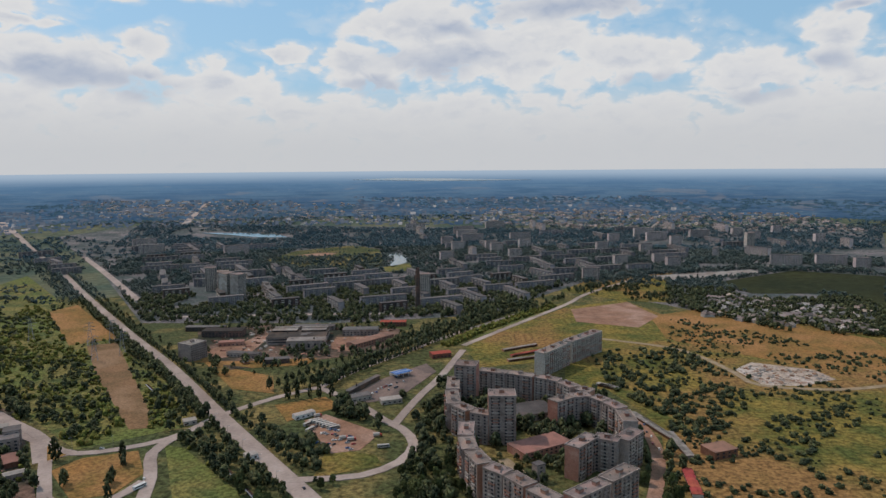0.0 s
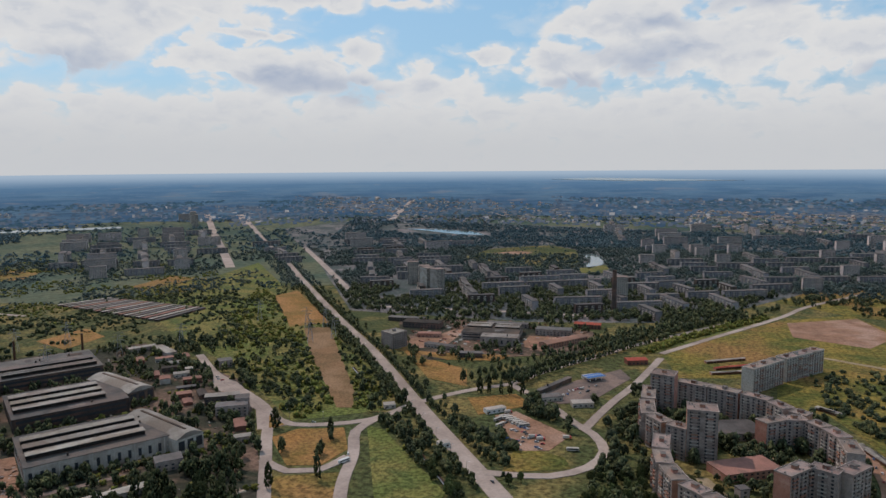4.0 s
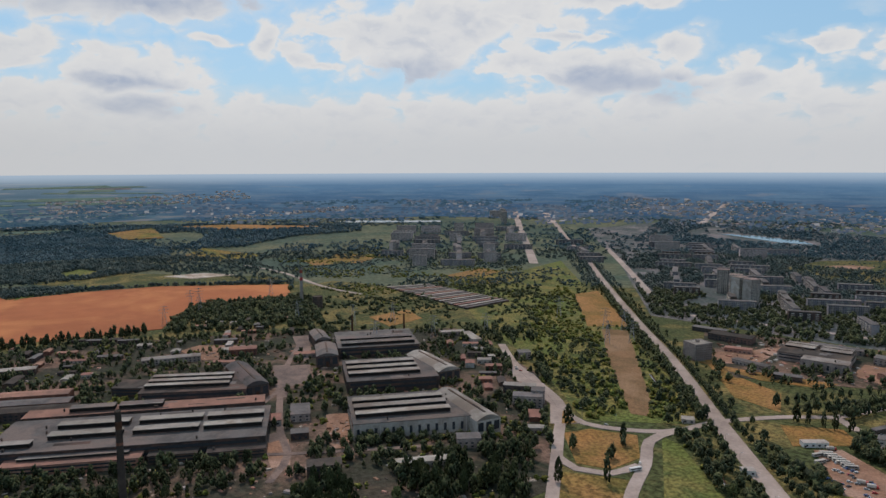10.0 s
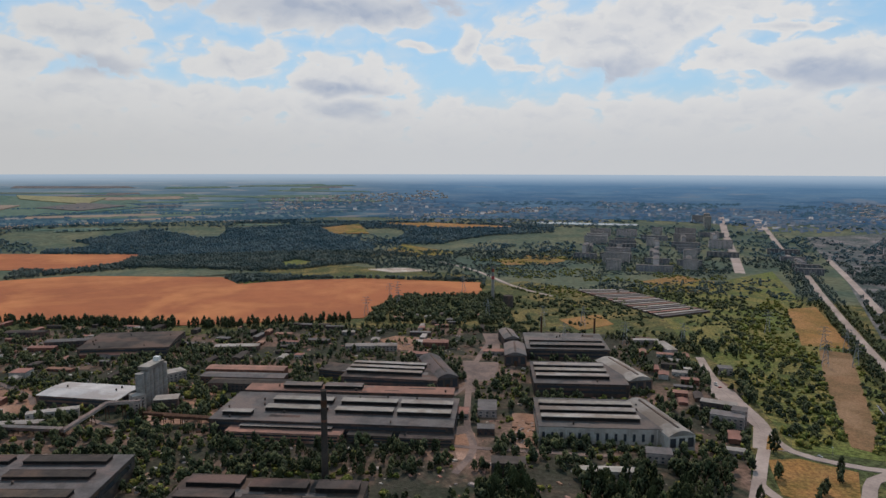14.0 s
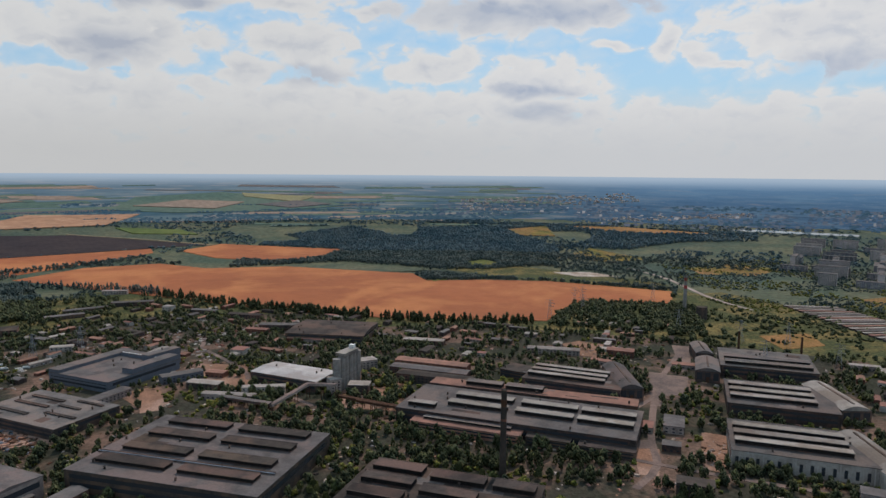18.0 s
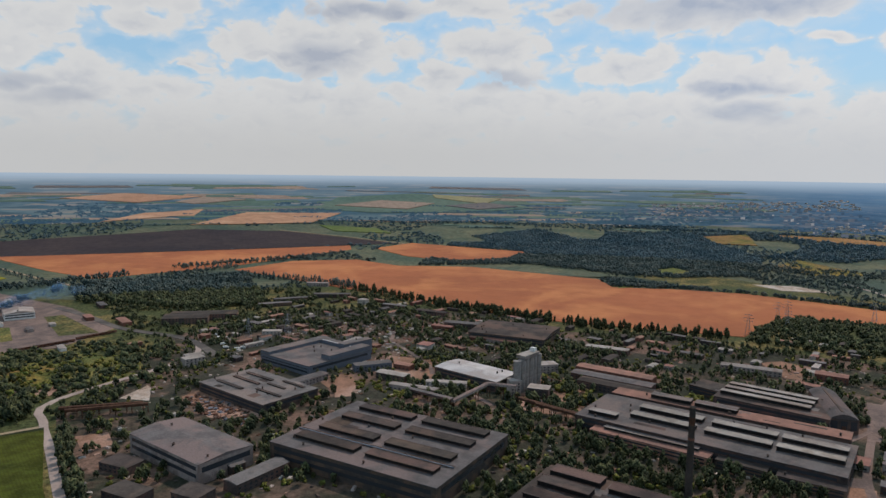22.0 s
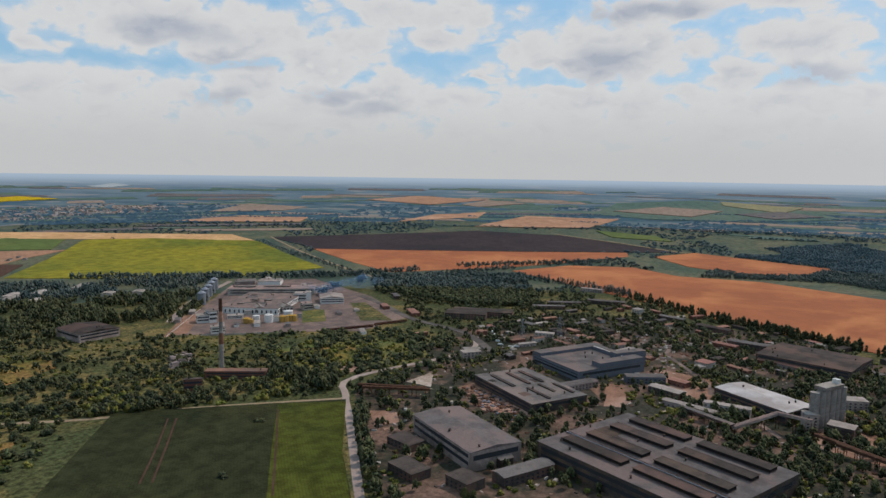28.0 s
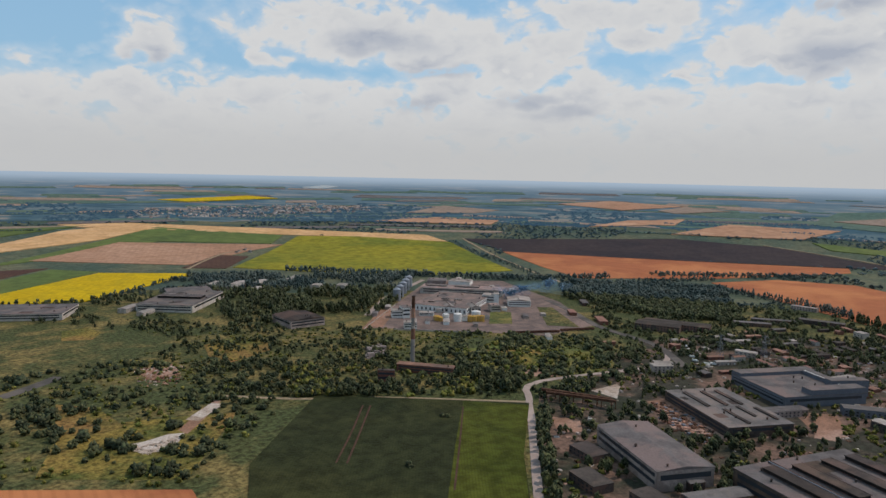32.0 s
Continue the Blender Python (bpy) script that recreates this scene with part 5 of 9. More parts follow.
shed((74.7, 523.2), 8, 7, 14, 30, "small concrete stair tower in the yard", M_PANEL, M_ROOF, 0, "stair_tower", "building")

# the works: halls with roof lanterns
T3 = ((0.03, 0.82, 0.18, 0.29), (0.03, 0.82, 0.42, 0.53), (0.03, 0.82, 0.66, 0.77))
hall((-464.4, 404.5), (-395.7, 496.6), (-520.6, 462.3), 15.2, "large grey works hall with three dark roof lanterns and tall windows", M_WHITEWALL, M_ROOF, T3, lantern_roof=M_ROOFLIGHT, windows="bay")
vault_hall((-385.1, 486.7), (-375.4, 510.6), (-459.2, 546.5), 14.4, 4.8, "barrel-roofed cross hall with a pale curved roof", M_WHITEWALL, M_ROOFLIGHT)
hall((-568.0, 486.5), (-506.3, 569.5), (-636.2, 540.9), 14.4, "grey works hall with three dark roof lanterns", M_DARKWALL, M_ROOF, T3, lantern_roof=M_ROOFLIGHT)
vault_hall((-517.9, 582.6), (-508.1, 610.0), (-588.8, 639.9), 13.6, 4.8, "barrel-roofed cross hall with a pale curved roof", None, M_ROOFLIGHT)
hall((-686.6, 573.8), (-622, 661), (-765, 619), 14.4, "long grey hall with a pale back roof and lanterns", M_DARKWALL, M_ROOF, ((0.05, 0.95, 0.08, 0.2), (0.05, 0.95, 0.34, 0.46)))
vault_hall((-748, 585), (-738, 604), (-792, 618), 12.8, 4, "small hall under a barrel roof")
vault_hall((-676.5, 529.7), (-660.1, 551.8), (-725, 567), 14.4, 4, "tall dark barrel-roofed hall with dark front")
hall((-705.1, 316.0), (-632.7, 399.5), (-764.9, 350.7), 14.4, "dark works hall with three roof lanterns", M_DARKWALL, M_ROOFDARK, T3, lantern_roof=M_ROOFLIGHT)
vault_hall((-639.5, 403.6), (-631.4, 428.2), (-717.8, 460.3), 14.4, 4.8, "barrel-roofed cross hall with a grey curved roof")
hall((-648.9, 154.6), (-506.0, 337.3), (-708.7, 207.3), 14.4, "very long grey hall with rows of dark roof lanterns", M_DARKWALL, M_ROOF,
     ((0.2, 0.46, 0.30, 0.42), (0.50, 0.74, 0.30, 0.42), (0.76, 0.98, 0.30, 0.42), (0.2, 0.46, 0.62, 0.74), (0.50, 0.74, 0.62, 0.74), (0.76, 0.98, 0.62, 0.74), (0.04, 0.16, 0.12, 0.22)), lantern_roof=M_ROOFLIGHT)
hall((-721.2, 211.0), (-587.0, 391.5), (-729.5, 237.8), 12.8, "narrow rear hall with a rusty pink roof", M_DARKWALL, M_ROOFPINK, ((0.18, 0.36, 0.3, 0.75), (0.38, 0.56, 0.3, 0.75)), windows=False)
hall((-623.6, 162.4), (-556.7, 248.0), (-646.0, 175.8), 8.8, "low annexe with a long rusty pink roof", M_PINKWALL, M_ROOFPINK, ((0.1, 0.9, 0.35, 0.6),), lantern_h=2.4)
hall((-556.7, 254.6), (-531.8, 285.9), (-574.6, 264.7), 8, "low grey annexe beside the long hall", M_DARKWALL, M_ROOFDARK)
hall((-524.9, 290.8), (-495.5, 330.3), (-542.9, 302.6), 8, "low grey annexe beside the long hall", M_DARKWALL, M_ROOFDARK)
hall((-531.0, 108.1), (-448.5, 222.0), (-464.0, 53.8), 14.4, "dark hall with a tar roof and broad lanterns", M_DARKWALL, M_ROOFDARK,
     ((0.66, 0.95, 0.05, 0.2), (0.66, 0.95, 0.32, 0.46), (0.3, 0.6, 0.1, 0.25), (0.3, 0.6, 0.4, 0.54), (0.03, 0.25, 0.1, 0.25), (0.66, 0.95, 0.6, 0.74)), lantern_roof=M_ROOFDARK)
hall((-573.6, -127.0), (-484.3, 13.9), (-683.3, -69.1), 17.6, "huge grey hall with stained roof and eight dark lanterns", M_DARKWALL, M_ROOF,
     ((0.10, 0.46, 0.84, 0.93), (0.53, 0.92, 0.84, 0.93), (0.10, 0.46, 0.62, 0.71), (0.53, 0.92, 0.62, 0.71), (0.10, 0.46, 0.36, 0.45), (0.53, 0.92, 0.36, 0.45), (0.08, 0.46, 0.14, 0.23), (0.53, 0.92, 0.14, 0.23)), lantern_h=3.0, lantern_roof=M_ROOFDARK)
hall((-593.2, -253.8), (-526.6, -173.1), (-642.9, -232.0), 17.6, "long grey hall under a plain low-pitched roof", M_PANEL, M_ROOF, pitch=2.6)
clad = hall((-882, -205), (-819.3, -133.2), (-973, -148), 12.5, "blue-grey clad hall with raised wings round a flat grey roof", M_BLUEGREY, M_ROOF)
for x0, x1, y0, y1, top in ((0, 17, 0, 105, 16.5), (79, 95, 34, 105, 18.5), (17.3, 78.7, 86, 100, 17.0)):
    wing = box_part("wing", (x0, x1, y0, y1, 12.6, top), M_BLUEGREY, clad)
    box_part("wing_roof", (x0 - 0.3, x1 + 0.3, y0 - 0.3, y1 + 0.3, top, top + 0.4), M_ROOF, wing)
for k in range(12):
    box_part("skylight", (19.5 + 4.9 * k, 22.3 + 4.9 * k, 86.6, 88.4, 17.4, 17.9), M_WHITE, clad, "white roof light")
box_part("blue_band", (-0.25, 95.3, -0.25, -0.1, 9.2, 11.0), M_BLUEGREY, clad, "dark blue-grey painted band")
hall((-893.4, -98.2), (-926, -64), (-915, -93), 20.8, "tall blue clad block at the hall's end", M_BLUEGREY, M_ROOF, windows=False)
hall((-761.9, -246.5), (-684.9, -158.3), (-826.9, -210.5), 11.0, "broad dark hall with a worn flat roof", M_DARKWALL, M_ROOF, ((0.1, 0.5, 0.2, 0.24), (0.1, 0.5, 0.5, 0.54), (0.1, 0.5, 0.75, 0.79), (0.6, 0.95, 0.35, 0.38), (0.55, 0.8, 0.62, 0.65), (0.6, 0.9, 0.85, 0.88)), lantern_h=0.9, lantern_roof=M_ROOFDARK)
hall((-823.9, 20.3), (-760.7, 89.3), (-860.7, 49.0), 12, "long storage hall under a bright pale sheet roof", M_DARKWALL, M_ZINC, pitch=2.0)
hall((-1006, 74), (-956, 179), (-1097, 97), 12.8, "long dark storage hall behind poplars", M_DARKWALL, M_ROOFDARK, pitch=2.4)
hall((-732.2, 335.2), (-760.4, 312.0), (-780.7, 335.2), 9.6, "small dark workshop beside the works yard", M_DARKWALL, M_ROOFDARK)
for p, l, w, h, wl, rf in (((-816.7, 242.2), 96, 19, 9, M_BRICK, M_ROOFPINK), ((-788.4, 230.4), 99, 19, 9, M_DARKWALL, M_ROOF), ((-760.0, 229.2), 93, 19, 9, M_DARKWALL, M_ROOFDARK)):
    shed(p, l, w, h, 53, "long parallel workshop with a shallow roof", wl, rf)
DARKSHED = "small dark works building with a flat roof"
PALESHED = "small pale works building with worn roof"
for p, l, w, h, turn, wl, rf, pt in (
        ((-554.1, 411.7), 26, 42, 9, 53, M_PANEL, M_ROOF, 0), ((-509.0, 376.8), 22, 16, 7.5, 53, M_DARKWALL, M_ROOF, 0), ((-561.0, 383.1), 22, 26, 6, 53, M_WHITEWALL, M_ROOFPINK, 0),
        ((-250.4, 651.6), 16, 13, 4.5, 30, M_WHITEWALL, M_ROOFLIGHT, 0), ((-377.9, 465.5), 29, 19, 10.5, 45, M_PANEL, M_ROOF, 0), ((-380.1, 410.7), 77, 13, 6, 53, M_WHITEWALL, M_ROOFLIGHT, 0.8),
        ((-428.1, 340.4), 38, 19, 13.5, 53, M_DARKWALL, M_ROOFDARK, 0), ((-397.7, 589.2), 42, 19, 13.5, 30, M_PANEL, M_ROOF, 0), ((-395.6, 605.4), 19, 19, 16.5, 30, M_PANEL, M_ROOF, 0),
        ((-428.5, 618.4), 48, 16, 10.5, 30, M_DARKWALL, M_ROOFLIGHT, 0), ((-504.8, 737.5), 22, 19, 10.5, 45, M_PANEL, M_ROOF, 0), ((-530.5, 686.7), 26, 13, 6, 40, M_WHITEWALL, M_ROOFLIGHT, 0.6),
        ((-620, 769), 19, 64, 7.5, 60, M_PANEL, M_ROOFLIGHT, 0), ((-659, 772), 48, 13, 7.5, 53, M_PANEL, M_ROOFLIGHT, 0.8), ((-776, 461), 42, 16, 6, 40, M_PANEL, M_ROOFPINK, 0),
        ((-821, 509), 64, 16, 6, 53, M_WHITEWALL, M_ROOFLIGHT, 0.8), ((-728, 558), 54, 19, 6, 53, M_PANEL, M_ROOFPINK, 0), ((-804, 506), 48, 22, 10.5, 53, M_BRICK, M_ROOFPINK, 1.5),
        ((-840, 423), 96, 19, 9, 60, M_PANEL, M_ROOFLIGHT, 1.2), ((-732.3, 419.1), 80, 16, 7.5, 53, M_BRICK, M_ROOFPINK, 1.0), ((-745.0, 135.4), 32, 22, 13.5, 70, M_DARKWALL, M_ROOFLIGHT, 0),
        ((-776.4, 32.6), 64, 13, 9, 80, M_WHITEWALL, M_ROOFLIGHT, 0), ((-810.9, -30.7), 54, 19, 9, 60, M_DARKWALL, M_ROOFLIGHT, 1), ((-764.0, -5.0), 80, 13, 7.5, 65, M_PANEL, M_ROOFLIGHT, 1),
        ((-850.7, -58.5), 64, 19, 10.5, 110, M_BLUEGREY, M_ROOF, 0.8), ((-854.5, -18.6), 32, 16, 7.5, 60, M_BRICK, M_ROOFPINK, 1), ((-883, -291), 32, 16, 12, 120, M_PANEL, M_ROOFLIGHT, 0),
        ((-869, -288), 35, 19, 12, 130, M_PANEL, M_ROOFLIGHT, 0), ((-559.4, -246.2), 42, 26, 8, 65, M_DARKWALL, M_ROOFDARK, 0), ((-505.2, -219.6), 44, 26, 9, 62, M_DARKWALL, M_ROOFDARK, 0),
        ((-535.7, -129.1), 72, 21, 10.5, 143, M_DARKWALL, M_ROOF, 1.5), ((-552.9, -152.0), 19, 14, 9, 143, M_DARKWALL, M_ROOF, 1.5), ((-501.8, -168.9), 34, 26, 10, 63, M_DARKWALL, M_ROOFDARK, 0),
        
        ((-1309, -242), 96, 19, 7.5, 110, M_DARKWALL, M_ROOF, 1), ((-1258, -265), 80, 19, 7.5, 110, M_DARKWALL, M_ROOF, 1), ((-1482, -219), 64, 16, 9, 80, M_PANEL, M_ROOFLIGHT, 1),
        ((-1349, -171), 96, 22, 9, 90, M_DARKWALL, M_ROOF, 1), ((-1282, -105), 22, 19, 10.5, 60, M_WHITEWALL, M_ROOFLIGHT, 0), ((-1245, -44), 64, 16, 7.5, 60, M_DARKWALL, M_ROOF, 1),
        ((-1184, 23), 80, 19, 9, 60, M_DARKWALL, M_ROOFDARK, 1), ((-986, 115), 80, 16, 7.5, 55, M_PANEL, M_ROOFPINK, 1), ((-1074, 38), 48, 16, 7.5, 60, M_BRICK, M_ROOFPINK, 1),
        ((-958, 10), 26, 26, 7.5, 60, M_WHITEWALL, M_ROOFPINK, 0), ((-1120, -380), 96, 48, 12, 100, M_DARKWALL, M_ROOFDARK, 1.5), ((-1031, -222), 38, 16, 9, 90, M_WHITEWALL, M_ROOFLIGHT, 1),
        ((-730.8, 251.2), 32, 14, 7.5, 53, M_BRICK, M_ROOF, 0), ((-840.4, 158.3), 42, 22, 13.5, 100, M_PANEL, M_ROOFLIGHT, 0), ((-684.3, 190.9), 22, 13, 6, 60, M_DARKWALL, M_ROOF, 0),
        ((-1082, 82), 112, 22, 10.5, 70, M_DARKWALL, M_ROOF, 1.2), ((-992, 111), 96, 16, 7.5, 70, M_BRICK, M_ROOFPINK, 1), ((-936, 265), 80, 19, 9, 60, M_DARKWALL, M_ROOFLIGHT, 1),
        ((-974, -99), 64, 16, 7.5, 150, M_PANEL, M_ROOFLIGHT, 1), ((-1147, -359), 144, 42, 12, 100, M_DARKWALL, M_ROOFDARK, 1), ((-786.0, -136.4), 96, 19, 9, 140, M_PANEL, M_ROOF, 1)):
    shed(p, 0.74 * l, 0.78 * w, 0.85 * h, turn, PALESHED if wl in (M_PANEL, M_WHITEWALL) else DARKSHED, wl, rf, pt, "works_building", "works building", group="works buildings")

# the processing plant
hall((-970, -788), (-1000, -686), (-1114, -830), 11, "huge processing hall under a broad dusty grey roof", M_WHITE, M_FELT, ((0.30, 0.42, 0.46, 0.52), (0.55, 0.67, 0.46, 0.52), (0.2, 0.3, 0.2, 0.24)), lantern_h=1.2, windows="bay")
hall((-1118, -885), (-1196, -732), (-1159, -906), 13, "long packing hall with a pale flat roof", M_WHITEWALL, M_FELT, ((0.05, 0.3, 0.4, 0.6), (0.4, 0.7, 0.4, 0.6)), lantern_h=1.6)
hall((-1218, -945), (-1241, -910), (-1251, -967), 9, "low grey rear store of the plant", M_PANEL, M_ROOF, windows=False)
hall((-1245, -905), (-1265, -861), (-1281, -922), 9, "low white rear store of the plant", M_WHITE, M_ROOFLIGHT, windows=False)
hall((-1120, -732), (-1128, -709), (-1146, -741), 15, "white three-storey plant block with window bands", M_WHITE, M_ROOFLIGHT)
hall((-1123, -706), (-1128, -698), (-1140, -717), 19, "white stair tower of the plant block", M_WHITE, M_ROOFLIGHT, windows=False)
hall((-1118, -671), (-1142, -635), (-1158, -698), 11, "white gabled store of the plant", M_WHITE, M_ROOFLIGHT, pitch=3.5)
hall((-888, -764), (-902, -751), (-903, -780), 13, "white four-storey plant office with window bands", M_WHITE, M_ROOFLIGHT)
hall((-898, -748), (-908, -741), (-913, -769), 19, "white taller wing of the plant office", M_WHITE, M_ROOF)
hall((-837, -694), (-851, -680), (-848, -705), 11, "white gatehouse block beside the plant fence", M_WHITE, M_ROOFLIGHT)
hall((-1050, -665), (-1063, -654), (-1066, -683), 12, "cream plant workshop with a stepped roof", M_WHITEWALL, M_FELT)
hall((-935, -742), (-949, -721), (-947, -750), 6, "low white pump room with roof ducts", M_WHITE, M_ROOFLIGHT)

vault_hall((-987, -725), (-1001, -712), (-1010, -750), 10, 4, "white barrel-roofed store of the plant", M_WHITE, M_ROOFLIGHT)
vault_hall((-1013, -684), (-1027, -673), (-1034, -711), 11, 4, "cream barrel-roofed store of the plant", M_WHITEWALL, M_ROOFLIGHT)

PLANT = "white rendered building of the processing plant"
for p, l, w, h, wl, rf in (((-885, -801), 20, 9, 6, M_PANEL, M_ROOF), ((-950, -828), 24, 10, 5, M_PANEL, M_ROOFLIGHT), ((-887, -716), 26, 9, 5, M_WHITE, M_ROOFLIGHT), ((-900, -696), 20, 8, 5, M_WHITE, M_ROOF), ((-917, -669), 24, 10, 6, M_WHITE, M_ROOFLIGHT), ((-985, -736), 18, 10, 7, M_WHITEWALL, M_ROOFLIGHT), ((-959, -661), 14, 10, 8, M_WHITE, M_ROOFLIGHT), ((-933, -621), 16, 8, 5, M_PANEL, M_ROOF), ((-999, -643), 16, 10, 7, M_WHITEWALL, M_FELT), ((-1040, -720), 16, 10, 9, M_WHITE, M_ROOFLIGHT), ((-1081, -657), 14, 9, 6, M_WHITE, M_ROOFLIGHT), ((-1053, -595), 24, 9, 4, M_PANEL, M_ROOF), ((-1088, -579), 16, 8, 4, M_WHITEWALL, M_ROOFLIGHT), ((-943, -491), 26, 8, 4, M_WHITE, M_ROOFLIGHT), ((-1135, -545), 30, 12, 6, M_BRICK, M_ROOFPINK), ((-1107, -476), 46, 14, 6, M_BRICK, M_ROOFPINK), ((-1267, -751), 26, 10, 6, M_WHITEWALL, M_ROOFLIGHT), ((-1268, -803), 26, 10, 7, M_WHITE, M_ROOFLIGHT), ((-1241, -571), 40, 12, 6, M_DARKWALL, M_ROOF), ((-1312, -924), 34, 12, 6, M_WHITE, M_ROOFLIGHT)):
    shed(p, l, w, h, 36, PLANT if wl in (M_WHITE, M_WHITEWALL, M_PANEL) else "brick storehouse beside the processing plant", wl, rf, 0.6, "plant_building", "works building", group="plant buildings")
for a, b in (((-823, -703), (-889, -602)), ((-794, -742), (-985, -839))):
    o, turn, length = frame_of(a, b)
    fence = thing("concrete_fence", o.x, o.y, turn, "pale concrete panel fence round the plant", "fence")
    for k in range(int(length / 6)):
        box_part("fence_panel", (k * 6.0 + 0.15, k * 6.0 + 5.85, -0.1, 0.1, -0.3, 2.4), M_WHITEWALL, fence)


def tank(p, r, h, material, label, cone=0.25, name="storage_tank", legs=False, group=""):
    ob = thing(name, p[0], p[1], 0, label, "tank", group)
    v, f = [], []
    tube(v, f, 0, 0, -0.5, h, r, r, 20, False)
    link_mesh("shell", v, f, material, ob)
    v, f = [], []
    tube(v, f, 0, 0, h, h + r * cone + 0.05, r * 1.03, r * 0.12, 20)
    link_mesh("lid", v, f, material, ob)
    v, f = [], []
    for z in np.linspace(h * 0.15, h * 0.98, 6):
        tube(v, f, 0, 0, z - 0.08, z + 0.08, r + 0.06, r + 0.06, 20, False)
    link_mesh("hoop", v, f, M_STEEL, ob)
    v, f = [], []
    for x in (-0.25, 0.25):
        box(v, f, x - 0.04, x + 0.04, -r - 0.35, -r - 0.25, 0, h)
    link_mesh("ladder", v, f, M_RUST, ob)
    note_footprint(ob, -r - 1, r + 1, -r - 1, r + 1)
    return ob


for k in range(5):
    q = Vector((-1022, -868)).lerp(Vector((-1165, -956)), k / 4)
    tank(q, 8.0, 22, M_STEEL, "tall blue-grey galvanised grain silo with a cone roof", 0.5, "grain_silo", group="grain silos")
for p, r, h, m_, lab in (((-938, -686), 6, 11, M_WHITE, "round white steel storage tank"), ((-945, -666), 7, 13, M_WHITE, "round white steel storage tank"), ((-926, -696), 6, 8, M_YELLOW, "round ochre-painted steel storage tank"), ((-926, -688), 4, 7, M_YELLOW, "round ochre-painted steel storage tank"), ((-957, -648), 5, 10, M_YELLOW, "round ochre-painted steel storage tank"), ((-960, -643), 5, 10, M_YELLOW, "round ochre-painted steel storage tank"), ((-968, -640), 5, 10, M_YELLOW, "round ochre-painted steel storage tank"), ((-971, -634), 5, 10, M_YELLOW, "round ochre-painted steel storage tank"), ((-989, -658), 8, 12, M_WHITE, "round white steel storage tank")):
    tank(p, r, h, m_, lab, group="plant tanks")


def stack(p, h, r0, r1, label, bands=(), material=None):
    """A tall tapering chimney with painted bands."""
    ob = thing("chimney", p[0], p[1], 0, label, "chimney")
    v, f = [], []
    tube(v, f, 0, 0, -1, h, r0, r1, 20, False)
    link_mesh("shaft", v, f, material or M_CONCRETE, ob)
    v, f = [], []
    tube(v, f, 0, 0, h - 0.8, h, r1 + 0.25, r1 + 0.25, 20, False)
    link_mesh("rim", v, f, M_DARKWALL, ob)
    v, f = [], []
    tube(v, f, 0, 0, h - 0.3, h - 0.2, r1 * 0.96, r1 * 0.96, 20)
    link_mesh("flue", v, f, M_ROOFDARK, ob)
    for z0, z1, m_ in bands:
        v, f = [], []
        q = lambda z: r0 + (r1 - r0) * (z + 1) / (h + 1) + 0.05
        tube(v, f, 0, 0, z0, z1, q(z0), q(z1), 20, False)
        link_mesh("painted_band", v, f, m_, ob)
    v, f = [], []
    for z in np.arange(2, h, 1.2):
        box(v, f, -0.3, 0.3, -r0 - 0.25, -r0 - 0.15, z, z + 0.08)
    link_mesh("rungs", v, f, M_RUST, ob)
    FOOTPRINTS.append(np.array([(p[0] - 4, p[1] - 4), (p[0] + 4, p[1] - 4), (p[0] + 4, p[1] + 4), (p[0] - 4, p[1] + 4)]))
    return ob


stack((-682.4, -551.3), 93, 3.1, 2.1, "tall grey concrete chimney with a rusty crown and faded bands", ((77, 92.2, M_RUST), (64, 77, M_PINKWALL), (50, 53, M_WHITEWALL), (36, 50, M_BRICK)), M_CONCRETE)
stack((-495.8, 207.0), 76, 2.9, 2.2, "sooty brick chimney with a pale band", ((62, 68, M_RUST), (50, 52, M_BRICK)), M_ROOFDARK)
stack((-758, 661), 35, 1.6, 1.3, "thin dark steel chimney beside a hall", (), M_RUST)
stack((-712, 723), 33, 1.6, 1.3, "thin dark steel chimney beside a hall", (), M_RUST)
stack((-45, 1191), 73, 4.6, 3.4, "old sooty brick chimney in the town", (), M_DARKWALL)
stack((-1037, 781), 66, 3.4, 2.4, "striped chimney of a far boiler house", ((56, 62, M_RED), (42, 48, M_RED)))
stack((-972, 767), 22, 9.0, 9.0, "squat dark cooling tower", (), M_DARKWALL)

# cement tower with its conveyor
a, b = Vector((-756.8, 111.8)), Vector((-782.6, 134.3))
for k in range(3):
    q = a.lerp(b, k / 2.0)
    tank(q, 4.4, 38, M_CONCRETE, "tall grey concrete cement silo", 0.1, "cement_silo", group="cement silos")
    q = q + Vector((-6.4, 6.4))
    tank(q, 4.4, 38, M_CONCRETE, "tall grey concrete cement silo", 0.1, "cement_silo", group="cement silos")
head = thing("silo_headhouse", a.lerp(b, 0.5).x - 3.2, a.lerp(b, 0.5).y + 3.2, math.degrees(math.atan2(b.y - a.y, b.x - a.x)), "pale headhouse on top of the cement silos", "works building")
head.location.z = 39.2
box_part("wall", (-15, 15, -6, 6, 0, 3.4), M_ROOFLIGHT, head)
box_part("roof", (-15.5, 15.5, -6.5, 6.5, 3.4, 3.8), M_ROOFLIGHT, head)
box_part("lift_shaft", (9, 14, -3, 3, 3.8, 8), M_WHITE, head)
shed((-750.5, 107.8), 13, 13, 18, 100, "grey batching tower beside the silos", M_PANEL, M_ROOFLIGHT, 0, "batching_tower", "works building")


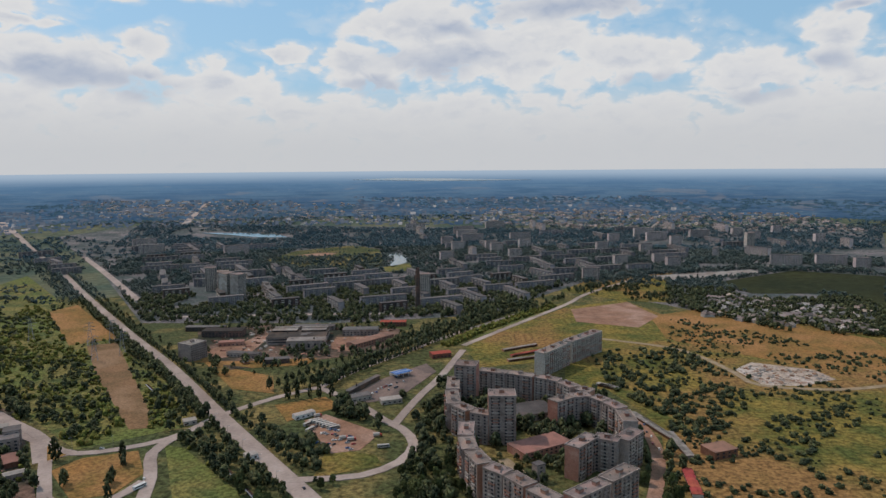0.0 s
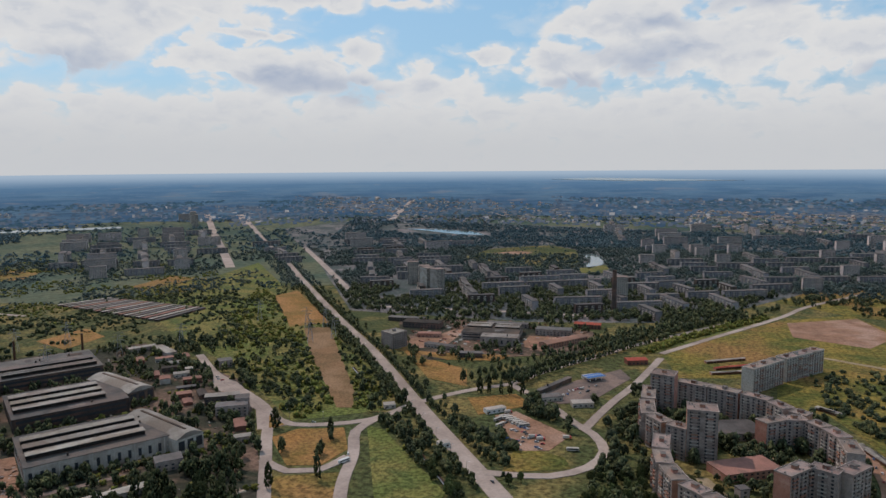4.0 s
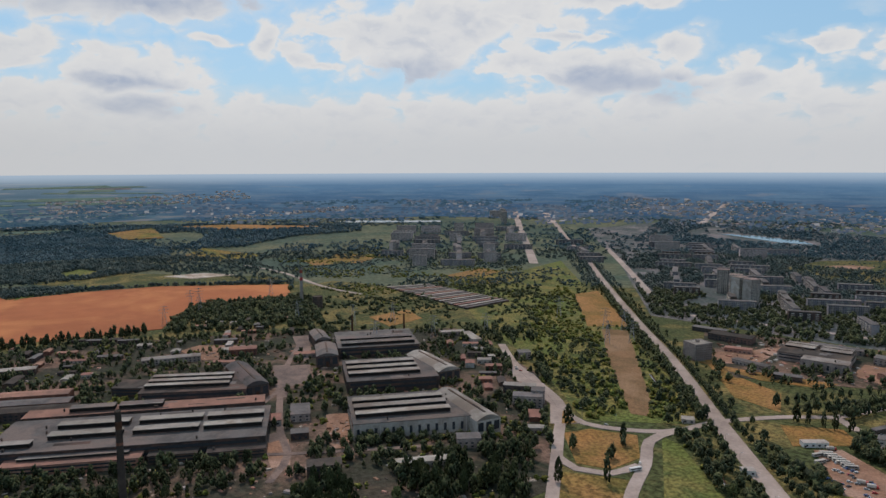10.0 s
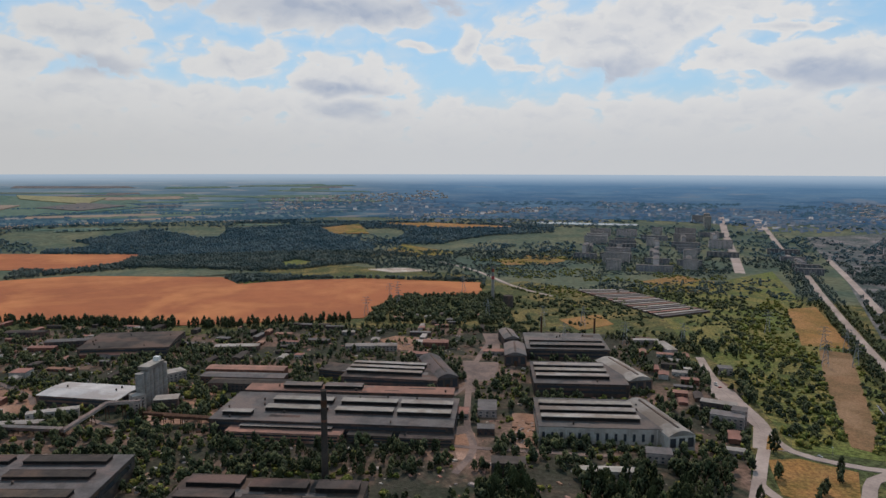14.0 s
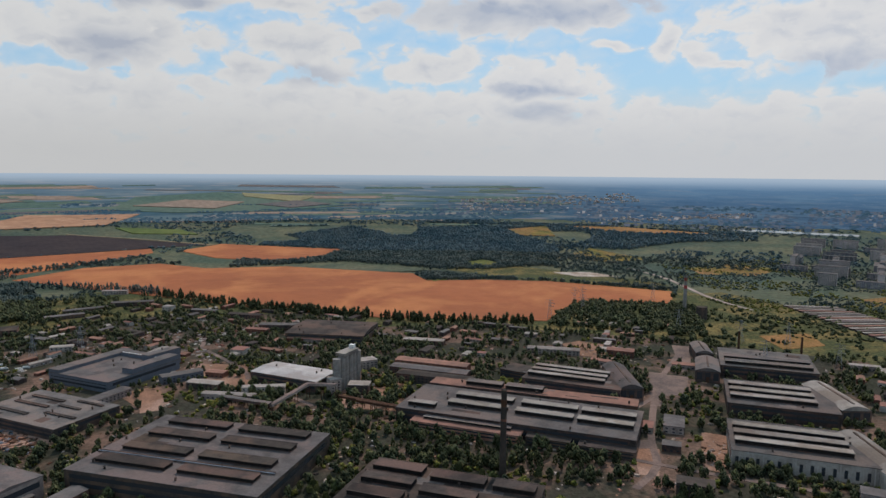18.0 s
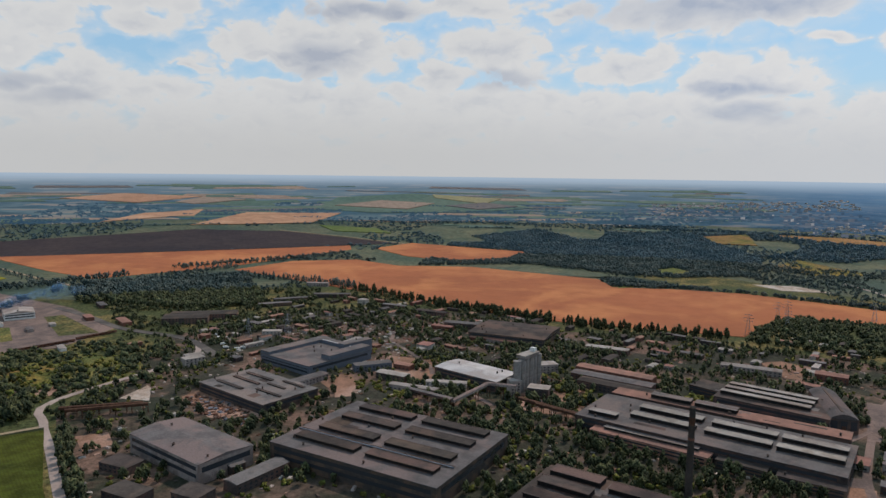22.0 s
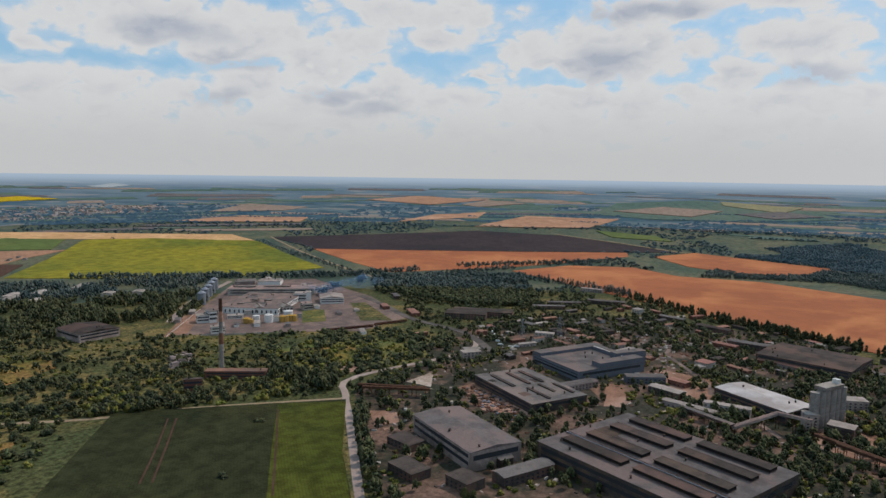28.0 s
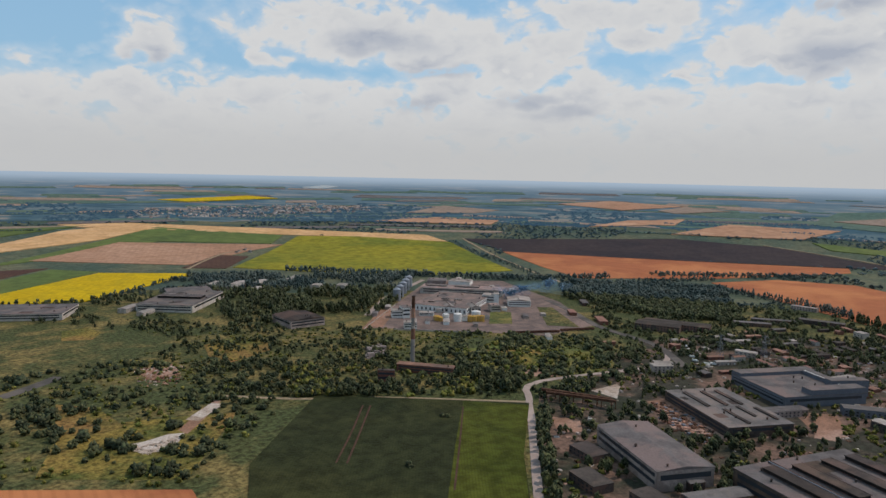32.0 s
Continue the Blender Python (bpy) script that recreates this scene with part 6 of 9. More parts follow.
def gallery(a, za, b, zb, w, label, material, roof=None):
    """A covered conveyor bridge from a to b on trestles."""
    o, turn, length = frame_of(a, b)
    ob = thing("conveyor_gallery", o.x, o.y, turn, label, "conveyor")
    v = [(0, -w, za), (length, -w, zb), (length, w, zb), (0, w, za), (0, -w, za + 2.6), (length, -w, zb + 2.6), (length, w, zb + 2.6), (0, w, za + 2.6)]
    link_mesh("gallery", v, [(3, 2, 1, 0), (4, 5, 6, 7), (0, 1, 5, 4), (1, 2, 6, 5), (2, 3, 7, 6), (3, 0, 4, 7)], material, ob)
    v = [(-0.2, -w - 0.3, za + 2.6), (length + 0.2, -w - 0.3, zb + 2.6), (length + 0.2, w + 0.3, zb + 2.6), (-0.2, w + 0.3, za + 2.6), (-0.2, 0, za + 3.2), (length + 0.2, 0, zb + 3.2)]
    link_mesh("gallery_roof", v, [(0, 1, 5, 4), (2, 3, 4, 5), (0, 4, 3), (1, 2, 5)], roof or (M_RUST if material is M_RUST else M_ROOFLIGHT), ob)
    n = max(1, int(length / 14))
    for k in range(n + 1):
        x, z = length * k / n, za + (zb - za) * k / n
        if z > 1.0:
            v, f = [], []
            for y in (-w, w):
                box(v, f, x - 0.25, x + 0.25, y - 0.25, y + 0.25, -0.5, z)
            box(v, f, x - 0.2, x + 0.2, -w, w, z * 0.5 - 0.2, z * 0.5 + 0.2)
            link_mesh("trestle", v, f, M_RUST, ob)
    note_footprint(ob, 0, length, -w - 1, w + 1)
    return ob


gallery((-712.5, 36.6), 4.8, (-744.0, 78.4), 14.4, 2.3, "pale covered conveyor bridge on steel trestles", M_PANEL, M_FELT)
gallery((-744.0, 78.4), 14.4, (-717.3, 105.9), 19.2, 2.3, "pale covered conveyor bridge on steel trestles", M_PANEL, M_FELT)
gallery((-751.0, -12.4), 6.4, (-712.5, 36.6), 6.4, 3.2, "low pale gallery between works buildings", M_DARKWALL, M_ROOF)
gallery((-712.9, 108.5), 8, (-661.4, 162.2), 8, 2.1, "dark pipe bridge on trestles", M_RUST)
gallery((-679.6, -359.5), 8, (-697.6, -283.6), 8, 1.8, "rusty dark pipe bridge on trestles", M_RUST)
gallery((-673.4, -350.5), 8, (-694.1, -277.3), 8, 1.8, "rusty dark pipe bridge on trestles", M_RUST)
gallery((-694.0, 123.3), 8, (-659.1, 163.0), 8, 1.8, "dark pipe bridge across a yard", M_RUST)


def roof_pipes(a, b, z, label):
    """Three lagged pipes on low saddles across a roof."""
    o, turn, length = frame_of(a, b)
    ob = thing("roof_pipes", o.x, o.y, turn, label, "pipes")
    ob.location.z = z
    for y, r in ((-1.2, 0.5), (0.1, 0.4), (1.1, 0.35)):
        v, f = [], []
        for x in (0, length):
            v += [(x, y + r * math.cos(k * math.pi / 4), 0.9 + r + r * math.sin(k * math.pi / 4)) for k in range(8)]
        f = [(k, (k + 1) % 8, 8 + (k + 1) % 8, 8 + k) for k in range(8)]
        link_mesh("pipe", v, f, M_RUST if y > 1 else M_STEEL if y < 0 else M_DARKWALL, ob)
    for k in range(int(length / 9) + 1):
        box_part("saddle", (k * 9.0 - 0.2 + 0.3, k * 9.0 + 0.5, -1.9, 1.7, 0, 0.95), M_RUST, ob)


ha, hb, hc = Vector((-573.6, -127.0)), Vector((-484.3, 13.9)), Vector((-683.3, -69.1))
hd = (hb - ha).normalized()
hn = (hc - ha) - hd * (hc - ha).dot(hd)
roof_pipes(ha + hn * 0.29 + hd * 2, ha + hn * 0.29 + (hb - ha) * 0.97, 18.1, "bundle of sooty lagged pipes along the hall roof")
roof_pipes((-344, 772), (-299, 712), 0.0, "pair of lagged heating pipes on low saddles beside the road")
roof_pipes((-199, 570), (-139, 488), 0.0, "pair of lagged heating pipes on low saddles beside the road")
# boiler house
hall((-649.8, -550.4), (-678.8, -484.1), (-659.9, -558.7), 9.6, "derelict boiler house with a rusty pink roof", M_BRICK, M_ROOFPINK)
hall((-600.6, -538.3), (-612.1, -522.1), (-605.2, -542.1), 14.4, "roofless brick boiler block with dark openings", M_BRICK, M_ROOFDARK)
# large sheds at the far end of the turn
hall((-631, -1131), (-687, -1048), (-747, -1233), 12.8, "low white-edged works with grey stepped roofs", M_WHITEWALL, M_ROOF, ((0.1, 0.9, 0.4, 0.55),))
hall((-725, -1179), (-800, -1145), (-797, -1234), 11.2, "grey stepped rear hall of the works", M_WHITEWALL, M_ROOF)
hall((-412, -1244), (-516, -1150), (-455, -1319), 11.2, "long low grey works hall with white walls", M_WHITEWALL, M_ROOF)
hall((-717, -827), (-775, -812), (-771, -883), 12.8, "dark barn with a pale window band", M_PANEL, M_ROOFDARK, pitch=3.2)
for p, l, w, h in (((-891, -1196), 64, 19, 9), ((-876, -1253), 48, 19, 9), ((-956, -1203), 48, 16, 9), ((-1043, -1193), 64, 19, 9), ((-990, -1062), 26, 19, 13.5), ((-1027, -1024), 26, 19, 13.5), ((-649, -1109), 80, 13, 6), ((-628, -1146), 48, 16, 7.5), ((-913, -1222), 48, 19, 9), ((-891, -1136), 42, 19, 9)):
    shed(p, l, w, h, 30, "pale low farm or works building among trees", M_WHITEWALL, M_ROOFLIGHT, 1.0, "works_building", "works building", group="outer works buildings")

for p, l, w in (((-1289, -1726), 30, 10), ((-1334, -1751), 22, 9), ((-1321, -1709), 16, 9)):
    shed(p, l, w, 4.5, 40, "pale farm building among trees by the fields", M_WHITEWALL, M_ROOF, 1.6, "farm_building", "farm building", group="farmstead")
# depot and yards across the main road
hall((-250, 946), (-168, 950), (-252, 1006), 10.5, "depot hall with white lantern roof strips", M_PANEL, M_ROOFDARK, ((0.03, 0.46, 0.55, 0.78), (0.54, 0.97, 0.55, 0.78), (0.03, 0.46, 0.86, 0.96), (0.54, 0.97, 0.86, 0.96)), lantern_roof=M_ROOFLIGHT, lantern_h=2.0)
hall((-216, 922), (-164, 924), (-216, 944), 12, "depot office block with window rows and a pale flat roof", M_PANEL, M_ROOFLIGHT, windows="bay")
apartment((-337, 872), (-324, 895), 24, 7, M_PANEL, "plain pale grey five-storey cube building", "", None, False, M_ROOFLIGHT, "office_block")
for p, l, w, h, turn, wl, rf, pt in (((-104, 955), 76, 18, 7.5, 50, M_PINKWALL, M_ROOFPINK, 1.5), ((-79, 1064), 40, 16, 7.0, 0, M_BRICK, M_RED, 1.5), ((-124, 1008), 52, 20, 9, 0, M_PANEL, M_ROOF, 0),
                                     ((-265, 890), 46, 11, 6, -14, M_PANEL, M_ROOF, 0.5), ((-328, 1006), 60, 22, 9, 0, M_DARKWALL, M_ROOFDARK, 0), ((-300, 950), 34, 12, 6, 10, M_PINKWALL, M_ROOFPINK, 0.5),
                                     ((-366, 1040), 60, 14, 6.5, 0, M_DARKWALL, M_ROOF, 1), ((-214, 860), 30, 12, 6, 10, M_DARKWALL, M_ROOF, 0), ((-200, 1040), 64, 14, 7, 0, M_PANEL, M_ROOF, 1),
                                     ((-57.0, 708.0), 22, 12, 4.5, 20, M_WHITEWALL, M_ROOFLIGHT, 0), ((-93.4, 716.5), 29, 12, 5, 30, M_WHITEWALL, M_ROOF, 0), ((-4.8, 882.8), 26, 14, 6, 20, M_BRICK, M_RED, 1.5),
                                     ((-141.2, 667.0), 22, 8, 4.5, 40, M_WHITE, M_ROOFLIGHT, 0.4), ((-167.6, 569.1), 10, 8, 4.5, 40, M_WHITE, M_ROOFLIGHT, 0.4)):
    shed(p, l, w, h, turn, "low depot building with a worn roof", wl, rf, pt, "depot_building", "works building", group="depot buildings")
# filling station
st = thing("filling_station", *(-51.0, 799.0), 40, "filling station canopy with a bright blue roof", "filling station")
box_part("canopy", (-12, 12, -6, 6, 5.0, 6.0), M_BLUE, st)
box_part("canopy_edge", (-12.2, 12.2, -6.2, 6.2, 5.15, 5.6), M_WHITE, st)
box_part("canopy_ridge", (-12, 12, -0.3, 0.3, 6.0, 6.3), M_WHITE, st)
for x in (-8, 0, 8):
    for y in (-3.5, 3.5):
        box_part("column", (x - 0.3, x + 0.3, y - 0.3, y + 0.3, -0.4, 5.0), M_WHITE, st)
    box_part("pump", (x - 0.5, x + 0.5, -0.4, 0.4, -0.2, 1.7), M_BLUE, st)
box_part("kiosk", (-8, 8, 8.0, 14, -0.5, 4.0), M_WHITEWALL, st)
hall((-104.0, 730.4), (-75.7, 787.5), (-106.3, 737.5), 4.8, "long grey perimeter wall building", M_DARKWALL, M_ROOF, windows=False)

# ---- the town behind: blocks on a loose grid ----
def far_block_template(length, depth, floors, wall, roof):
    ob = thing("town_block", 0, 0, 0, "grey panel housing block among trees in the town", "apartment building", "town housing blocks")
    h = floors * 2.9 + 0.8
    box_part("wall", (-length / 2, length / 2, -depth / 2, depth / 2, -6.0, h), wall, ob)
    box_part("roof", (-length / 2 - 0.4, length / 2 + 0.4, -depth / 2 - 0.4, depth / 2 + 0.4, h, h + 0.7), roof, ob)
    v, f, wv, wf = [], [], [], []
    n = int(length / 11) or 1
    bays = int(length / 3.4)
    for s in (-1, 1):
        y0, y1 = sorted((s * depth / 2, s * (depth / 2 + 1.2)))
        for fl in range(floors):
            for k in range(n):
                x = -length / 2 + (k + 0.5) * length / n
                ledge_box(v, f, x - 2.4, x + 2.4, y0, y1, 0.3 + 2.9 * fl, 1.4 + 2.9 * fl, s)
            for k in range(bays):
                x = -length / 2 + (k + 0.5) * length / bays
                pane_face(wv, wf, x - 0.95, x + 0.95, s * (depth / 2 + 0.1), 1.2 + 2.9 * fl, 2.8 + 2.9 * fl, s)
    tagged(link_mesh("window_band", wv, wf, M_GLASS, ob), "", "", "", "stuff")
    tagged(link_mesh("balcony_band", v, f, M_WHITEWALL, ob), "", "", "", "stuff")
    return ob


TEMPLATES = [far_block_template(62, 11, 5, M_TOWNWALL, M_ROOF), far_block_template(86, 11, 5, M_TOWNWALL, M_ROOF), far_block_template(48, 11, 5, M_DARKWALL, M_ROOF),
             far_block_template(70, 12, 9, M_PALETOWER, M_ROOF), far_block_template(22, 20, 16, M_WHITEWALL, M_FELT), far_block_template(36, 12, 9, M_PALETOWER, M_ROOF)]
SIZES = [(62, 12), (80, 12), (48, 12), (70, 13), (24, 22), (36, 13)]
PLACED = set()


def place_block(kind, p, turn):
    m = pose(p[0], p[1], zat(*p), 0, 0, turn)
    if kind in PLACED:
        ob = copy_thing(TEMPLATES[kind], m)
    else:
        PLACED.add(kind)
        ob = TEMPLATES[kind]
        ob.matrix_world = m
    l, d = SIZES[kind]
    c, s = math.cos(radians(turn)), math.sin(radians(turn))
    FOOTPRINTS.append(np.array([(p[0] + c * x - s * y, p[1] + s * x + c * y) for x, y in ((-l / 2 - 2, -d), (l / 2 + 2, -d), (l / 2 + 2, d), (-l / 2 - 2, d))]))


def inside(poly, pts):
    """Which of the points lie in the polygon."""
    x, y = pts[:, 0], pts[:, 1]
    hit = np.zeros(len(pts), bool)
    j = len(poly) - 1
    for i in range(len(poly)):
        (xi, yi), (xj, yj) = poly[i], poly[j]
        if yi != yj:
            hit ^= ((yi > y) != (yj > y)) & (x < (xj - xi) * (y - yi) / (yj - yi) + xi)
        j = i
    return hit


def estate(poly, turn, gap, kinds, keep, seed):
    """Fills a quarter of the town with blocks, now along and now across."""
    rnd = random.Random(seed)
    poly = np.array(poly)
    mid, c, s = poly.mean(0), math.cos(radians(turn)), math.sin(radians(turn))
    n = int(1600 / gap)
    for i in range(-n, n):
        for j in range(-n, n):
            u, v = i * gap + rnd.uniform(-9, 9), j * gap * 0.72 + rnd.uniform(-9, 9)
            p = (mid[0] + c * u - s * v, mid[1] + s * u + c * v)
            if rnd.random() < keep and inside(poly, np.array([p]))[0]:
                place_block(rnd.choice(kinds), p, turn + rnd.choice((0, 0, 90)) + rnd.uniform(-3, 3))


place_block(4, (-432, 1336), 20)
place_block(4, (-418, 1312), 65)
place_block(4, (-393, 1300), 65)
place_block(4, (-474, 1387), 20)
place_block(4, (-37, 1286), 10)
place_block(3, (839, 1670), -20)
place_block(3, (946, 1664), -10)
place_block(3, (841, 1827), -60)
place_block(4, (896, 2002), 0)
place_block(5, (987, 1606), 0)
place_block(5, (727, 1822), 60)
place_block(5, (321, 1484), 0)
estate([(-512, 1215), (-807, 1757), (-788, 2101), (-470, 1645), (-114, 1627), (248, 1526), (248, 1382), (85, 1192), (-80, 1130)], 25, 84, (0, 0, 1, 1, 2), 0.85, 3)
estate([(-6, 1639), (-7, 2209), (696, 2023), (589, 1592), (283, 1508)], 15, 98, (0, 1, 1, 1, 5), 0.8, 5)
estate([(-958, 1983), (-1040, 2150), (-538, 2130), (-511, 1905)], 30, 100, (0, 1, 3), 0.8, 7)
estate([(-159, 2286), (-186, 2690), (1067, 2511), (1223, 1957), (712, 2071)], 10, 145, (1, 3, 3, 5), 0.65, 9)
estate([(-1264, 1234), (-1823, 1811), (-1535, 2149), (-1045, 1529), (-1093, 1324)], 40, 96, (3, 3, 5, 1, 0), 0.88, 11)
estate([(-1913, 1900), (-2035, 2307), (-1810, 2533), (-1563, 2188)], 40, 150, (3, 5, 4), 0.7, 13)
estate([(-935, 1509), (-1182, 1957), (-1030, 1906), (-818, 1606)], 40, 110, (0, 1), 0.6, 15)

# lock-up garages in long rows
for k in range(18):
    a, b = Vector((-1024, 991)).lerp(Vector((-764, 931)), k / 17), Vector((-981, 1075)).lerp(Vector((-749, 1039)), k / 17)
    o, turn, length = frame_of(a, b)
    mid = (a + b) / 2
    row = shed(mid, length, 8, 3.0, turn, "long row of lock-up garages with pale flat roofs", M_DARKWALL, (M_ROOFLIGHT, M_ROOF, M_ROOFLIGHT, M_ROOFPINK)[k % 4], 0, "garage_row", "garages", False, "garage rows")
    for i in range(int(length / 16)):
        x = -length / 2 + (i + 0.5) * 16
        box_part("garage_door", (x - 1.4, x + 1.4, -4.08, -4.0, -0.2, 2.3), M_RUST, row)

# ---- far villages: roofs too many to count ----
def house_stuff(name, areas, label):
    """Small gabled houses scattered over areas: (corner, corner, count)."""
    rnd = np.random.default_rng(17)
    walls, roofs = ([], []), ([], [])
    for a, b, c, n in areas:
        a, b, c = np.array(a), np.array(b), np.array(c)
        for _ in range(n):
            p = a + (b - a) * rnd.random() + (c - a) * rnd.random()
            l, w, h, t = rnd.uniform(10, 20), rnd.uniform(8, 13), rnd.uniform(3.2, 6), rnd.uniform(0, math.pi)
            z, cs, sn = zat(*p), math.cos(t), math.sin(t)
            k = len(walls[0])
            for zz in (z - 5, z + h):
                for x, y in ((-l / 2, -w / 2), (l / 2, -w / 2), (l / 2, w / 2), (-l / 2, w / 2)):
                    walls[0].append((p[0] + cs * x - sn * y, p[1] + sn * x + cs * y, zz))
            walls[1].extend([(k, k + 1, k + 5, k + 4), (k + 1, k + 2, k + 6, k + 5), (k + 2, k + 3, k + 7, k + 6), (k + 3, k, k + 4, k + 7)])
            k = len(roofs[0])
            for x, y, zz in ((-l / 2 - .5, -w / 2 - .5, h - 0.1), (l / 2 + .5, -w / 2 - .5, h - 0.1), (l / 2 + .5, w / 2 + .5, h - 0.1), (-l / 2 - .5, w / 2 + .5, h - 0.1), (-l / 2 - .5, 0, h + 2.8), (l / 2 + .5, 0, h + 2.8)):
                roofs[0].append((p[0] + cs * x - sn * y, p[1] + sn * x + cs * y, z + zz))
            roofs[1].extend([(k, k + 1, k + 5, k + 4), (k + 2, k + 3, k + 4, k + 5), (k, k + 4, k + 3), (k + 1, k + 2, k + 5)])
    ob = thing(name, 0, 0, 0, label, "houses", "", "stuff")
    tagged(link_mesh("walls", *walls, M_WHITEHOUSE, ob), "", "", "", "stuff")
    tagged(link_mesh("roofs", *roofs, M_HOUSEROOF, ob), "", "", "", "stuff")


M_WHITEHOUSE = mat("house_walls", (0.42, 0.40, 0.37), (0.32, 0.30, 0.27), 0.02, per_island=0.3)
M_HOUSEROOF = mat("house_roofs", (0.22, 0.21, 0.20), (0.17, 0.13, 0.12), 0.01, (0.26, 0.20, 0.17), 0.02, per_island=0.5)
house_stuff("village_houses", (((-1985, -2506), (-2451, -2248), (-2132, -2688), 150), ((-1462, -2666), (-2395, -2295), (-1626, -2961), 260), ((-3180, 1089), (-3106, 2059), (-3544, 1212), 240), ((-2562, 1493), (-2424, 2167), (-2687, 1565), 90)),
            "far village of small pale houses among dark trees")
house_stuff("suburb_houses", (((146, 2672), (1421, 2219), (175, 3213), 700), ((423, 1112), (623, 957), (519, 1309), 130), ((-1152, 2621), (-189, 2740), (-1443, 3299), 260), ((-1394, 2775), (-753, 2942), (-1657, 3293), 160)),
            "suburb of small houses with grey and red roofs")



def far_town(areas):
    """Blocks of the far quarters, part of the hazy backdrop."""
    rnd = np.random.default_rng(29)
    v, f = [], []
    for a, b, c, n in areas:
        a, b, c = np.array(a), np.array(b), np.array(c)
        for _ in range(int(2.6 * n)):
            p = a + (b - a) * rnd.random() + (c - a) * rnd.random()
            l, w, h, t = rnd.uniform(6, 24), rnd.uniform(5, 9), rnd.choice((2.5, 3, 3, 4, 4, 6, 11)), rnd.uniform(-0.3, 0.3) + rnd.choice((0.5, 2.07))
            z, cs, sn, k = zat(*p), math.cos(t), math.sin(t), len(v)
            for zz in (z - 4, z + h):
                v += [(p[0] + cs * x - sn * y, p[1] + sn * x + cs * y, zz) for x, y in ((-l / 2, -w / 2), (l / 2, -w / 2), (l / 2, w / 2), (-l / 2, w / 2))]
            f += [(k, k + 1, k + 5, k + 4), (k + 1, k + 2, k + 6, k + 5), (k + 2, k + 3, k + 7, k + 6), (k + 3, k, k + 4, k + 7), (k + 4, k + 5, k + 6, k + 7)]
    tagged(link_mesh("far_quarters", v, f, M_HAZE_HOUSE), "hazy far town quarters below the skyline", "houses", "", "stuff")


far_town((((-2200, 2219), (-1388, 2503), (-2584, 2615), 260), ((-1383, 2537), (-349, 2702), (-1808, 3332), 420), ((-349, 2702), (1262, 2536), (-470, 3646), 700), ((-1521, 2302), (-1175, 2582), (-1863, 2819), 120),
          ((-2559, 1366), (-1994, 2121), (-3003, 1605), 160), ((-2976, 885), (-2770, 1897), (-3462, 1029), 160)))


def clear_of_all(pts):
    ok = np.ones(len(pts), bool)
    for poly in FOOTPRINTS + OPEN_LAND:
        lo, hi = poly.min(0), poly.max(0)
        near = ok & (pts[:, 0] > lo[0]) & (pts[:, 0] < hi[0]) & (pts[:, 1] > lo[1]) & (pts[:, 1] < hi[1])
        if near.any():
            idx = np.nonzero(near)[0]
            ok[idx[inside(poly, pts[idx])]] = False
    for line, half in LINES:
        lo, hi = line.min(0) - half, line.max(0) + half
        idx = np.nonzero(ok & (pts[:, 0] > lo[0]) & (pts[:, 0] < hi[0]) & (pts[:, 1] > lo[1]) & (pts[:, 1] < hi[1]))[0]
        if len(idx):
            a, d = line[:-1], line[1:] - line[:-1]
            q = pts[idx][:, None] - a[None]
            t = np.clip((q * d).sum(-1) / np.maximum((d * d).sum(-1), 1e-6), 0, 1)
            dist = np.linalg.norm(q - t[..., None] * d, axis=-1).min(1)
            ok[idx[dist < half]] = False
    return ok


# ---- small sheds and stores of the works, wherever the yards leave room ----
def shed_cluster(poly, count, turn, seed):
    rnd = random.Random(seed)
    poly = np.array(poly)
    lo, hi = poly.min(0), poly.max(0)
    made = 0
    for _ in range(count * 30):
        p = (rnd.uniform(lo[0], hi[0]), rnd.uniform(lo[1], hi[1]))
        l, w, h, t = rnd.uniform(9, 34), rnd.uniform(6, 12), rnd.uniform(3.2, 6.5), turn + rnd.choice((0, 90)) + rnd.uniform(-4, 4)
        ring = np.array([p] + [(p[0] + 0.62 * l * math.cos(k), p[1] + 0.62 * l * math.sin(k)) for k in np.linspace(0, 6.28, 9)[:8]])
        if not inside(poly, ring[:1])[0] or not clear_of_all(ring).all():
            continue
        wl, rf, lab = rnd.choice(((M_PANEL, M_ROOFLIGHT, "small pale store with a sheet roof in the works yard"), (M_DARKWALL, M_ROOF, "small dark store with a grey roof in the works yard"),
                                  (M_BRICK, M_ROOFPINK, "small brick store with a rusty roof in the works yard"), (M_WHITEWALL, M_ROOFPINK, "small whitewashed store with a rusty roof"), (M_DARKWALL, M_ROOFDARK, "small dark tarred shed in the works yard")))
        shed(p, l, w, h, t, lab, wl, rf, rnd.choice((0, 0.8, 1.4)), "store", "shed", group="works stores")
        made += 1
        if made == count:
            break


shed_cluster([(-1332, -284), (-1436, -120), (-1281, 240), (-1044, 401), (-822.8, 316.5), (-877.9, 163.5), (-888.8, -15.3), (-1016, -220)], 60, 50, 31)
shed_cluster([(-1023, 397), (-982, 713), (-782, 599), (-767, 471), (-873, 344)], 22, 50, 32)
shed_cluster([(-676, 760), (-610, 794), (-434.3, 690.1), (-341.3, 524.8), (-440.9, 586.8)], 16, 40, 33)
shed_cluster([(-962, -417), (-1139, -331), (-1177, -100), (-977, -99), (-867.4, -222.4)], 26, 50, 34)

# ---- trees ----
TREE_RND = np.random.default_rng(5)
TETRA_V = np.array([(1, 0, -0.7), (-1, 0, -0.7), (0, 1, 0.7), (0, -1, 0.7)], float)
TETRA_F = np.array([(0, 2, 3), (1, 3, 2), (0, 1, 2), (0, 3, 1)])


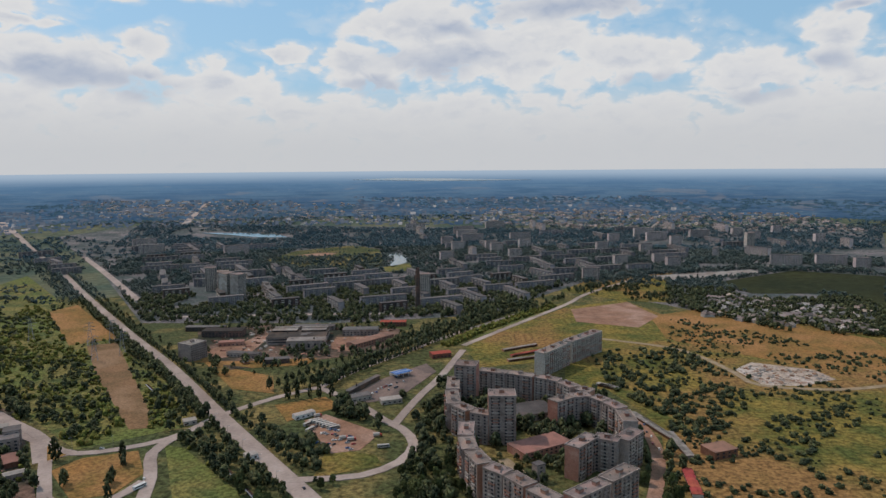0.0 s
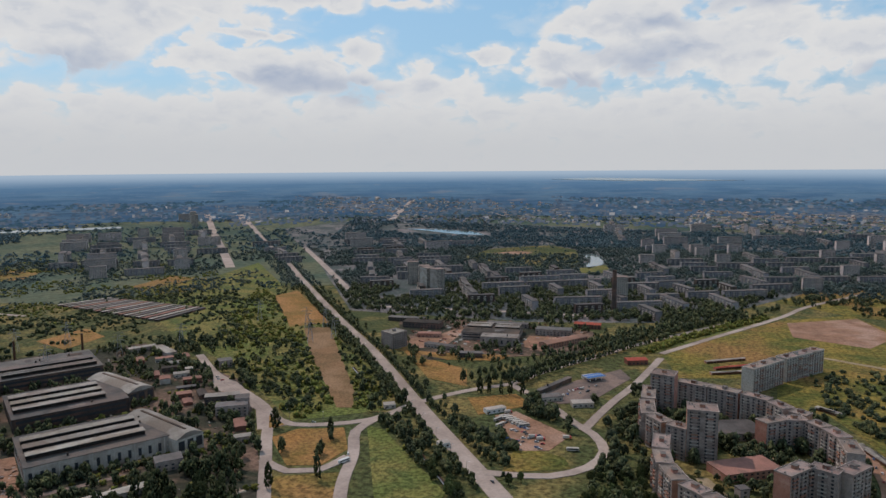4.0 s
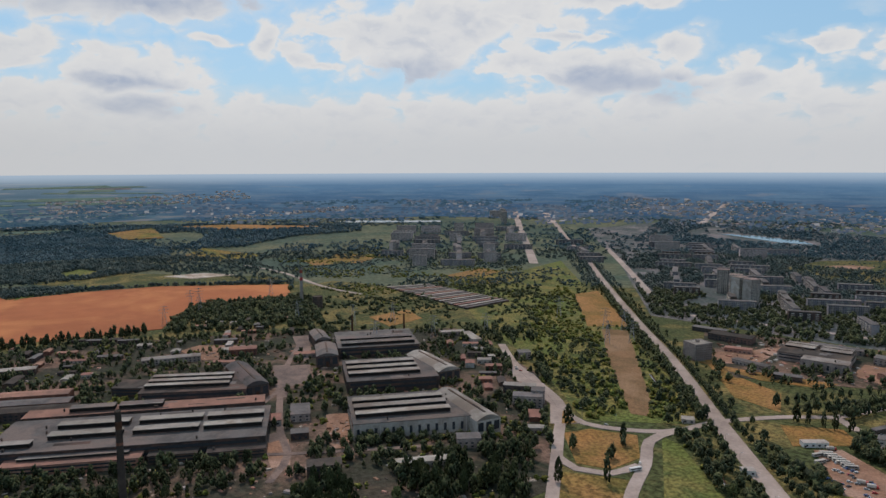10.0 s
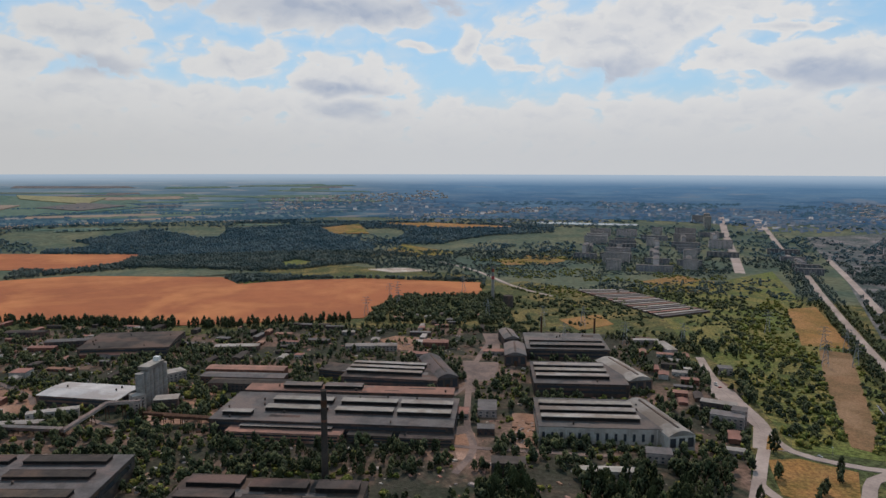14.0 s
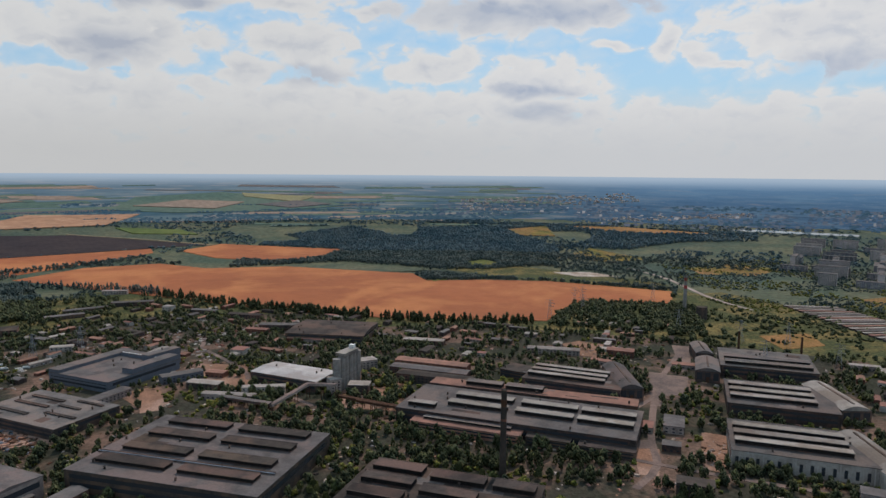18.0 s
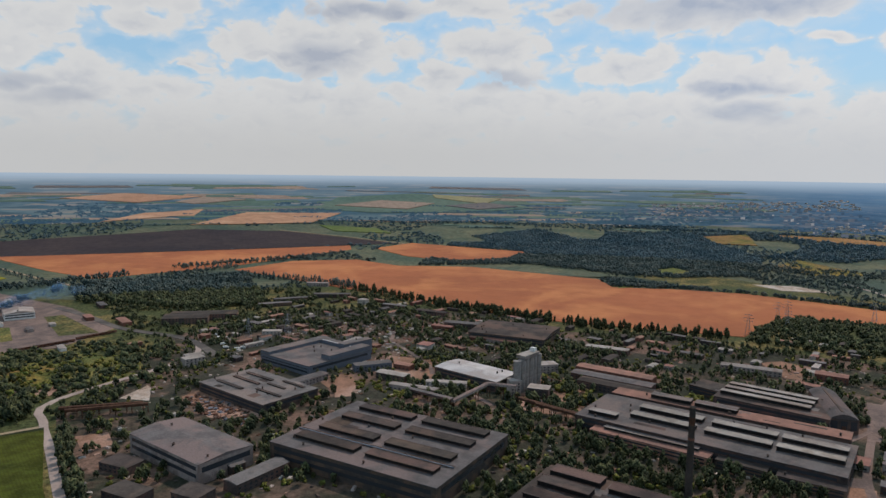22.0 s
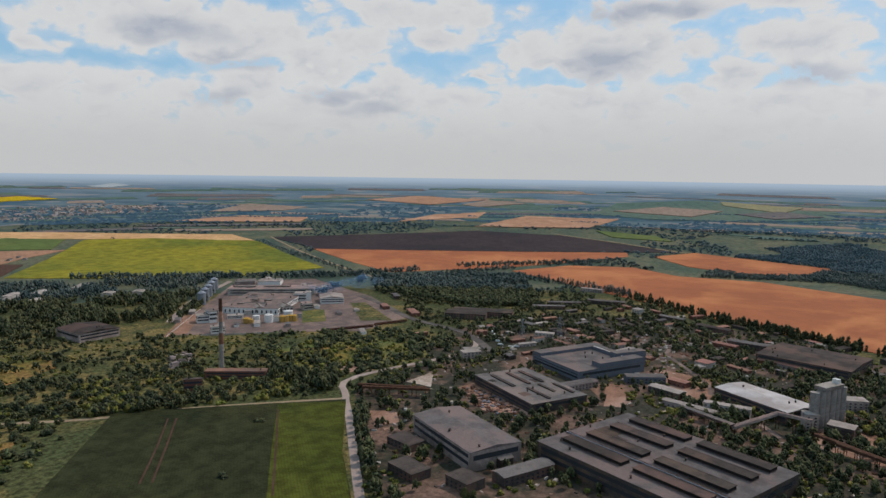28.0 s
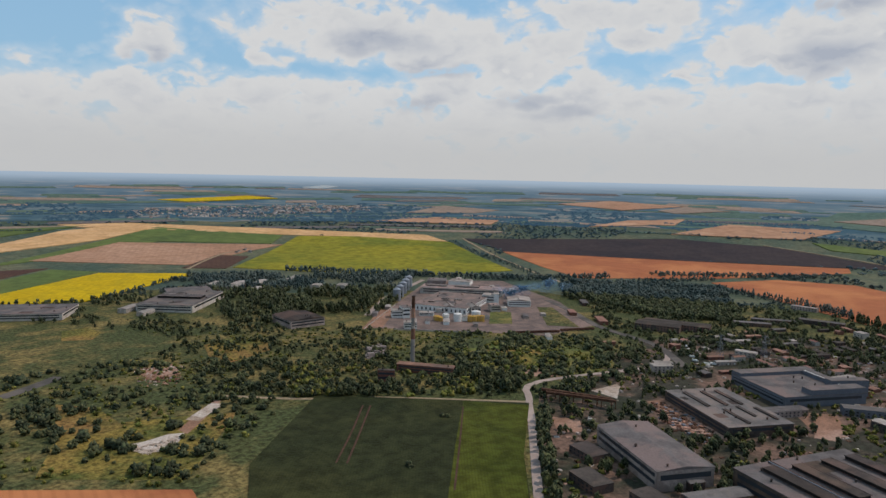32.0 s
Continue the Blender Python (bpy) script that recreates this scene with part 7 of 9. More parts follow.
def crown(kind, clumps, seed):
    """Corners and faces of a crown of leaf clumps, one unit high and wide, standing on z = 0."""
    rnd = np.random.default_rng(seed)
    vs, fs = [], []
    for i in range(clumps):
        t = (i + 0.5) / clumps
        if kind == "poplar":
            z = 0.14 + 0.86 * t
            rad = 0.5 * math.sin(math.pi * min(1.0, 0.16 + 0.86 * t)) ** 0.7
            size = 0.10 + 0.05 * rnd.random()
        elif kind == "bush":
            z = 0.15 + 0.6 * rnd.random()
            rad = 0.5 * math.sqrt(max(0.05, 1 - z * z))
            size = 0.20 + 0.1 * rnd.random()
        else:
            z = 0.28 + 0.66 * t
            rad = 0.46 * math.sin(math.pi * min(0.97, 0.25 + 0.72 * t)) ** 0.55
            size = 0.13 + 0.07 * rnd.random()
        a = i * 2.4 + rnd.uniform(-0.5, 0.5)
        d = rad * (0.45 + 0.6 * rnd.random())
        v = TETRA_V * rnd.uniform(0.6, 1.5, (4, 1)) * size * 1.12 * (30 / max(clumps, 8)) ** 0.36 * np.array((1, 1, 0.75 if kind != "poplar" else 1.2))
        q = Euler(rnd.uniform(0, 3, 3)).to_matrix()
        v = v @ np.array(q).T + (d * math.cos(a), d * math.sin(a), z)
        vs.append(v)
        fs.append(TETRA_F + 4 * i)
    return np.concatenate(vs), np.concatenate(fs)


def trunk_arrays():
    v, f = [], []
    for (x0, y0, z0, r0), (x1, y1, z1, r1) in (((0, 0, -0.03, 0.035), (0, 0, 0.55, 0.018)), ((0, 0, 0.3, 0.014), (0.2, 0.08, 0.6, 0.006)), ((0, 0, 0.35, 0.014), (-0.16, 0.14, 0.65, 0.006)), ((0, 0, 0.42, 0.012), (0.02, -0.2, 0.68, 0.006))):
        n = len(v)
        for x, y, z, r in ((x0, y0, z0, r0), (x1, y1, z1, r1)):
            v += [(x + r * math.cos(a), y + r * math.sin(a), z) for a in (0, 1.57, 3.14, 4.71)]
        f += [(n + k, n + (k + 1) % 4, n + 4 + (k + 1) % 4, n + 4 + k) for k in range(4)]
    return v, f


def clump_noise(pts, scale, seed):
    return np.array([noise.noise((x * scale, y * scale, seed)) for x, y in pts])


TREES = []   # rows of x, y, height, width, kind: 0 round, 1 poplar, 2 bush, 3 light bush


def add(pts, h0, h1, wide, kind, check=True):
    pts = np.asarray(pts, float).reshape(-1, 2)
    if check and len(pts):
        pts = pts[clear_of_all(pts)]
    h = TREE_RND.uniform(h0, h1, len(pts)) * np.where(np.hypot(pts[:, 0], pts[:, 1]) > 800, 0.74, 0.9)
    TREES.append(np.column_stack([pts, h, h * wide * TREE_RND.uniform(0.8, 1.25, len(pts)), np.full(len(pts), kind)]))


def grove(poly, per_ha, h0, h1, wide, kind, clump=0.012, cut=-0.1):
    poly = np.array(poly)
    lo, hi = poly.min(0), poly.max(0)
    n = int((hi - lo).prod() / 1e4 * per_ha * (1.9 if np.hypot(*poly.mean(0)) > 1400 else 1.45))
    p = lo + (hi - lo) * TREE_RND.random((n, 2))
    p = p[inside(poly, p)]
    p = p[clump_noise(p, clump, kind + per_ha) > cut]
    add(p, h0, h1, wide, kind)


def tree_row(pts, gap, off, h0, h1, wide, kind, jitter=1.2, check=True):
    line = glide(pts, 4.0)
    out, run = [], 0.0
    for a, b in zip(line, line[1:]):
        d = (b - a).length
        run += d
        if run >= gap:
            run = 0.0
            n = Vector((-(b - a).y, (b - a).x)).normalized()
            for o in off:
                out.append((a.x + n.x * o + TREE_RND.normal() * jitter, a.y + n.y * o + TREE_RND.normal() * jitter))
    add(out, h0, h1, wide, kind, check)


def sector(n, r0, r1, a0=-38.0, a1=164.0):
    r = np.sqrt(TREE_RND.uniform(r0 * r0, r1 * r1, n))
    a = np.radians(TREE_RND.uniform(a0, a1, n))
    return np.column_stack([-r * np.sin(a), r * np.cos(a)])


def wood(poly, count, h0, h1, wide, kind):
    """Trees thrown over a plot of their own."""
    poly = np.array(poly, float)
    lo, hi = poly.min(0), poly.max(0)
    p = lo + (hi - lo) * TREE_RND.random((count, 2))
    add(p[inside(poly, p)], h0, h1, wide, kind, False)


wood([(-483, 1811), (-462, 1905), (-350, 1885), (-250, 1930), (-175, 1920), (-150, 1712), (-213, 1649), (-382, 1712)], 800, 6, 11, 0.9, 0)
wood([(-462, 1905), (-436, 2033), (-279, 2158), (-188, 2054), (-175, 1920), (-250, 1930), (-350, 1885)], 90, 3, 6, 1.0, 2)
# rows along the roads and shelter belts
MAIN = [(-104.0, 495.9), (-215.3, 653.3), (-346, 844), (-482, 1025), (-703, 1330), (-963, 1697), (-1288, 2124)]
tree_row(MAIN, 11, (-14, 14,), 6, 12, 0.6, 0)
tree_row(MAIN, 13, (-23, 23,), 6, 12, 0.7, 0, 4)
tree_row(MAIN[1:], 5, (11.5, 17,), 9, 16, 0.55, 0, 0.9)
tree_row(MAIN[1:], 8, (-11.5,), 8, 14, 0.55, 0, 0.8)
tree_row([(-142.3, 758.8), (-108.3, 823.3), (-51, 907), (-6, 975), (103, 1113), (177, 1201)], 7, (-8, 8,), 10, 16, 0.6, 0, 0.8)
tree_row([(2, 932), (82, 1056), (200, 1205)], 5, (-5, 1, 6,), 5, 9, 0.9, 3, 1.2, False)
tree_row(MAIN, 15, (32, 43,), 6, 13, 0.7, 0, 5)
BELT = [(-1543, -550), (-1587, -404), (-1497, -188), (-1371, -70), (-1250, 64), (-1136, 225)]
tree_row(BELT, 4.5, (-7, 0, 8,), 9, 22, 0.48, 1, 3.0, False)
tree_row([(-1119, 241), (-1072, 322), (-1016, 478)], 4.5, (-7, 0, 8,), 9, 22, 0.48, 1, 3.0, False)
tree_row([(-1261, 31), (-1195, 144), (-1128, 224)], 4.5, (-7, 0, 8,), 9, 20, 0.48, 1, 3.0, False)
tree_row([(-1759, -466), (-1608, -586), (-1477, -682)], 10.2, (-10, 0, 10,), 9, 14, 0.8, 0, 3, False)
tree_row([(-1726, -613), (-1831, -490), (-1934, -353), (-2011, -250)], 10.2, (-16, 0, 16,), 10, 16, 0.8, 0, 4, False)
tree_row([(-1993, -1449), (-1663, -1011), (-1442, -754)], 20.3, (-8, 8,), 9, 14, 0.7, 0, 2, False)
tree_row([(-1622, -692), (-1450, -819), (-1335, -1011), (-1153, -1340)], 8.7, (0, 14, 29,), 12, 20, 0.7, 0, 3, False)
tree_row([(-361.3, 585.0), (-321.8, 508.2), (-278.6, 431.9)], 5.8, (6, 14,), 14, 22, 0.4, 1)
tree_row([(-461.1, 395.6), (-410.8, 455.5), (-388.8, 474.7)], 5.8, (0, 6,), 6, 9, 0.7, 0)
tree_row([(-465.7, 357.3), (-392.0, 467.1)], 5.8, (0, 6,), 6, 10, 0.6, 0)
tree_row([(-637.6, -333.1), (-532.7, -272.5), (-458.8, -223.9)], 8.7, (-6, 0,), 10, 17, 0.6, 0)
tree_row([(-701.6, -500.4), (-678.8, -383.8)], 7.2, (-13, 0, 13,), 12, 20, 0.5, 0)
tree_row([(-494.6, -560.8), (-553.6, -493.3)], 7.2, (10, 19, 29,), 7, 13, 0.8, 0)
tree_row([(-188.7, 738.6), (-112.6, 854.1), (-7, 999), (181, 1231)], 10.2, (-14, 14,), 12, 19, 0.45, 0)
tree_row([(-178.1, 722.2), (-116.8, 719.2)], 10.2, (0,), 17, 25, 0.3, 1, 2, False)
tree_row([(-822, -1049), (-827, -880), (-985, -872)], 8.7, (0, 13, 26,), 14, 23, 0.45, 1, 3)
tree_row([(-963, 172), (-897, 261)], 7.2, (0, 10,), 12, 17, 0.5, 0)
add([(-269.5, 552.4), (-266.2, 519.1), (-302.9, 523.3), (-266.6, 525.6), (-271.8, 555.9), (-301.2, 517.3)], 9, 17, 0.5, 0, False)
add([(-246.6, 478.4), (-274.2, 560.9), (-276.5, 454.1)], 20, 25, 0.28, 1, False)
# woods and scrub, area by area
grove([(-54.7, 749.2), (2.9, 811.5), (7.2, 631.3), (11.6, 487.2), (-41.2, 488.0), (-28.8, 592.1)], 80, 6, 13, 0.75, 0, 0.02, -0.25)
grove([(33.3, 728.1), (131.7, 725.7), (136.1, 628.7), (95.9, 523.0), (44.4, 555.4)], 60, 6, 12, 0.8, 0, 0.03, -0.2)
grove([(-781, 1277), (-513, 1017), (-257.6, 687.7), (-281.6, 634.4), (-482, 864), (-602, 850)], 130, 1.5, 4.5, 1.2, 3, 0.02, -0.05)
grove([(-918, 1502), (-513, 1017), (-257.6, 687.7), (-281.6, 634.4), (-482, 864), (-810, 762), (-994, 814)], 60, 2, 6, 1.1, 2, 0.014, 0.0)
grove([(-253.5, 598.0), (-223.0, 595.3), (-135.3, 483.3), (-154.8, 448.5), (-190.8, 460.7)], 50, 2, 5, 1.0, 3, 0.02, 0.0)
grove([(-1091, 1), (-1043, 356), (-859, 636), (-684, 808), (-422.9, 672.4), (-274.4, 442.9), (-304.7, 279.2), (-540.3, -37.3)], 45, 2, 5, 1.1, 3, 0.02, 0.0)
grove([(-1021, -373), (-1233, -229), (-1197, 177), (-970, 242), (-497.4, 120.6), (-409.6, -113.1), (-475.2, -256.8), (-689.0, -367.7)], 50, 2, 5, 1.1, 3, 0.02, 0.0)
grove([(-1809, -6), (-2476, 131), (-2719, 456), (-2550, 1016), (-2040, 1020), (-1661, 873), (-1612, 555), (-1870, 314)], 105, 6, 12, 0.95, 0, 0.004, -0.3)
grove([(-1546, 260), (-1599, 464), (-1240, 913), (-1158, 847), (-1439, 631), (-1486, 458)], 110, 7, 12, 0.9, 0, 0.006, -0.6)
grove([(-336, -983), (-511, -782), (-517.0, -592.1), (-308.8, -460.5), (-191.3, -574.6)], 30, 2, 5, 1.1, 3, 0.012, 0.0)
grove([(-336, -983), (-511, -782), (-517.0, -592.1), (-308.8, -460.5), (-191.3, -574.6)], 30, 3, 8, 1.0, 2, 0.01, 0.0)
grove([(-506, -787), (-794, -455), (-668.9, -382.0), (-497.1, -569.3), (-440.4, -593.5)], 55, 4, 10, 0.9, 0, 0.012, -0.3)
grove([(-570, 864), (-491, 897), (-292.0, 643.1), (-325.5, 591.9), (-471.8, 712.4)], 60, 3, 7, 1.0, 3, 0.014, -0.2)
grove([(-1091, 1), (-1043, 356), (-859, 636), (-684, 808), (-422.9, 672.4), (-274.4, 442.9), (-304.7, 279.2), (-540.3, -37.3)], 64, 6, 14, 0.6, 0, 0.0187, -0.12)
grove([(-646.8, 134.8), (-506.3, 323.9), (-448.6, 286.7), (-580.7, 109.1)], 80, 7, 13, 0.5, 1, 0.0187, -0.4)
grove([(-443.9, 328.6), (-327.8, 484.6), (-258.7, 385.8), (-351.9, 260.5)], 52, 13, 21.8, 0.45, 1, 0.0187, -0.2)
grove([(-1021, -373), (-1233, -229), (-1197, 177), (-970, 242), (-497.4, 120.6), (-409.6, -113.1), (-475.2, -256.8), (-689.0, -367.7)], 58, 5, 13, 0.65, 0, 0.0187, -0.08)
grove([(-1237, -461), (-1520, -282), (-1397, -72), (-1156, 229), (-1030, 154), (-998, -220)], 48, 6, 13, 0.7, 0, 0.0125, -0.15)
grove([(-1467, -746), (-1633, -413), (-1256, -276), (-1215, -412), (-1277, -629)], 90, 10.2, 17.4, 0.8, 0, 0.0125, -0.5)
grove([(-959, -675), (-987, -352), (-772.4, -290.1), (-620.1, -441.7)], 57, 4.3, 11.6, 0.9, 2, 0.0187, -0.1)
grove([(-845, -596), (-889, -394), (-749.2, -320.6), (-715.8, -507.6)], 33, 4.3, 8.7, 1.0, 3, 0.0187, -0.2)
grove([(-417, -1307), (-761, -929), (-808, -688), (-663.7, -564.3), (-463.6, -757.8), (-551, -975)], 38, 5.8, 13, 0.8, 0, 0.0125, 0.0)
grove([(-316, -929), (-511, -782), (-495.5, -586.3), (-300.3, -470.7), (-198.7, -595.4)], 21, 4.3, 11.6, 0.9, 2, 0.0125, -0.05)
grove([(-613, -851), (-836, -498), (-660.1, -376.9), (-483.0, -571.5), (-427.5, -666.3)], 34, 5, 13, 0.8, 0, 0.0125, -0.1)
grove([(-569.4, -673.4), (-760.3, -452.5), (-656.8, -389.7), (-497.1, -569.3)], 80, 4, 9, 0.95, 3, 0.0187, 0.0)
grove([(-916, -1419), (-1310, -1046), (-899, -779), (-670, -901)], 62, 11.6, 21.8, 0.5, 0, 0.0125, -0.2)
grove([(-405, -1320), (-941, -1457), (-929, -1287), (-604, -1102)], 29, 8.7, 14.5, 0.7, 0, 0.0125, -0.1)
grove([(195, 909), (331, 905), (322.7, 740.4), (213.7, 575.2), (208.2, 672.4), (185.4, 743.7)], 75, 3, 8, 1.0, 2, 0.02, -0.25)
grove([(368, 1114), (580, 844), (341.6, 473.4), (170.2, 476.2)], 100, 1.5, 5.5, 1.1, 2, 0.016, -0.1)
grove([(-3.8, 729.1), (217.4, 723.8), (149.6, 476.5), (-40.6, 479.5), (-25.1, 631.8)], 48, 8.7, 17.4, 0.65, 0, 0.0187, -0.2)
grove([(189.5, 627.6), (203.9, 575.4), (182.5, 476.1), (149.6, 476.5)], 81, 8.7, 15.9, 0.7, 0, 0.0187, -0.4)
grove([(-256.4, 605.0), (-223.2, 645.2), (-120.6, 512.1), (-119.6, 473.1), (-137.2, 474.7)], 52, 7.2, 14.5, 0.7, 0, 0.0187, -0.25)
grove([(-174.6, 640.7), (-134.1, 634.3), (-93.7, 557.3), (-112.9, 537.4)], 67, 5.8, 11.6, 0.9, 2, 0.0187, -0.3)
grove([(-126.7, 678.6), (-104.1, 711.8), (-61.1, 674.2), (-61.4, 629.3), (-103.3, 640.0)], 95, 10.2, 15.9, 0.7, 0, 0.0187, -0.6)
grove([(-570, 864), (-491, 897), (-297.5, 640.6), (-325.5, 591.9), (-471.8, 712.4)], 55, 4, 10, 0.9, 0, 0.0094, -0.1)
grove([(-781, 1277), (-513, 1017), (-263.4, 685.3), (-283.0, 637.6), (-499, 894), (-602, 850)], 33, 4.3, 8.7, 1.0, 3, 0.0125, -0.1)
grove([(-698, 810), (-570, 864), (-389.0, 630.6), (-484.1, 681.0), (-567, 699)], 57, 10.2, 17.4, 0.6, 0, 0.0125, -0.3)
grove([(-1176, 738), (-980, 925), (-759, 1286), (-570, 864), (-705, 769), (-896, 557)], 26, 3.5, 9, 1.0, 2, 0.0094, 0.0)
grove([(-1142, 607), (-1151, 661), (-1075, 824), (-848, 684), (-995, 487)], 81, 10.2, 15.9, 0.8, 0, 0.0125, -0.6)
grove([(-461, 1142), (193, 1315), (169, 1141), (-111.0, 842.1), (-276.0, 796.9)], 29, 7.2, 15.9, 0.7, 0, 0.0125, -0.1)
grove([(-5, 1127), (260, 1450), (218, 1212), (11, 938), (-70, 978)], 43, 8.7, 17.4, 0.6, 0, 0.0125, -0.2)
grove([(-494, 1102), (-882, 1761), (-788, 2101), (-7, 2209), (760, 2017), (559, 1511), (254, 1415), (72, 1146), (-169, 1091)], 60, 7, 13, 0.85, 0, 0.0075, -0.4)
grove([(-1012, 2096), (-1184, 2696), (1533, 2397), (1191, 1854), (674, 1959), (-152, 2190)], 36, 7, 13, 1.0, 0, 0.005, -0.35)
grove([(474, 1440), (760, 2017), (1128, 1755), (670, 955), (513, 994), (398, 1205)], 75, 6, 13, 0.9, 0, 0.0075, -0.3)
grove([(-1657, 464), (-2515, 715), (-2222, 1132), (-1982, 1466), (-1193, 1776), (-780, 1295), (-925, 917), (-1237, 911)], 22, 5, 11, 1.0, 0, 0.0037, 0.1)
grove([(-1833, -20), (-2160, 362), (-2192, 957), (-1448, 1063), (-1518, 665), (-1835, 308)], 40, 6, 12, 0.9, 0, 0.0037, -0.1)
grove([(-1583, 1106), (-1644, 1492), (-1077, 1555), (-754, 1098), (-880, 866), (-1148, 901)], 55, 2, 5, 1.2, 2, 0.008, -0.05)
grove([(-1583, 1106), (-1644, 1492), (-1077, 1555), (-754, 1098), (-880, 866), (-1148, 901)], 40, 2, 5, 1.2, 3, 0.01, 0.0)
grove([(-942, -16), (-822.0, 319.4), (-647.5, 398.6), (-559.1, 345.2), (-693.4, 164.3), (-797.8, -14.7)], 40, 3, 8, 1.0, 3, 0.02, 0.05)
grove([(-2352, 637), (-2924, 799), (-2586, 1321), (-2061, 1857), (-1753, 1578), (-1916, 1159)], 42, 8, 14, 1.3, 0, 0.003, -0.25)
grove([(-587, -1087), (-711, -858), (-802, -749), (-564, -528), (-519, -602), (-463, -650), (-358, -618), (-335, -630)], 46, 1.5, 4.5, 1.2, 2, 0.014, 0.0)
grove([(-587, -1087), (-711, -858), (-802, -749), (-564, -528), (-519, -602), (-463, -650), (-358, -618), (-335, -630)], 50, 1.2, 3.5, 1.3, 3, 0.02, -0.05)
grove([(-802, -749), (-929, -588), (-982, -431), (-838, -350), (-677, -381), (-735, -517), (-662, -609)], 42, 2, 5, 1.1, 2, 0.014, -0.05)
grove([(-802, -749), (-929, -588), (-982, -431), (-838, -350), (-677, -381), (-735, -517), (-662, -609)], 60, 1.5, 4, 1.3, 3, 0.012, 0.0)
grove([(-1000, -430), (-1230, -560), (-1480, -640), (-1330, -330), (-1180, -250), (-1020, -300)], 60, 5, 11, 0.85, 0, 0.012, -0.3)
grove([(-370, -480), (-300, -420), (-430, -232), (-380, -225)], 30, 1.5, 3.0, 1.1, 2, 0.03, 0.1)
add([(x + dx, y + dy) for x, y in [(-1252, -1765), (-1325, -1834), (-1385, -1790), (-1345, -1721), (-1257, -1664), (-1199, -1672)] for dx, dy in ((0, 0), (14, 8), (-10, 12), (6, -15), (-14, -9), (20, -4))], 8, 15, 0.9, 0)
grove([(234, 1351), (323, 1489), (526, 1565), (414, 1224), (334, 1246)], 45, 6, 13, 0.8, 0, 0.02, -0.1)
add([(-558, -405), (-555, -407), (-557, -401), (-439, -357), (-438, -354), (-448, -545), (-410, -537), (-382, -527)], 4, 7, 1.1, 2, False)
for a, b in BELTS:
    tree_row([a, b], 12, (0,), 7, 13, 1.5, 0, 3, False)
far = sector(19000, 1900, 3050)
far = far[clump_noise(far, 0.0018, 3.0) > -0.02]
add(far, 6, 12, 1.5, 0)
farther = sector(6000, 2900, 3600)
farther = farther[clump_noise(farther, 0.0025, 4.0) > 0.0]
add(farther, 8, 13, 2.4, 0)

trees = np.concatenate(TREES)
dist = np.hypot(trees[:, 0], trees[:, 1])
keep = (dist > 250)
trees, dist = trees[keep], dist[keep]
order = np.argsort(dist)
trees, dist = trees[order], dist[order]


def mesh_arrays(name, verts, tris, material, parent=None):
    me = bpy.data.meshes.new(name)
    me.vertices.add(len(verts))
    me.vertices.foreach_set("co", verts.astype(np.float32).ravel())
    me.loops.add(len(tris) * 3)
    me.loops.foreach_set("vertex_index", tris.astype(np.int32).ravel())
    me.polygons.add(len(tris))
    me.polygons.foreach_set("loop_start", np.arange(0, len(tris) * 3, 3, dtype=np.int32))
    me.update(calc_edges=True)
    me.materials.append(material)
    ob = new(name, me)
    if parent:
        ob.parent = parent
    return ob


# the nearest trees stand singly
IN_VIEW = dist > 480
KINDS = (("tree", "round", "tree_leaves", "leafy round-crowned tree in dusty summer green", "tree"), ("poplar", "poplar", "poplar", "tall slim dark poplar", "tree"),
         ("bush", "bush", "leaves", "rounded dark green bush", "bush"), ("bush", "bush", "light", "rounded light green bush", "bush"))
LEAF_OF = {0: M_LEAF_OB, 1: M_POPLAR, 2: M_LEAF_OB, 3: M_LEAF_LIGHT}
single_crowns = {}
tv, tf = trunk_arrays()
trunk_mesh = bpy.data.meshes.new("trunk")
trunk_mesh.from_pydata(tv, [], tf)
trunk_mesh.materials.append(M_BARK)
for kind in range(4):
    for var in range(4):
        v, f = crown(KINDS[kind][1], 90 if kind < 2 else 60, 100 + 10 * kind + var)
        v[:, 2] *= 1.0
        me = bpy.data.meshes.new("crown")
        me.from_pydata([tuple(q) for q in v], [], [tuple(int(i) for i in q) for q in f])
        me.materials.append(LEAF_OF[kind])
        single_crowns[kind, var] = me
singles = np.nonzero(IN_VIEW)[0][:560:2]
for n, i in enumerate(singles):
    x, y, h, w, kind = trees[i]
    kind = int(kind)
    name, _, _, label, cat = KINDS[kind]
    ob = thing(name, x, y, 0, label, cat, "single trees and bushes")
    ob.matrix_world = Matrix.LocRotScale((x, y, zat(x, y)), Euler((0, 0, n * 2.4)), (w, w, h))
    c = new("crown", single_crowns[kind, n % 4])
    c.parent = ob
    if kind < 2:
        t = new("trunk", trunk_mesh)
        t.parent = ob
rest = np.ones(len(trees), bool)
rest[singles] = False


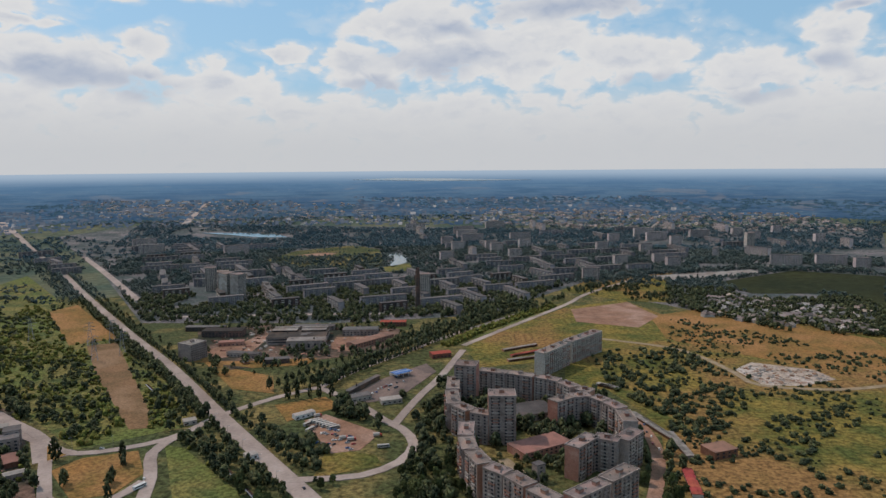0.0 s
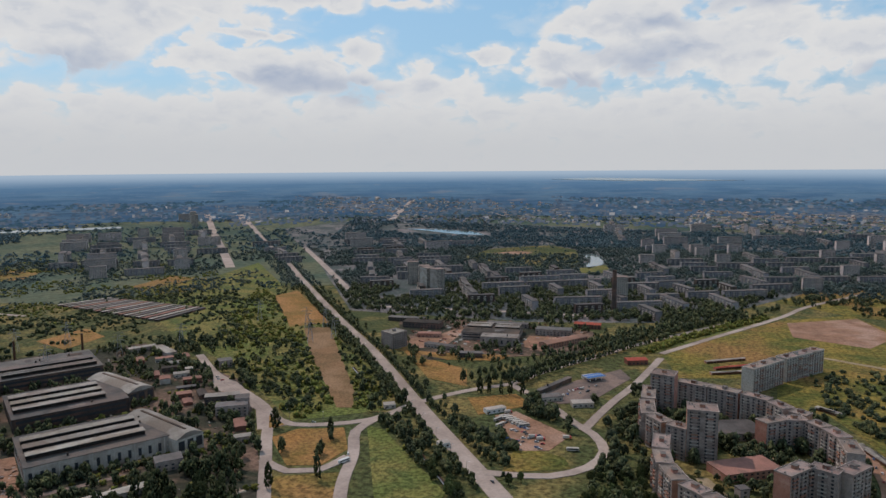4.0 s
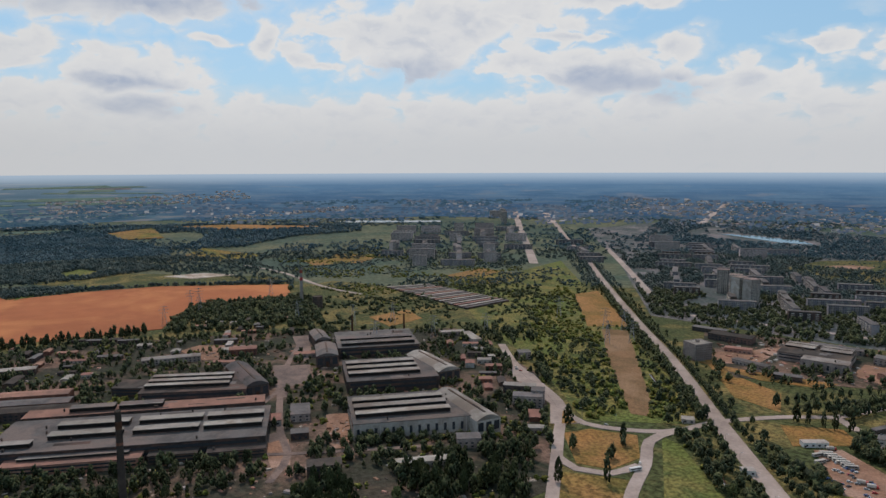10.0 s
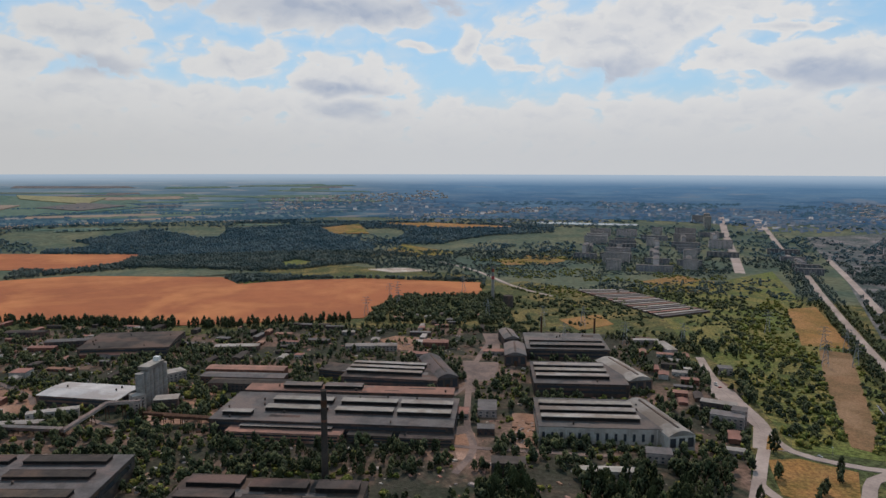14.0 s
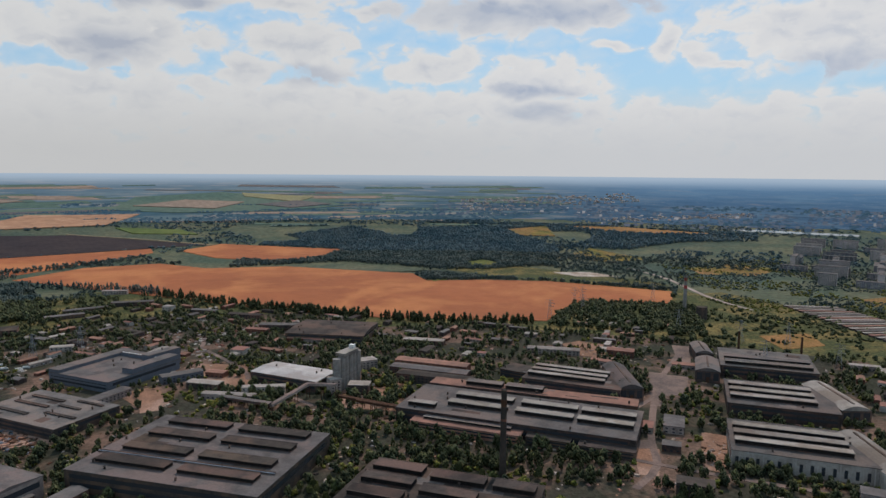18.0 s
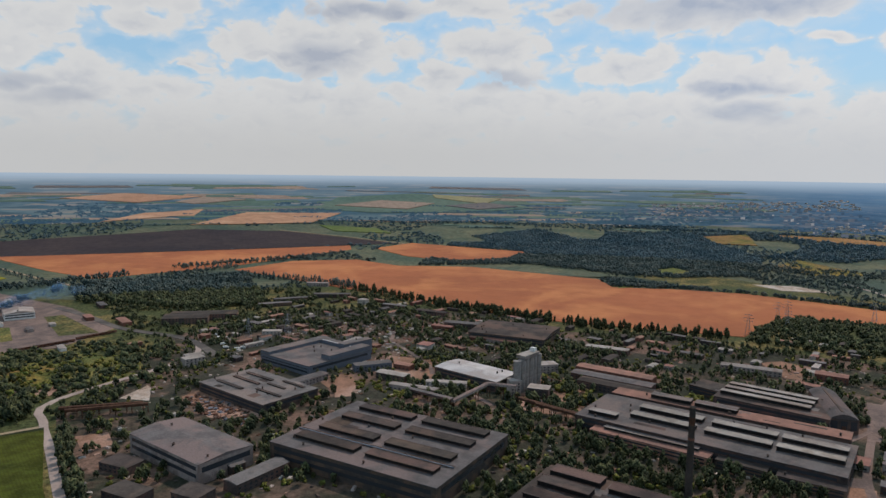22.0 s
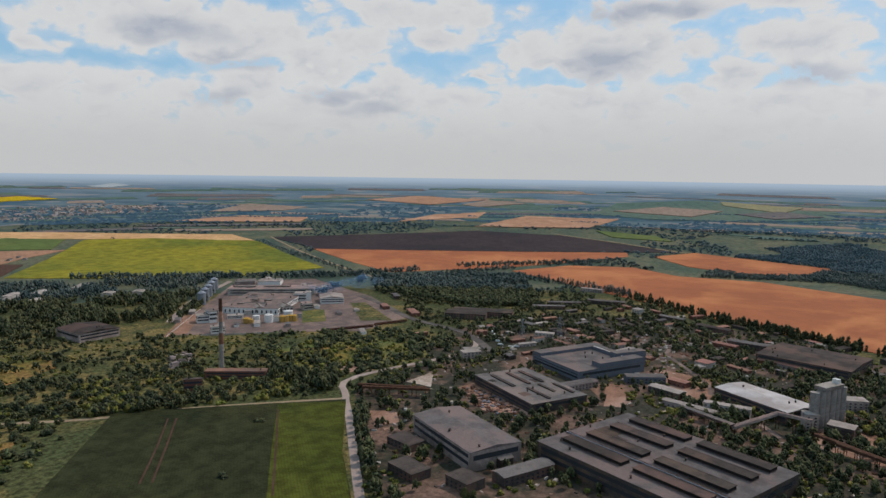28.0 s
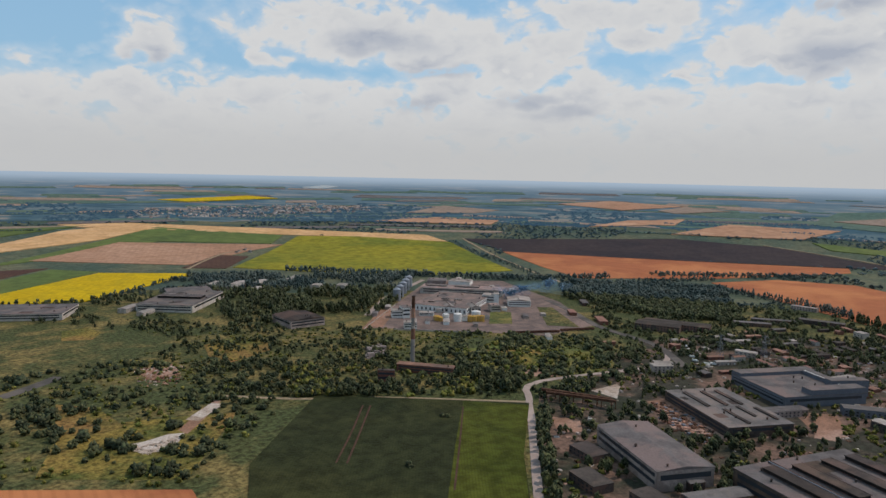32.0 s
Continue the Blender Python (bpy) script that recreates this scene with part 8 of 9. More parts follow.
def wood(name, sel, clumps, material, label, category="trees"):
    """All the trees chosen, joined into one mesh of crowns and stems."""
    rows = trees[sel]
    if not len(rows):
        return
    vs, fs, n = [], [], 0
    variants = {k: [crown(KINDS[k][1], clumps, 300 + 10 * k + j) for j in range(5)] for k in range(4)}
    pick = TREE_RND.integers(0, 5, len(rows))
    turn = TREE_RND.uniform(0, 6.28, len(rows))
    for k in range(4):
        for j in range(5):
            q = rows[(rows[:, 4] == k) & (pick == j)]
            a = turn[(rows[:, 4] == k) & (pick == j)]
            if not len(q):
                continue
            v, f = variants[k][j]
            if k < 2 and clumps > 8:
                stem = np.array([(0.02, 0, -0.05), (-0.02, 0.015, -0.05), (-0.02, -0.015, -0.05), (0, 0, 0.6)])
                f = np.concatenate([f, np.array([(0, 1, 3), (1, 2, 3), (2, 0, 3)]) + len(v)])
                v = np.concatenate([v, stem])
            c, s = np.cos(a)[:, None], np.sin(a)[:, None]
            x = (c * v[:, 0] - s * v[:, 1]) * q[:, 3:4] + q[:, 0:1]
            y = (s * v[:, 0] + c * v[:, 1]) * q[:, 3:4] + q[:, 1:2]
            r = np.hypot(q[:, 0], q[:, 1])
            base = 211 * np.clip((r - 2100) / 2850, 0, 1.02) ** 1.5
            z = v[:, 2] * q[:, 2:3] + base[:, None]
            vs.append(np.stack([x, y, z], -1).reshape(-1, 3))
            fs.append((f[None] + (np.arange(len(q)) * len(v))[:, None, None]).reshape(-1, 3) + n)
            n += len(q) * len(v)
    tagged(mesh_arrays(name, np.concatenate(vs), np.concatenate(fs), material), label, category, "", "stuff")


light = trees[:, 4] == 3
slim = trees[:, 4] == 1
# Massed poplars take the leaf colour with shade painted in.
wood("poplar_groves", rest & slim & (dist < 1450), 22, M_POPLAR_SHADE, "dense rows and groves of slim poplars, shade in their colour", "trees")
wood("near_woods", rest & (dist < 850) & ~light & ~slim, 26, M_LEAF, "dense dusty green trees and bushes among the works and houses")
wood("light_scrub", rest & light, 10, M_LEAF_LIGHT, "light green scrub bushes", "bushes")
wood("middle_woods", rest & (dist >= 850) & (dist < 1450) & ~light & ~slim, 9, M_LEAF, "green trees between the works, fields and streets")
wood("outer_woods", rest & (dist >= 1450) & (dist < 2100) & ~light, 6, M_LEAF_MID, "haze-tinted dark green trees of the town and shelter belts")
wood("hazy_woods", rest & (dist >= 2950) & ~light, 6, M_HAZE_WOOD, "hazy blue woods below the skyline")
wood("far_woods", rest & (dist >= 2100) & (dist < 2950) & ~light, 5, M_LEAF_FAR, "far dark woods, blue from painted haze")



# ---- vehicles ----
def lathe_wheel(parent, x, y, r, w):
    v, f = [], []
    for s in (-w / 2, w / 2):
        for k in range(10):
            a = 2 * math.pi * k / 10
            v.append((x + r * math.cos(a), y + s, r + r * math.sin(a)))
    for k in range(10):
        j = (k + 1) % 10
        f.append((k, j, 10 + j, 10 + k))
    f += [tuple(range(9, -1, -1)), tuple(range(10, 20))]
    return link_mesh("wheel", v, f, M_TYRE, parent)


def prism(profile, y0, y1):
    """A side outline drawn out across the width."""
    n = len(profile)
    v = [(x, y0, z) for x, z in profile] + [(x, y1, z) for x, z in profile]
    f = [(k, (k + 1) % n, n + (k + 1) % n, n + k) for k in range(n)]
    return v, [q[::-1] for q in f] + [tuple(range(n)), tuple(range(2 * n - 1, n - 1, -1))]


M_TYRE = mat("tyre_rubber", (0.02, 0.02, 0.02), (0.03, 0.03, 0.03), 3.0)


def car_paint(name, c):
    m = mat(name, c, tuple(0.85 * q for q in c), 0.8, rough=0.35)
    return m


PAINTS = [car_paint("white_car_paint", (0.62, 0.62, 0.60)), car_paint("silver_car_paint", (0.35, 0.36, 0.37)), car_paint("dark_car_paint", (0.05, 0.055, 0.065)), car_paint("red_car_paint", (0.40, 0.05, 0.04)), car_paint("blue_car_paint", (0.06, 0.12, 0.28))]
PAINT_WORDS = ("white", "silver", "dark", "red", "blue")


def make_car(i):
    ob = thing("car", 0, 0, 0, PAINT_WORDS[i] + " hatchback car standing on the ground", "car", "parked cars")
    v, f = prism([(-2.15, 0.35), (-2.2, 0.8), (-1.9, 0.95), (1.1, 0.95), (2.05, 0.8), (2.2, 0.55), (2.15, 0.35)], -0.86, 0.86)
    link_mesh("body", v, f, PAINTS[i], ob)
    v, f = prism([(-1.85, 0.95), (-1.45, 1.42), (0.15, 1.45), (1.0, 0.95)], -0.78, 0.78)
    link_mesh("cabin_glass", v, f, M_GLASS, ob)
    box_part("car_roof", (-1.45, 0.15, -0.74, 0.74, 1.43, 1.5), PAINTS[i], ob)
    for x in (-1.3, 1.3):
        for y in (-0.8, 0.8):
            lathe_wheel(ob, x, y, 0.32, 0.2)
    return ob


def make_bus(label, paint, length=11.0):
    ob = thing("bus", 0, 0, 0, label, "bus", "buses and lorries")
    h = length / 2
    v, f = prism([(-h, 0.4), (-h, 2.6), (-h + 0.3, 3.0), (h - 0.4, 3.0), (h, 2.5), (h, 0.4)], -1.25, 1.25)
    link_mesh("body", v, f, paint, ob)
    for s in (-1, 1):
        box_part("window", (-h + 0.6, h - 0.6, min(s * 1.25, s * 1.29), max(s * 1.25, s * 1.29), 1.4, 2.4), M_GLASS, ob)
    box_part("windscreen", (h - 0.02, h + 0.03, -1.1, 1.1, 1.3, 2.45), M_GLASS, ob)
    for x in (-h * 0.6, h * 0.6):
        for y in (-1.15, 1.15):
            lathe_wheel(ob, x, y, 0.5, 0.3)
    return ob


def make_lorry(label, paint, load):
    ob = thing("lorry", 0, 0, 0, label, "lorry", "buses and lorries")
    v, f = prism([(2.2, 0.6), (2.2, 2.6), (3.6, 2.6), (4.0, 1.7), (4.0, 0.6)], -1.15, 1.15)
    link_mesh("cab", v, f, paint, ob)
    box_part("windscreen", (3.3, 3.9, -1.0, 1.0, 1.75, 2.4), M_GLASS, ob)
    box_part("cargo_box", (-4.2, 2.0, -1.25, 1.25, 1.0, 3.2), load, ob)
    box_part("chassis", (-4.2, 3.8, -0.5, 0.5, 0.55, 0.98), M_RUST, ob)
    for x in (-3.2, -2.1, 3.1):
        for y in (-1.05, 1.05):
            lathe_wheel(ob, x, y, 0.5, 0.3)
    return ob


class Fleet:
    """Places vehicles: the first of each kind is the original, the others are copies."""
    def __init__(self):
        self.made = {}

    def put(self, key, build, p, turn, z=0.0):
        m = pose(p[0], p[1], zat(*p) + z, 0, 0, turn)
        if key in self.made:
            return copy_thing(self.made[key], m)
        ob = build()
        ob.matrix_world = m
        self.made[key] = ob
        return ob


fleet = Fleet()
car_rnd = random.Random(8)


def park(a, b, count, turn, z, spread=1.5):
    a, b = Vector(a), Vector(b)
    for k in range(count):
        if car_rnd.random() < 0.2:
            continue
        q = a.lerp(b, (k + 0.5) / count) + Vector((car_rnd.uniform(-spread, spread), car_rnd.uniform(-spread, spread)))
        i = car_rnd.choice((0, 0, 1, 1, 2, 2, 3, 4))
        fleet.put(i, lambda: make_car(i), q, turn + car_rnd.uniform(-8, 8), z)


park((-77.5, 749.8), (-45.5, 779.9), 9, 110, 0.36)
park((-89.4, 729.2), (-60.3, 749.7), 7, 110, 0.36)
park((-102.6, 607.0), (-76.3, 594.5), 7, 20, 0.34)
park((-104.5, 589.9), (-79.7, 585.4), 6, 20, 0.34)
park((-124, 640), (-96, 628), 9, 60, 0.34, 2)
park((-118, 622), (-84, 612), 10, 60, 0.34, 2)
park((-116, 603), (-92, 590), 7, 60, 0.34, 2)
park((-70, 770), (-50, 752), 9, 30, 0.36, 2)
park((-100, 735), (-84, 722), 5, 30, 0.36, 1)
park((-92.2, 850.2), (-26, 932), 8, 15, 0.5, 3)
park((194.3, 653.8), (186.7, 575.6), 8, 80, 0.45, 2)
park((-489.2, 694.9), (-471.8, 681.6), 3, 60, 0.55)
park((-1075, -105), (-1130, -58), 5, 60, 0.2)
fleet.put(0, lambda: make_car(0), (-242.8, 529.3), 110, 0.6)
fleet.put(2, lambda: make_car(2), (-437.1, 530.8), 60, 0.6)
fleet.put(1, lambda: make_car(1), (-306.5, 589.9), 5, 0.5)
fleet.put(2, lambda: make_car(2), (-110.0, 510.5), 130, 0.55)
fleet.put("bus", lambda: make_bus("white city bus on the slip road", PAINTS[0]), (-239.6, 514.0), 60, 0.55)
for k, (p, turn) in enumerate((((-128.2, 652.8), 30), ((-120.4, 646.7), 30), ((-112.8, 640.4), 30), ((-105.5, 634.5), 30), ((-54.6, 589.0), 10), ((-144.5, 669.0), 20), ((-124.5, 650.0), 30), ((-116.6, 643.6), 30), ((-109.0, 637.4), 30), ((-133, 644), 60), ((-128, 630), 60))):
    fleet.put("parked_bus", lambda: make_bus("old pale coach parked on the dusty lot", M_WHITEWALL), p, turn, 0.34)
for p, turn in (((-92.9, 608.5), 15), ((-85.1, 605.3), 15), ((-62.2, 615.1), 10), ((-127.1, 666.4), 30)):
    fleet.put("lorry", lambda: make_lorry("red lorry with a pale cargo box", PAINTS[3], M_WHITEWALL), p, turn, 0.34)
for k in range(5):
    q = Vector((-1027, -305)).lerp(Vector((-953, -270)), k / 4)
    fleet.put("tanker", lambda: make_lorry("white tank lorry in a curved queue", PAINTS[0], PAINTS[0]), q, 200 - 25 * k, 0.2)
for k in range(5):
    q = Vector((-945, -252)).lerp(Vector((-970, -226)), k / 4)
    fleet.put("tanker", lambda: make_lorry("white tank lorry in a curved queue", PAINTS[0], PAINTS[0]), q, 100, 0.2)


# ---- goods wagons, pylons, poles ----
def make_wagon(label, paint):
    ob = thing("goods_wagon", 0, 0, 0, label, "railway wagon", "goods wagons")
    box_part("body", (-6.5, 6.5, -1.5, 1.5, 1.3, 4.0), paint, ob)
    v, f = prism([(-1.6, 4.0), (0, 4.5), (1.6, 4.0)], -6.5, 6.5)
    link_mesh("roof", [(y, x, z) for x, y, z in v], [q[::-1] for q in f], M_RUST, ob)
    box_part("underframe", (-6.7, 6.7, -1.2, 1.2, 0.9, 1.28), M_RUST, ob)
    box_part("sliding_door", (-1.5, 1.5, -1.58, -1.5, 1.4, 3.8), M_RUST, ob)
    for x in (-4.8, -3.2, 3.2, 4.8):
        for y in (-0.8, 0.8):
            lathe_wheel(ob, x, y, 0.47, 0.15)
    return ob


def wagons(a, b, count, key, label, paint):
    a, b = Vector(a), Vector(b)
    turn = math.degrees(math.atan2(b.y - a.y, b.x - a.x))
    for k in range(count):
        fleet.put(key, lambda: make_wagon(label, paint), a.lerp(b, (k + 0.5) / count), turn, 0.3)


wagons((-926, -546), (-984, -495), 8, "wagon", "rust-brown covered goods wagon on a siding", M_BRICK)
wagons((-995, -495), (-1041, -461), 6, "wagon", "rust-brown covered goods wagon on a siding", M_BRICK)
wagons((-801.4, 158.0), (-769.9, 184.3), 5, "pale_wagon", "pale goods wagon beside the silos", M_WHITEWALL)


def make_pylon():
    ob = thing("power_pylon", 0, 0, 0, "grey steel lattice power pylon", "pylon", "power pylons")
    H_ = 34.0
    v, f = [], []

    def bar(p, q, t):
        p, q = Vector(p), Vector(q)
        d = (q - p).normalized()
        s = d.orthogonal().normalized() * t
        u = d.cross(s).normalized() * t
        n = len(v)
        v.extend([tuple(p + s), tuple(p + u), tuple(p - s - u), tuple(q + s), tuple(q + u), tuple(q - s - u)])
        f.extend([(n, n + 1, n + 4, n + 3), (n + 1, n + 2, n + 5, n + 4), (n + 2, n, n + 3, n + 5)])
    w = lambda z: 3.4 * (1 - z / H_) + 0.5
    for sx in (-1, 1):
        for sy in (-1, 1):
            bar((sx * w(-1), sy * w(-1), -1), (sx * w(H_), sy * w(H_), H_), 0.22)
    zs = [0, 6, 11.5, 16, 20, 23.5, 27, 30.5, 34]
    for z0, z1 in zip(zs, zs[1:]):
        for s in (-1, 1):
            bar((-w(z0), s * w(z0), z0), (w(z1), s * w(z1), z1), 0.12)
            bar((s * w(z0), -w(z0), z0), (s * w(z1), w(z1), z1), 0.12)
    link_mesh("lattice_tower", v, f, M_STEEL, ob)
    for z, l in ((22, 6.5), (27, 8.0), (32, 5.5)):
        v.clear()
        f.clear()
        for s in (-1, 1):
            bar((0, -0.4, z), (s * l, 0, z + 0.4), 0.16)
            bar((0, 0.4, z + 1.6), (s * l, 0, z + 0.5), 0.14)
            bar((s * l, 0, z + 0.4), (s * l, 0, z - 1.6), 0.09)
        link_mesh("cross_arm", list(v), list(f), M_STEEL, ob)
    return ob


for p, turn in (((-1145, 617), 60), ((-1073, 595), 60), ((-1154, 638), 60), ((-1043, 516), 60), ((-1141, 785), 40), ((-501, 953), 30), ((-476, 965), 30), ((-456, 875), 20), ((-431, 900), 20),
                ((-601, 980), 20), ((-620, 805), 30), ((-822, 719), 30), ((-786, 772), 30), ((-915, 679), 40), ((-1030, -199), 70), ((-996, -249), 70), ((-709, 661), 40), ((-669, 741), 40)):
    fleet.put("pylon", make_pylon, p, turn)


def make_pole():
    ob = thing("lamp_post", 0, 0, 0, "slim grey street lamp post", "lamp post", "street lamp posts")
    v, f = [], []
    tube(v, f, 0, 0, -0.6, 11, 0.16, 0.10, 8)
    link_mesh("post", v, f, M_CONCRETE, ob)
    box_part("arm", (0, 2.4, -0.07, 0.07, 10.9, 11.05), M_STEEL, ob)
    box_part("lamp_head", (2.0, 3.0, -0.18, 0.18, 10.75, 10.9), M_WHITE, ob)
    return ob


for line, gap, off in ((MAIN[:4], 38, 10.5), ([(-142.3, 758.8), (-108.3, 823.3), (-51, 907), (-6, 975)], 40, 9), ([(-369.2, 609.5), (-326.2, 581.2), (-272.5, 599.8)], 40, 8)):
    pts = glide(line, 4.0)
    run = 0.0
    for a, b in zip(pts, pts[1:]):
        run += (b - a).length
        if run > gap:
            run = 0.0
            d = (b - a).normalized()
            q = a + Vector((-d.y, d.x)) * off
            fleet.put("lamp", make_pole, q, math.degrees(math.atan2(d.y, d.x)) - 90)


# ---- small sheds, stalls and scrap ----
def kiosk_row(a, b, count, w, d, h, wall, roof, label, group, category="shed", name="market_stall"):
    a, b = Vector(a), Vector(b)
    turn = math.degrees(math.atan2(b.y - a.y, b.x - a.x))
    for k in range(count):
        q = a.lerp(b, (k + 0.5) / count)
        key = (name, label)
        m = pose(q.x, q.y, zat(*q), 0, 0, turn)
        if key in fleet.made:
            copy_thing(fleet.made[key], m)
        else:
            ob = thing(name, q.x, q.y, turn, label, category, group)
            box_part("wall", (-w / 2, w / 2, -d / 2, d / 2, -0.6, h), wall, ob)
            v, f = [], []
            gable_mesh("roof", -w / 2 - 0.2, w / 2 + 0.2, -d / 2 - 0.3, d / 2 + 0.3, h, 0.5, roof, ob)
            box_part("shutter", (-w * 0.35, w * 0.35, -d / 2 - 0.06, -d / 2, 0.1, h * 0.75), M_RUST, ob)
            fleet.made[key] = ob


kiosk_row((80, 906), (128, 934), 12, 6, 5, 3, M_PINKWALL, M_ROOFLIGHT, "small market stall with a pale roof", "market stalls", "stall")
kiosk_row((88.4, 878.6), (133, 905), 12, 6, 5, 3, M_PINKWALL, M_RED, "small market stall with a red roof", "market stalls", "stall")
kiosk_row((82.7, 857.8), (117.2, 872.6), 10, 6, 5, 3, M_PINKWALL, M_ROOFLIGHT, "small market stall with a pale roof", "market stalls", "stall")
kiosk_row((188.9, 664.7), (210.1, 593.8), 22, 5.5, 7, 3, M_PANEL, M_ROOFLIGHT, "lock-up garage with a pale metal roof", "lock-up garages", "garage", "garage")
kiosk_row((208.9, 613.5), (209.7, 561.2), 14, 5.5, 7, 3, M_PANEL, M_ROOFLIGHT, "lock-up garage with a pale metal roof", "lock-up garages", "garage", "garage")
kiosk_row((197.6, 536.5), (190.2, 491.3), 8, 6, 8, 3, M_WHITEWALL, M_RED, "lock-up garage with a red roof", "lock-up garages", "garage", "garage")
shed((236.9, 569.0), 24, 18, 7, 20, "lone brick pump house with a flat roof", M_BRICK, M_ROOFPINK, 0, "pump_house", "building")
kiosk_row((175.9, 757.7), (191.6, 743.3), 5, 8, 6, 3.5, M_WHITEWALL, M_ROOFLIGHT, "white flat-roofed kiosk by the blocks", "white kiosks", "kiosk", "kiosk")


def rubble(name, poly, count, s0, s1, materials, label, category, seed, tall=0.5):
    """Broken lumps and scrap strewn over a patch, by material."""
    rnd = np.random.default_rng(seed)
    poly = np.array(poly)
    lo, hi = poly.min(0), poly.max(0)
    p = lo + (hi - lo) * rnd.random((count * 3, 2))
    p = p[inside(poly, p)]
    p = p[clear_of_all(p)][:count] if name == "works_clutter" else p[:count]
    ob = thing(name, *poly.mean(0), 0, label, category, "", "stuff")
    base = poly.mean(0)
    for i, m_ in enumerate(materials):
        v, f = [], []
        for x, y in p[i::len(materials)] - base:
            s = rnd.uniform(s0, s1)
            n = len(v)
            a = rnd.uniform(0, 3)
            c_, s_ = math.cos(a), math.sin(a)
            w, l, h = s * rnd.uniform(0.5, 1.0), s * rnd.uniform(0.8, 1.8), s * tall * rnd.uniform(0.5, 1.5)
            box(v, f, -w, w, -l, l, -0.5, h)
            for k in range(n, n + 8):
                vx, vy, vz = v[k]
                top = 0.7 if k >= n + 4 else 1.0
                v[k] = (x + top * (c_ * vx - s_ * vy), y + top * (s_ * vx + c_ * vy), vz)
        tagged(link_mesh("lump", v, f, m_, ob), "", "", "", "stuff")


rubble("rubble_heaps", [(357.2, 814.0), (388, 837), (445, 805), (451.4, 773.6), (405.2, 754.2), (362.9, 759.4)], 260, 0.8, 2.6, (M_PALE, M_CONCRETE, M_DIRT), "heaps of pale broken concrete rubble", "rubble", 3)
rubble("scrap_heaps", [(-737.1, -255.1), (-751.0, -244.2), (-716.2, -193.6), (-671.5, -155.8), (-654.9, -173.3), (-693.5, -226.5)], 420, 0.8, 2.6, (M_RUST, M_BRICK, M_RUST, M_BLUEGREY, M_DARKWALL, M_YARD, M_PINKWALL), "scrap yard heaps of rusty and painted metal", "scrap", 4)
rubble("yard_clutter", [(-519.6, 420.1), (-508.8, 434.7), (-459.8, 397.2), (-471.7, 381.5)], 70, 0.8, 2.2, (M_RUST, M_DIRT, M_PANEL), "clutter of rusty parts between the halls", "scrap", 5)
rubble("yard_clutter", [(-1004, -153), (-1184, 38), (-1021, 50), (-886.2, -74.9)], 160, 1.0, 3.2, (M_RUST, M_WHITEWALL, M_PANEL, M_BRICK), "stacked goods and scrap in the works yards", "scrap", 6)
rubble("yard_clutter", [(-1112, -247), (-1202, -71), (-1176, 61), (-1016, 52), (-1014, -190)], 200, 1.0, 3.4, (M_RUST, M_WHITEWALL, M_PANEL, M_BRICK, M_DARKWALL), "stacked goods and sheds in the outer yards", "scrap", 7)
rubble("spoil_heaps", [(-711, -659), (-739, -653), (-695, -609), (-667, -618)], 60, 1.5, 5.0, (M_YARD, M_PANEL), "grey spoil heaps in the scrub", "rubble", 8, 0.9)
rubble("ruin_rubble", [(-441, -802), (-494, -781), (-448.8, -704.8), (-412.0, -731.6)], 160, 0.8, 2.4, (M_BRICK, M_DIRT, M_PALE), "pinkish brick rubble of a ruin", "rubble", 9)
rubble("sand_lumps", [(-304.6, -576.5), (-333.4, -565.9), (-358.0, -568.5), (-337.9, -550.5), (-314.2, -547.3)], 60, 0.8, 2.4, (M_PALE,), "lumps of pale sand", "rubble", 10)
rubble("depot_clutter", [(-368, 1033), (-188, 1087), (-68, 1040), (-153, 888), (-260.7, 842.2)], 220, 1.0, 3.4, (M_RUST, M_WHITEWALL, M_PANEL, M_PINKWALL), "vehicles and stacked goods in the depot yard", "scrap", 11)

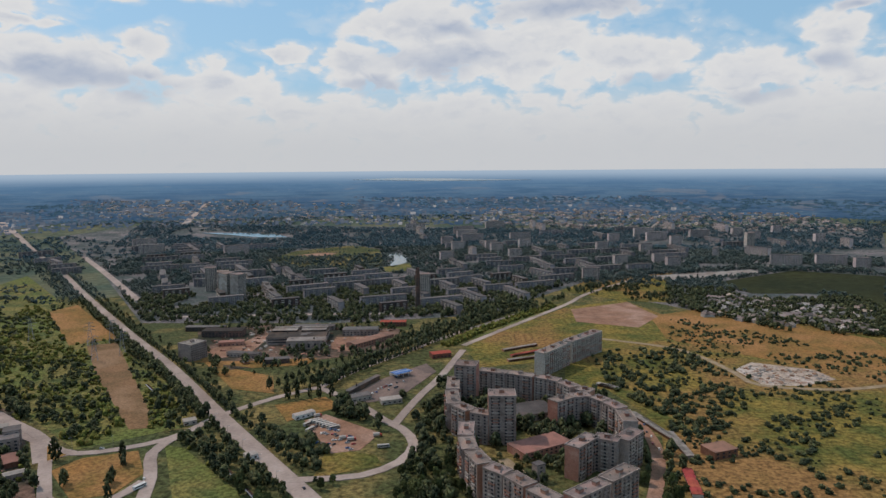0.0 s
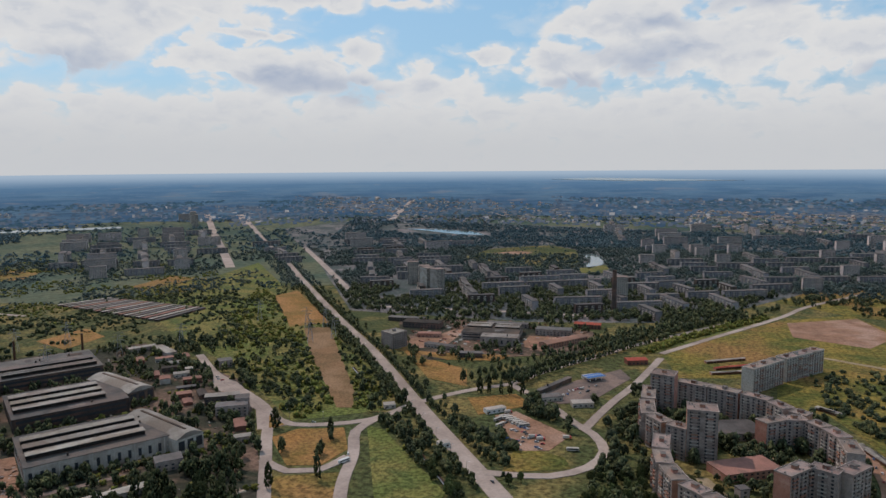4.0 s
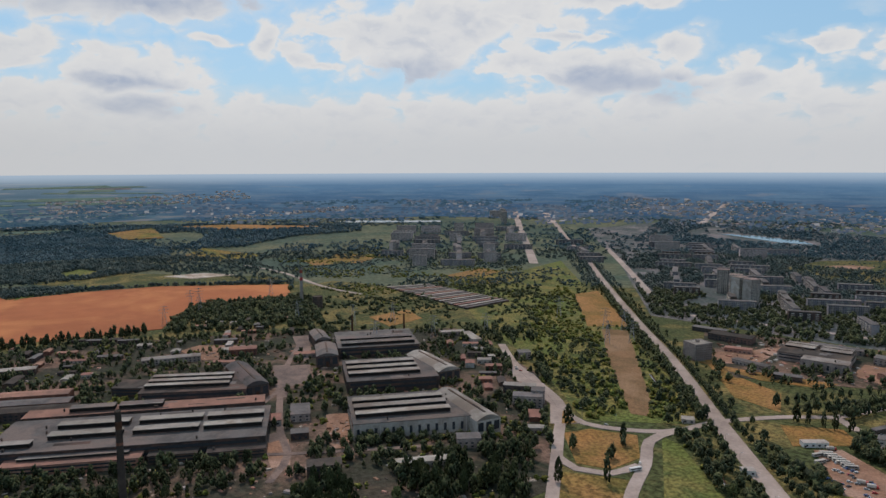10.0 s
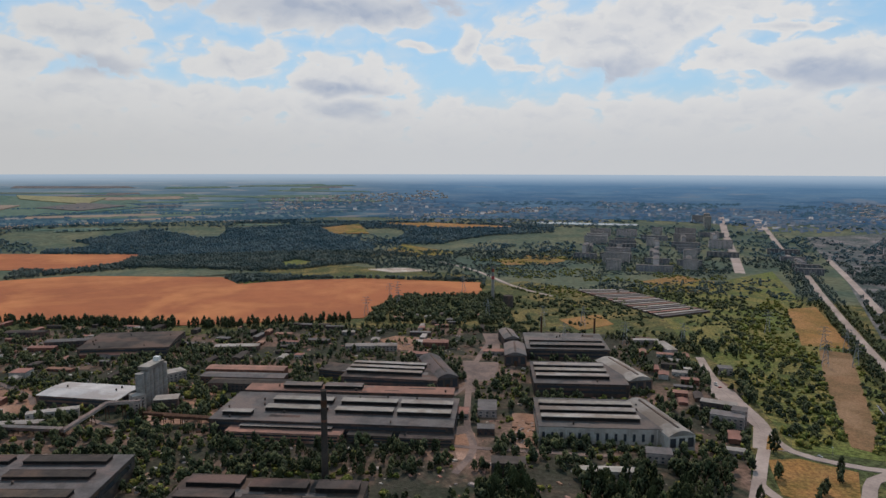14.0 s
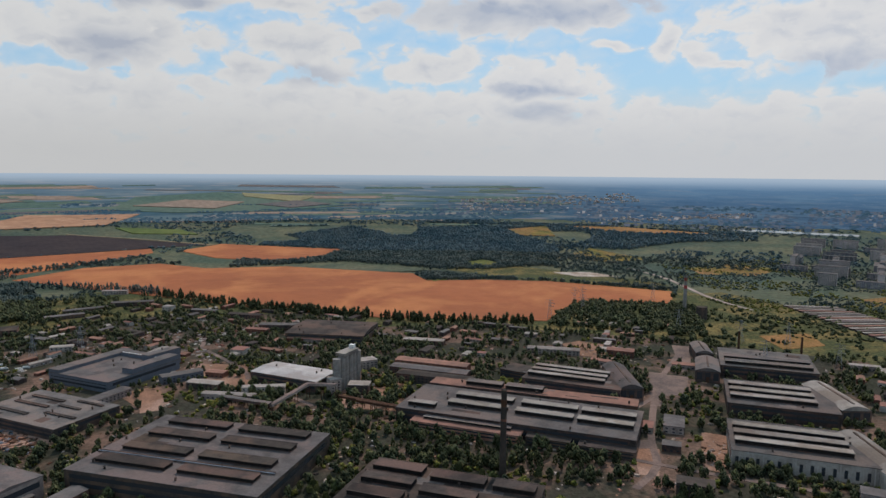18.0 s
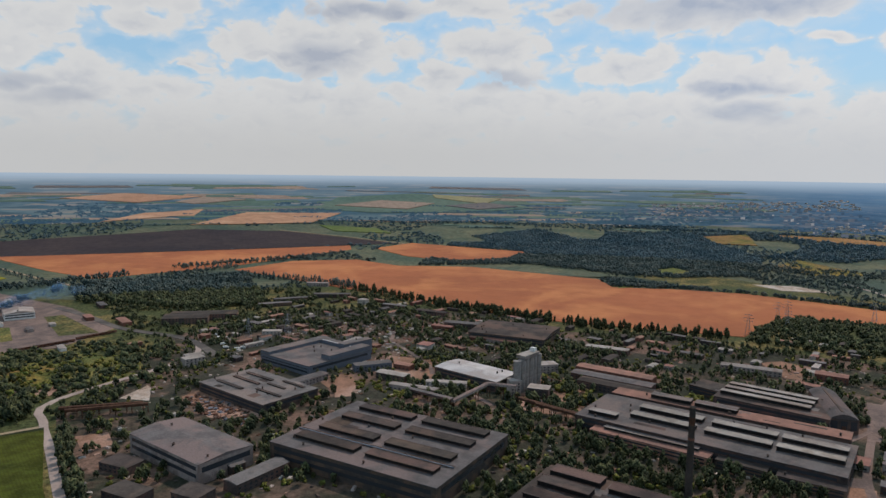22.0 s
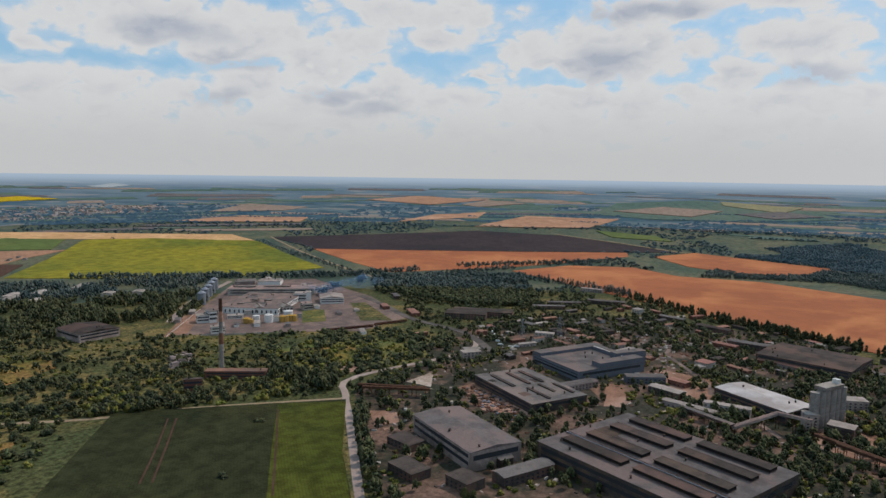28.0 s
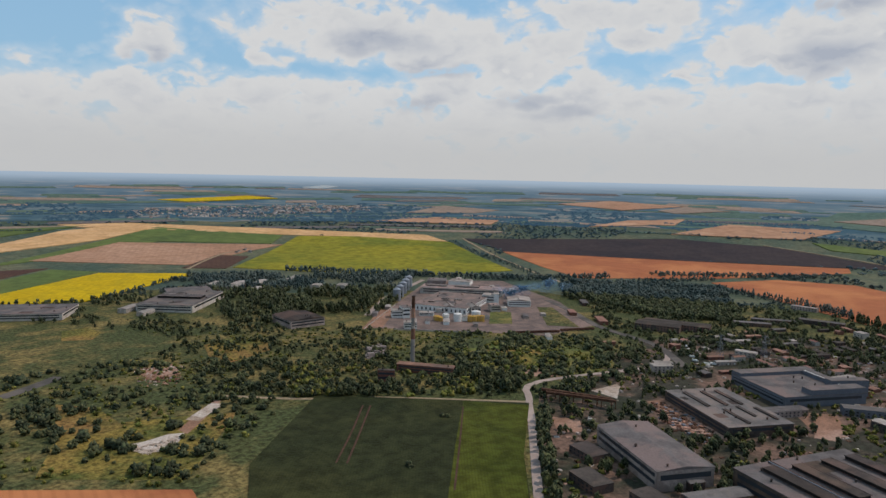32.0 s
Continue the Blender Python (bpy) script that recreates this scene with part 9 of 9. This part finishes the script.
# thin blue smoke drifting from a yard fire
M_SMOKE = bpy.data.materials.new("thin_smoke")
M_SMOKE.use_nodes = True
smoke_bsdf = M_SMOKE.node_tree.nodes["Principled BSDF"]
smoke_bsdf.inputs["Base Color"].default_value = (0.22, 0.42, 0.66, 1)
smoke_bsdf.inputs["Alpha"].default_value = 0.055
smoke_bsdf.inputs["Roughness"].default_value = 1.0
plume = thing("smoke_plume", *(-1209, -648), 0, "thin bluish smoke drifting from a yard", "smoke")
a_, b_ = Vector((-1187, -728)), Vector((-1326, -662))
puff_rnd = np.random.default_rng(12)
for k in range(34):
    t = puff_rnd.random()
    q = a_.lerp(b_, t) - plume.location.to_2d()
    bm = bmesh.new()
    bmesh.ops.create_icosphere(bm, subdivisions=3, radius=puff_rnd.uniform(4, 11))
    shift = Vector((q.x + puff_rnd.normal() * 16, q.y + puff_rnd.normal() * 16, 10 + 14 * t + puff_rnd.normal() * 4))
    for v in bm.verts:
        v.co *= 1 + 0.9 * noise.noise(v.co * 0.2 + Vector((k * 3.1, 0, 0)))
        v.co = Vector((v.co.x * 1.6, v.co.y * 1.2, v.co.z * 0.7)) + shift
    me = bpy.data.meshes.new("puff")
    bm.to_mesh(me)
    bm.free()
    me.shade_smooth()
    me.materials.append(M_SMOKE)
    o = new("puff", me)
    o.parent = plume

rubble("works_clutter", [(-1091, 1), (-990, 338), (-829, 614), (-661, 781), (-445.8, 674.6), (-292.4, 448.4), (-324.7, 297.3), (-574.5, -38.6)], 700, 0.7, 2.6, (M_PALE, M_DIRT, M_PANEL, M_RUST, M_PINKWALL, M_DARKWALL), "crates, pallets and debris strewn over the works yards", "debris", 21)
rubble("works_clutter", [(-986, -360), (-1116, -208), (-1107, 164), (-910, 220), (-535.3, 124.5), (-482.5, -132.6), (-493.1, -252.9), (-690.2, -350.1)], 700, 0.7, 2.8, (M_PALE, M_DIRT, M_PANEL, M_RUST, M_WHITEWALL, M_DARKWALL), "crates, vehicles and debris strewn over the outer works yards", "debris", 22)
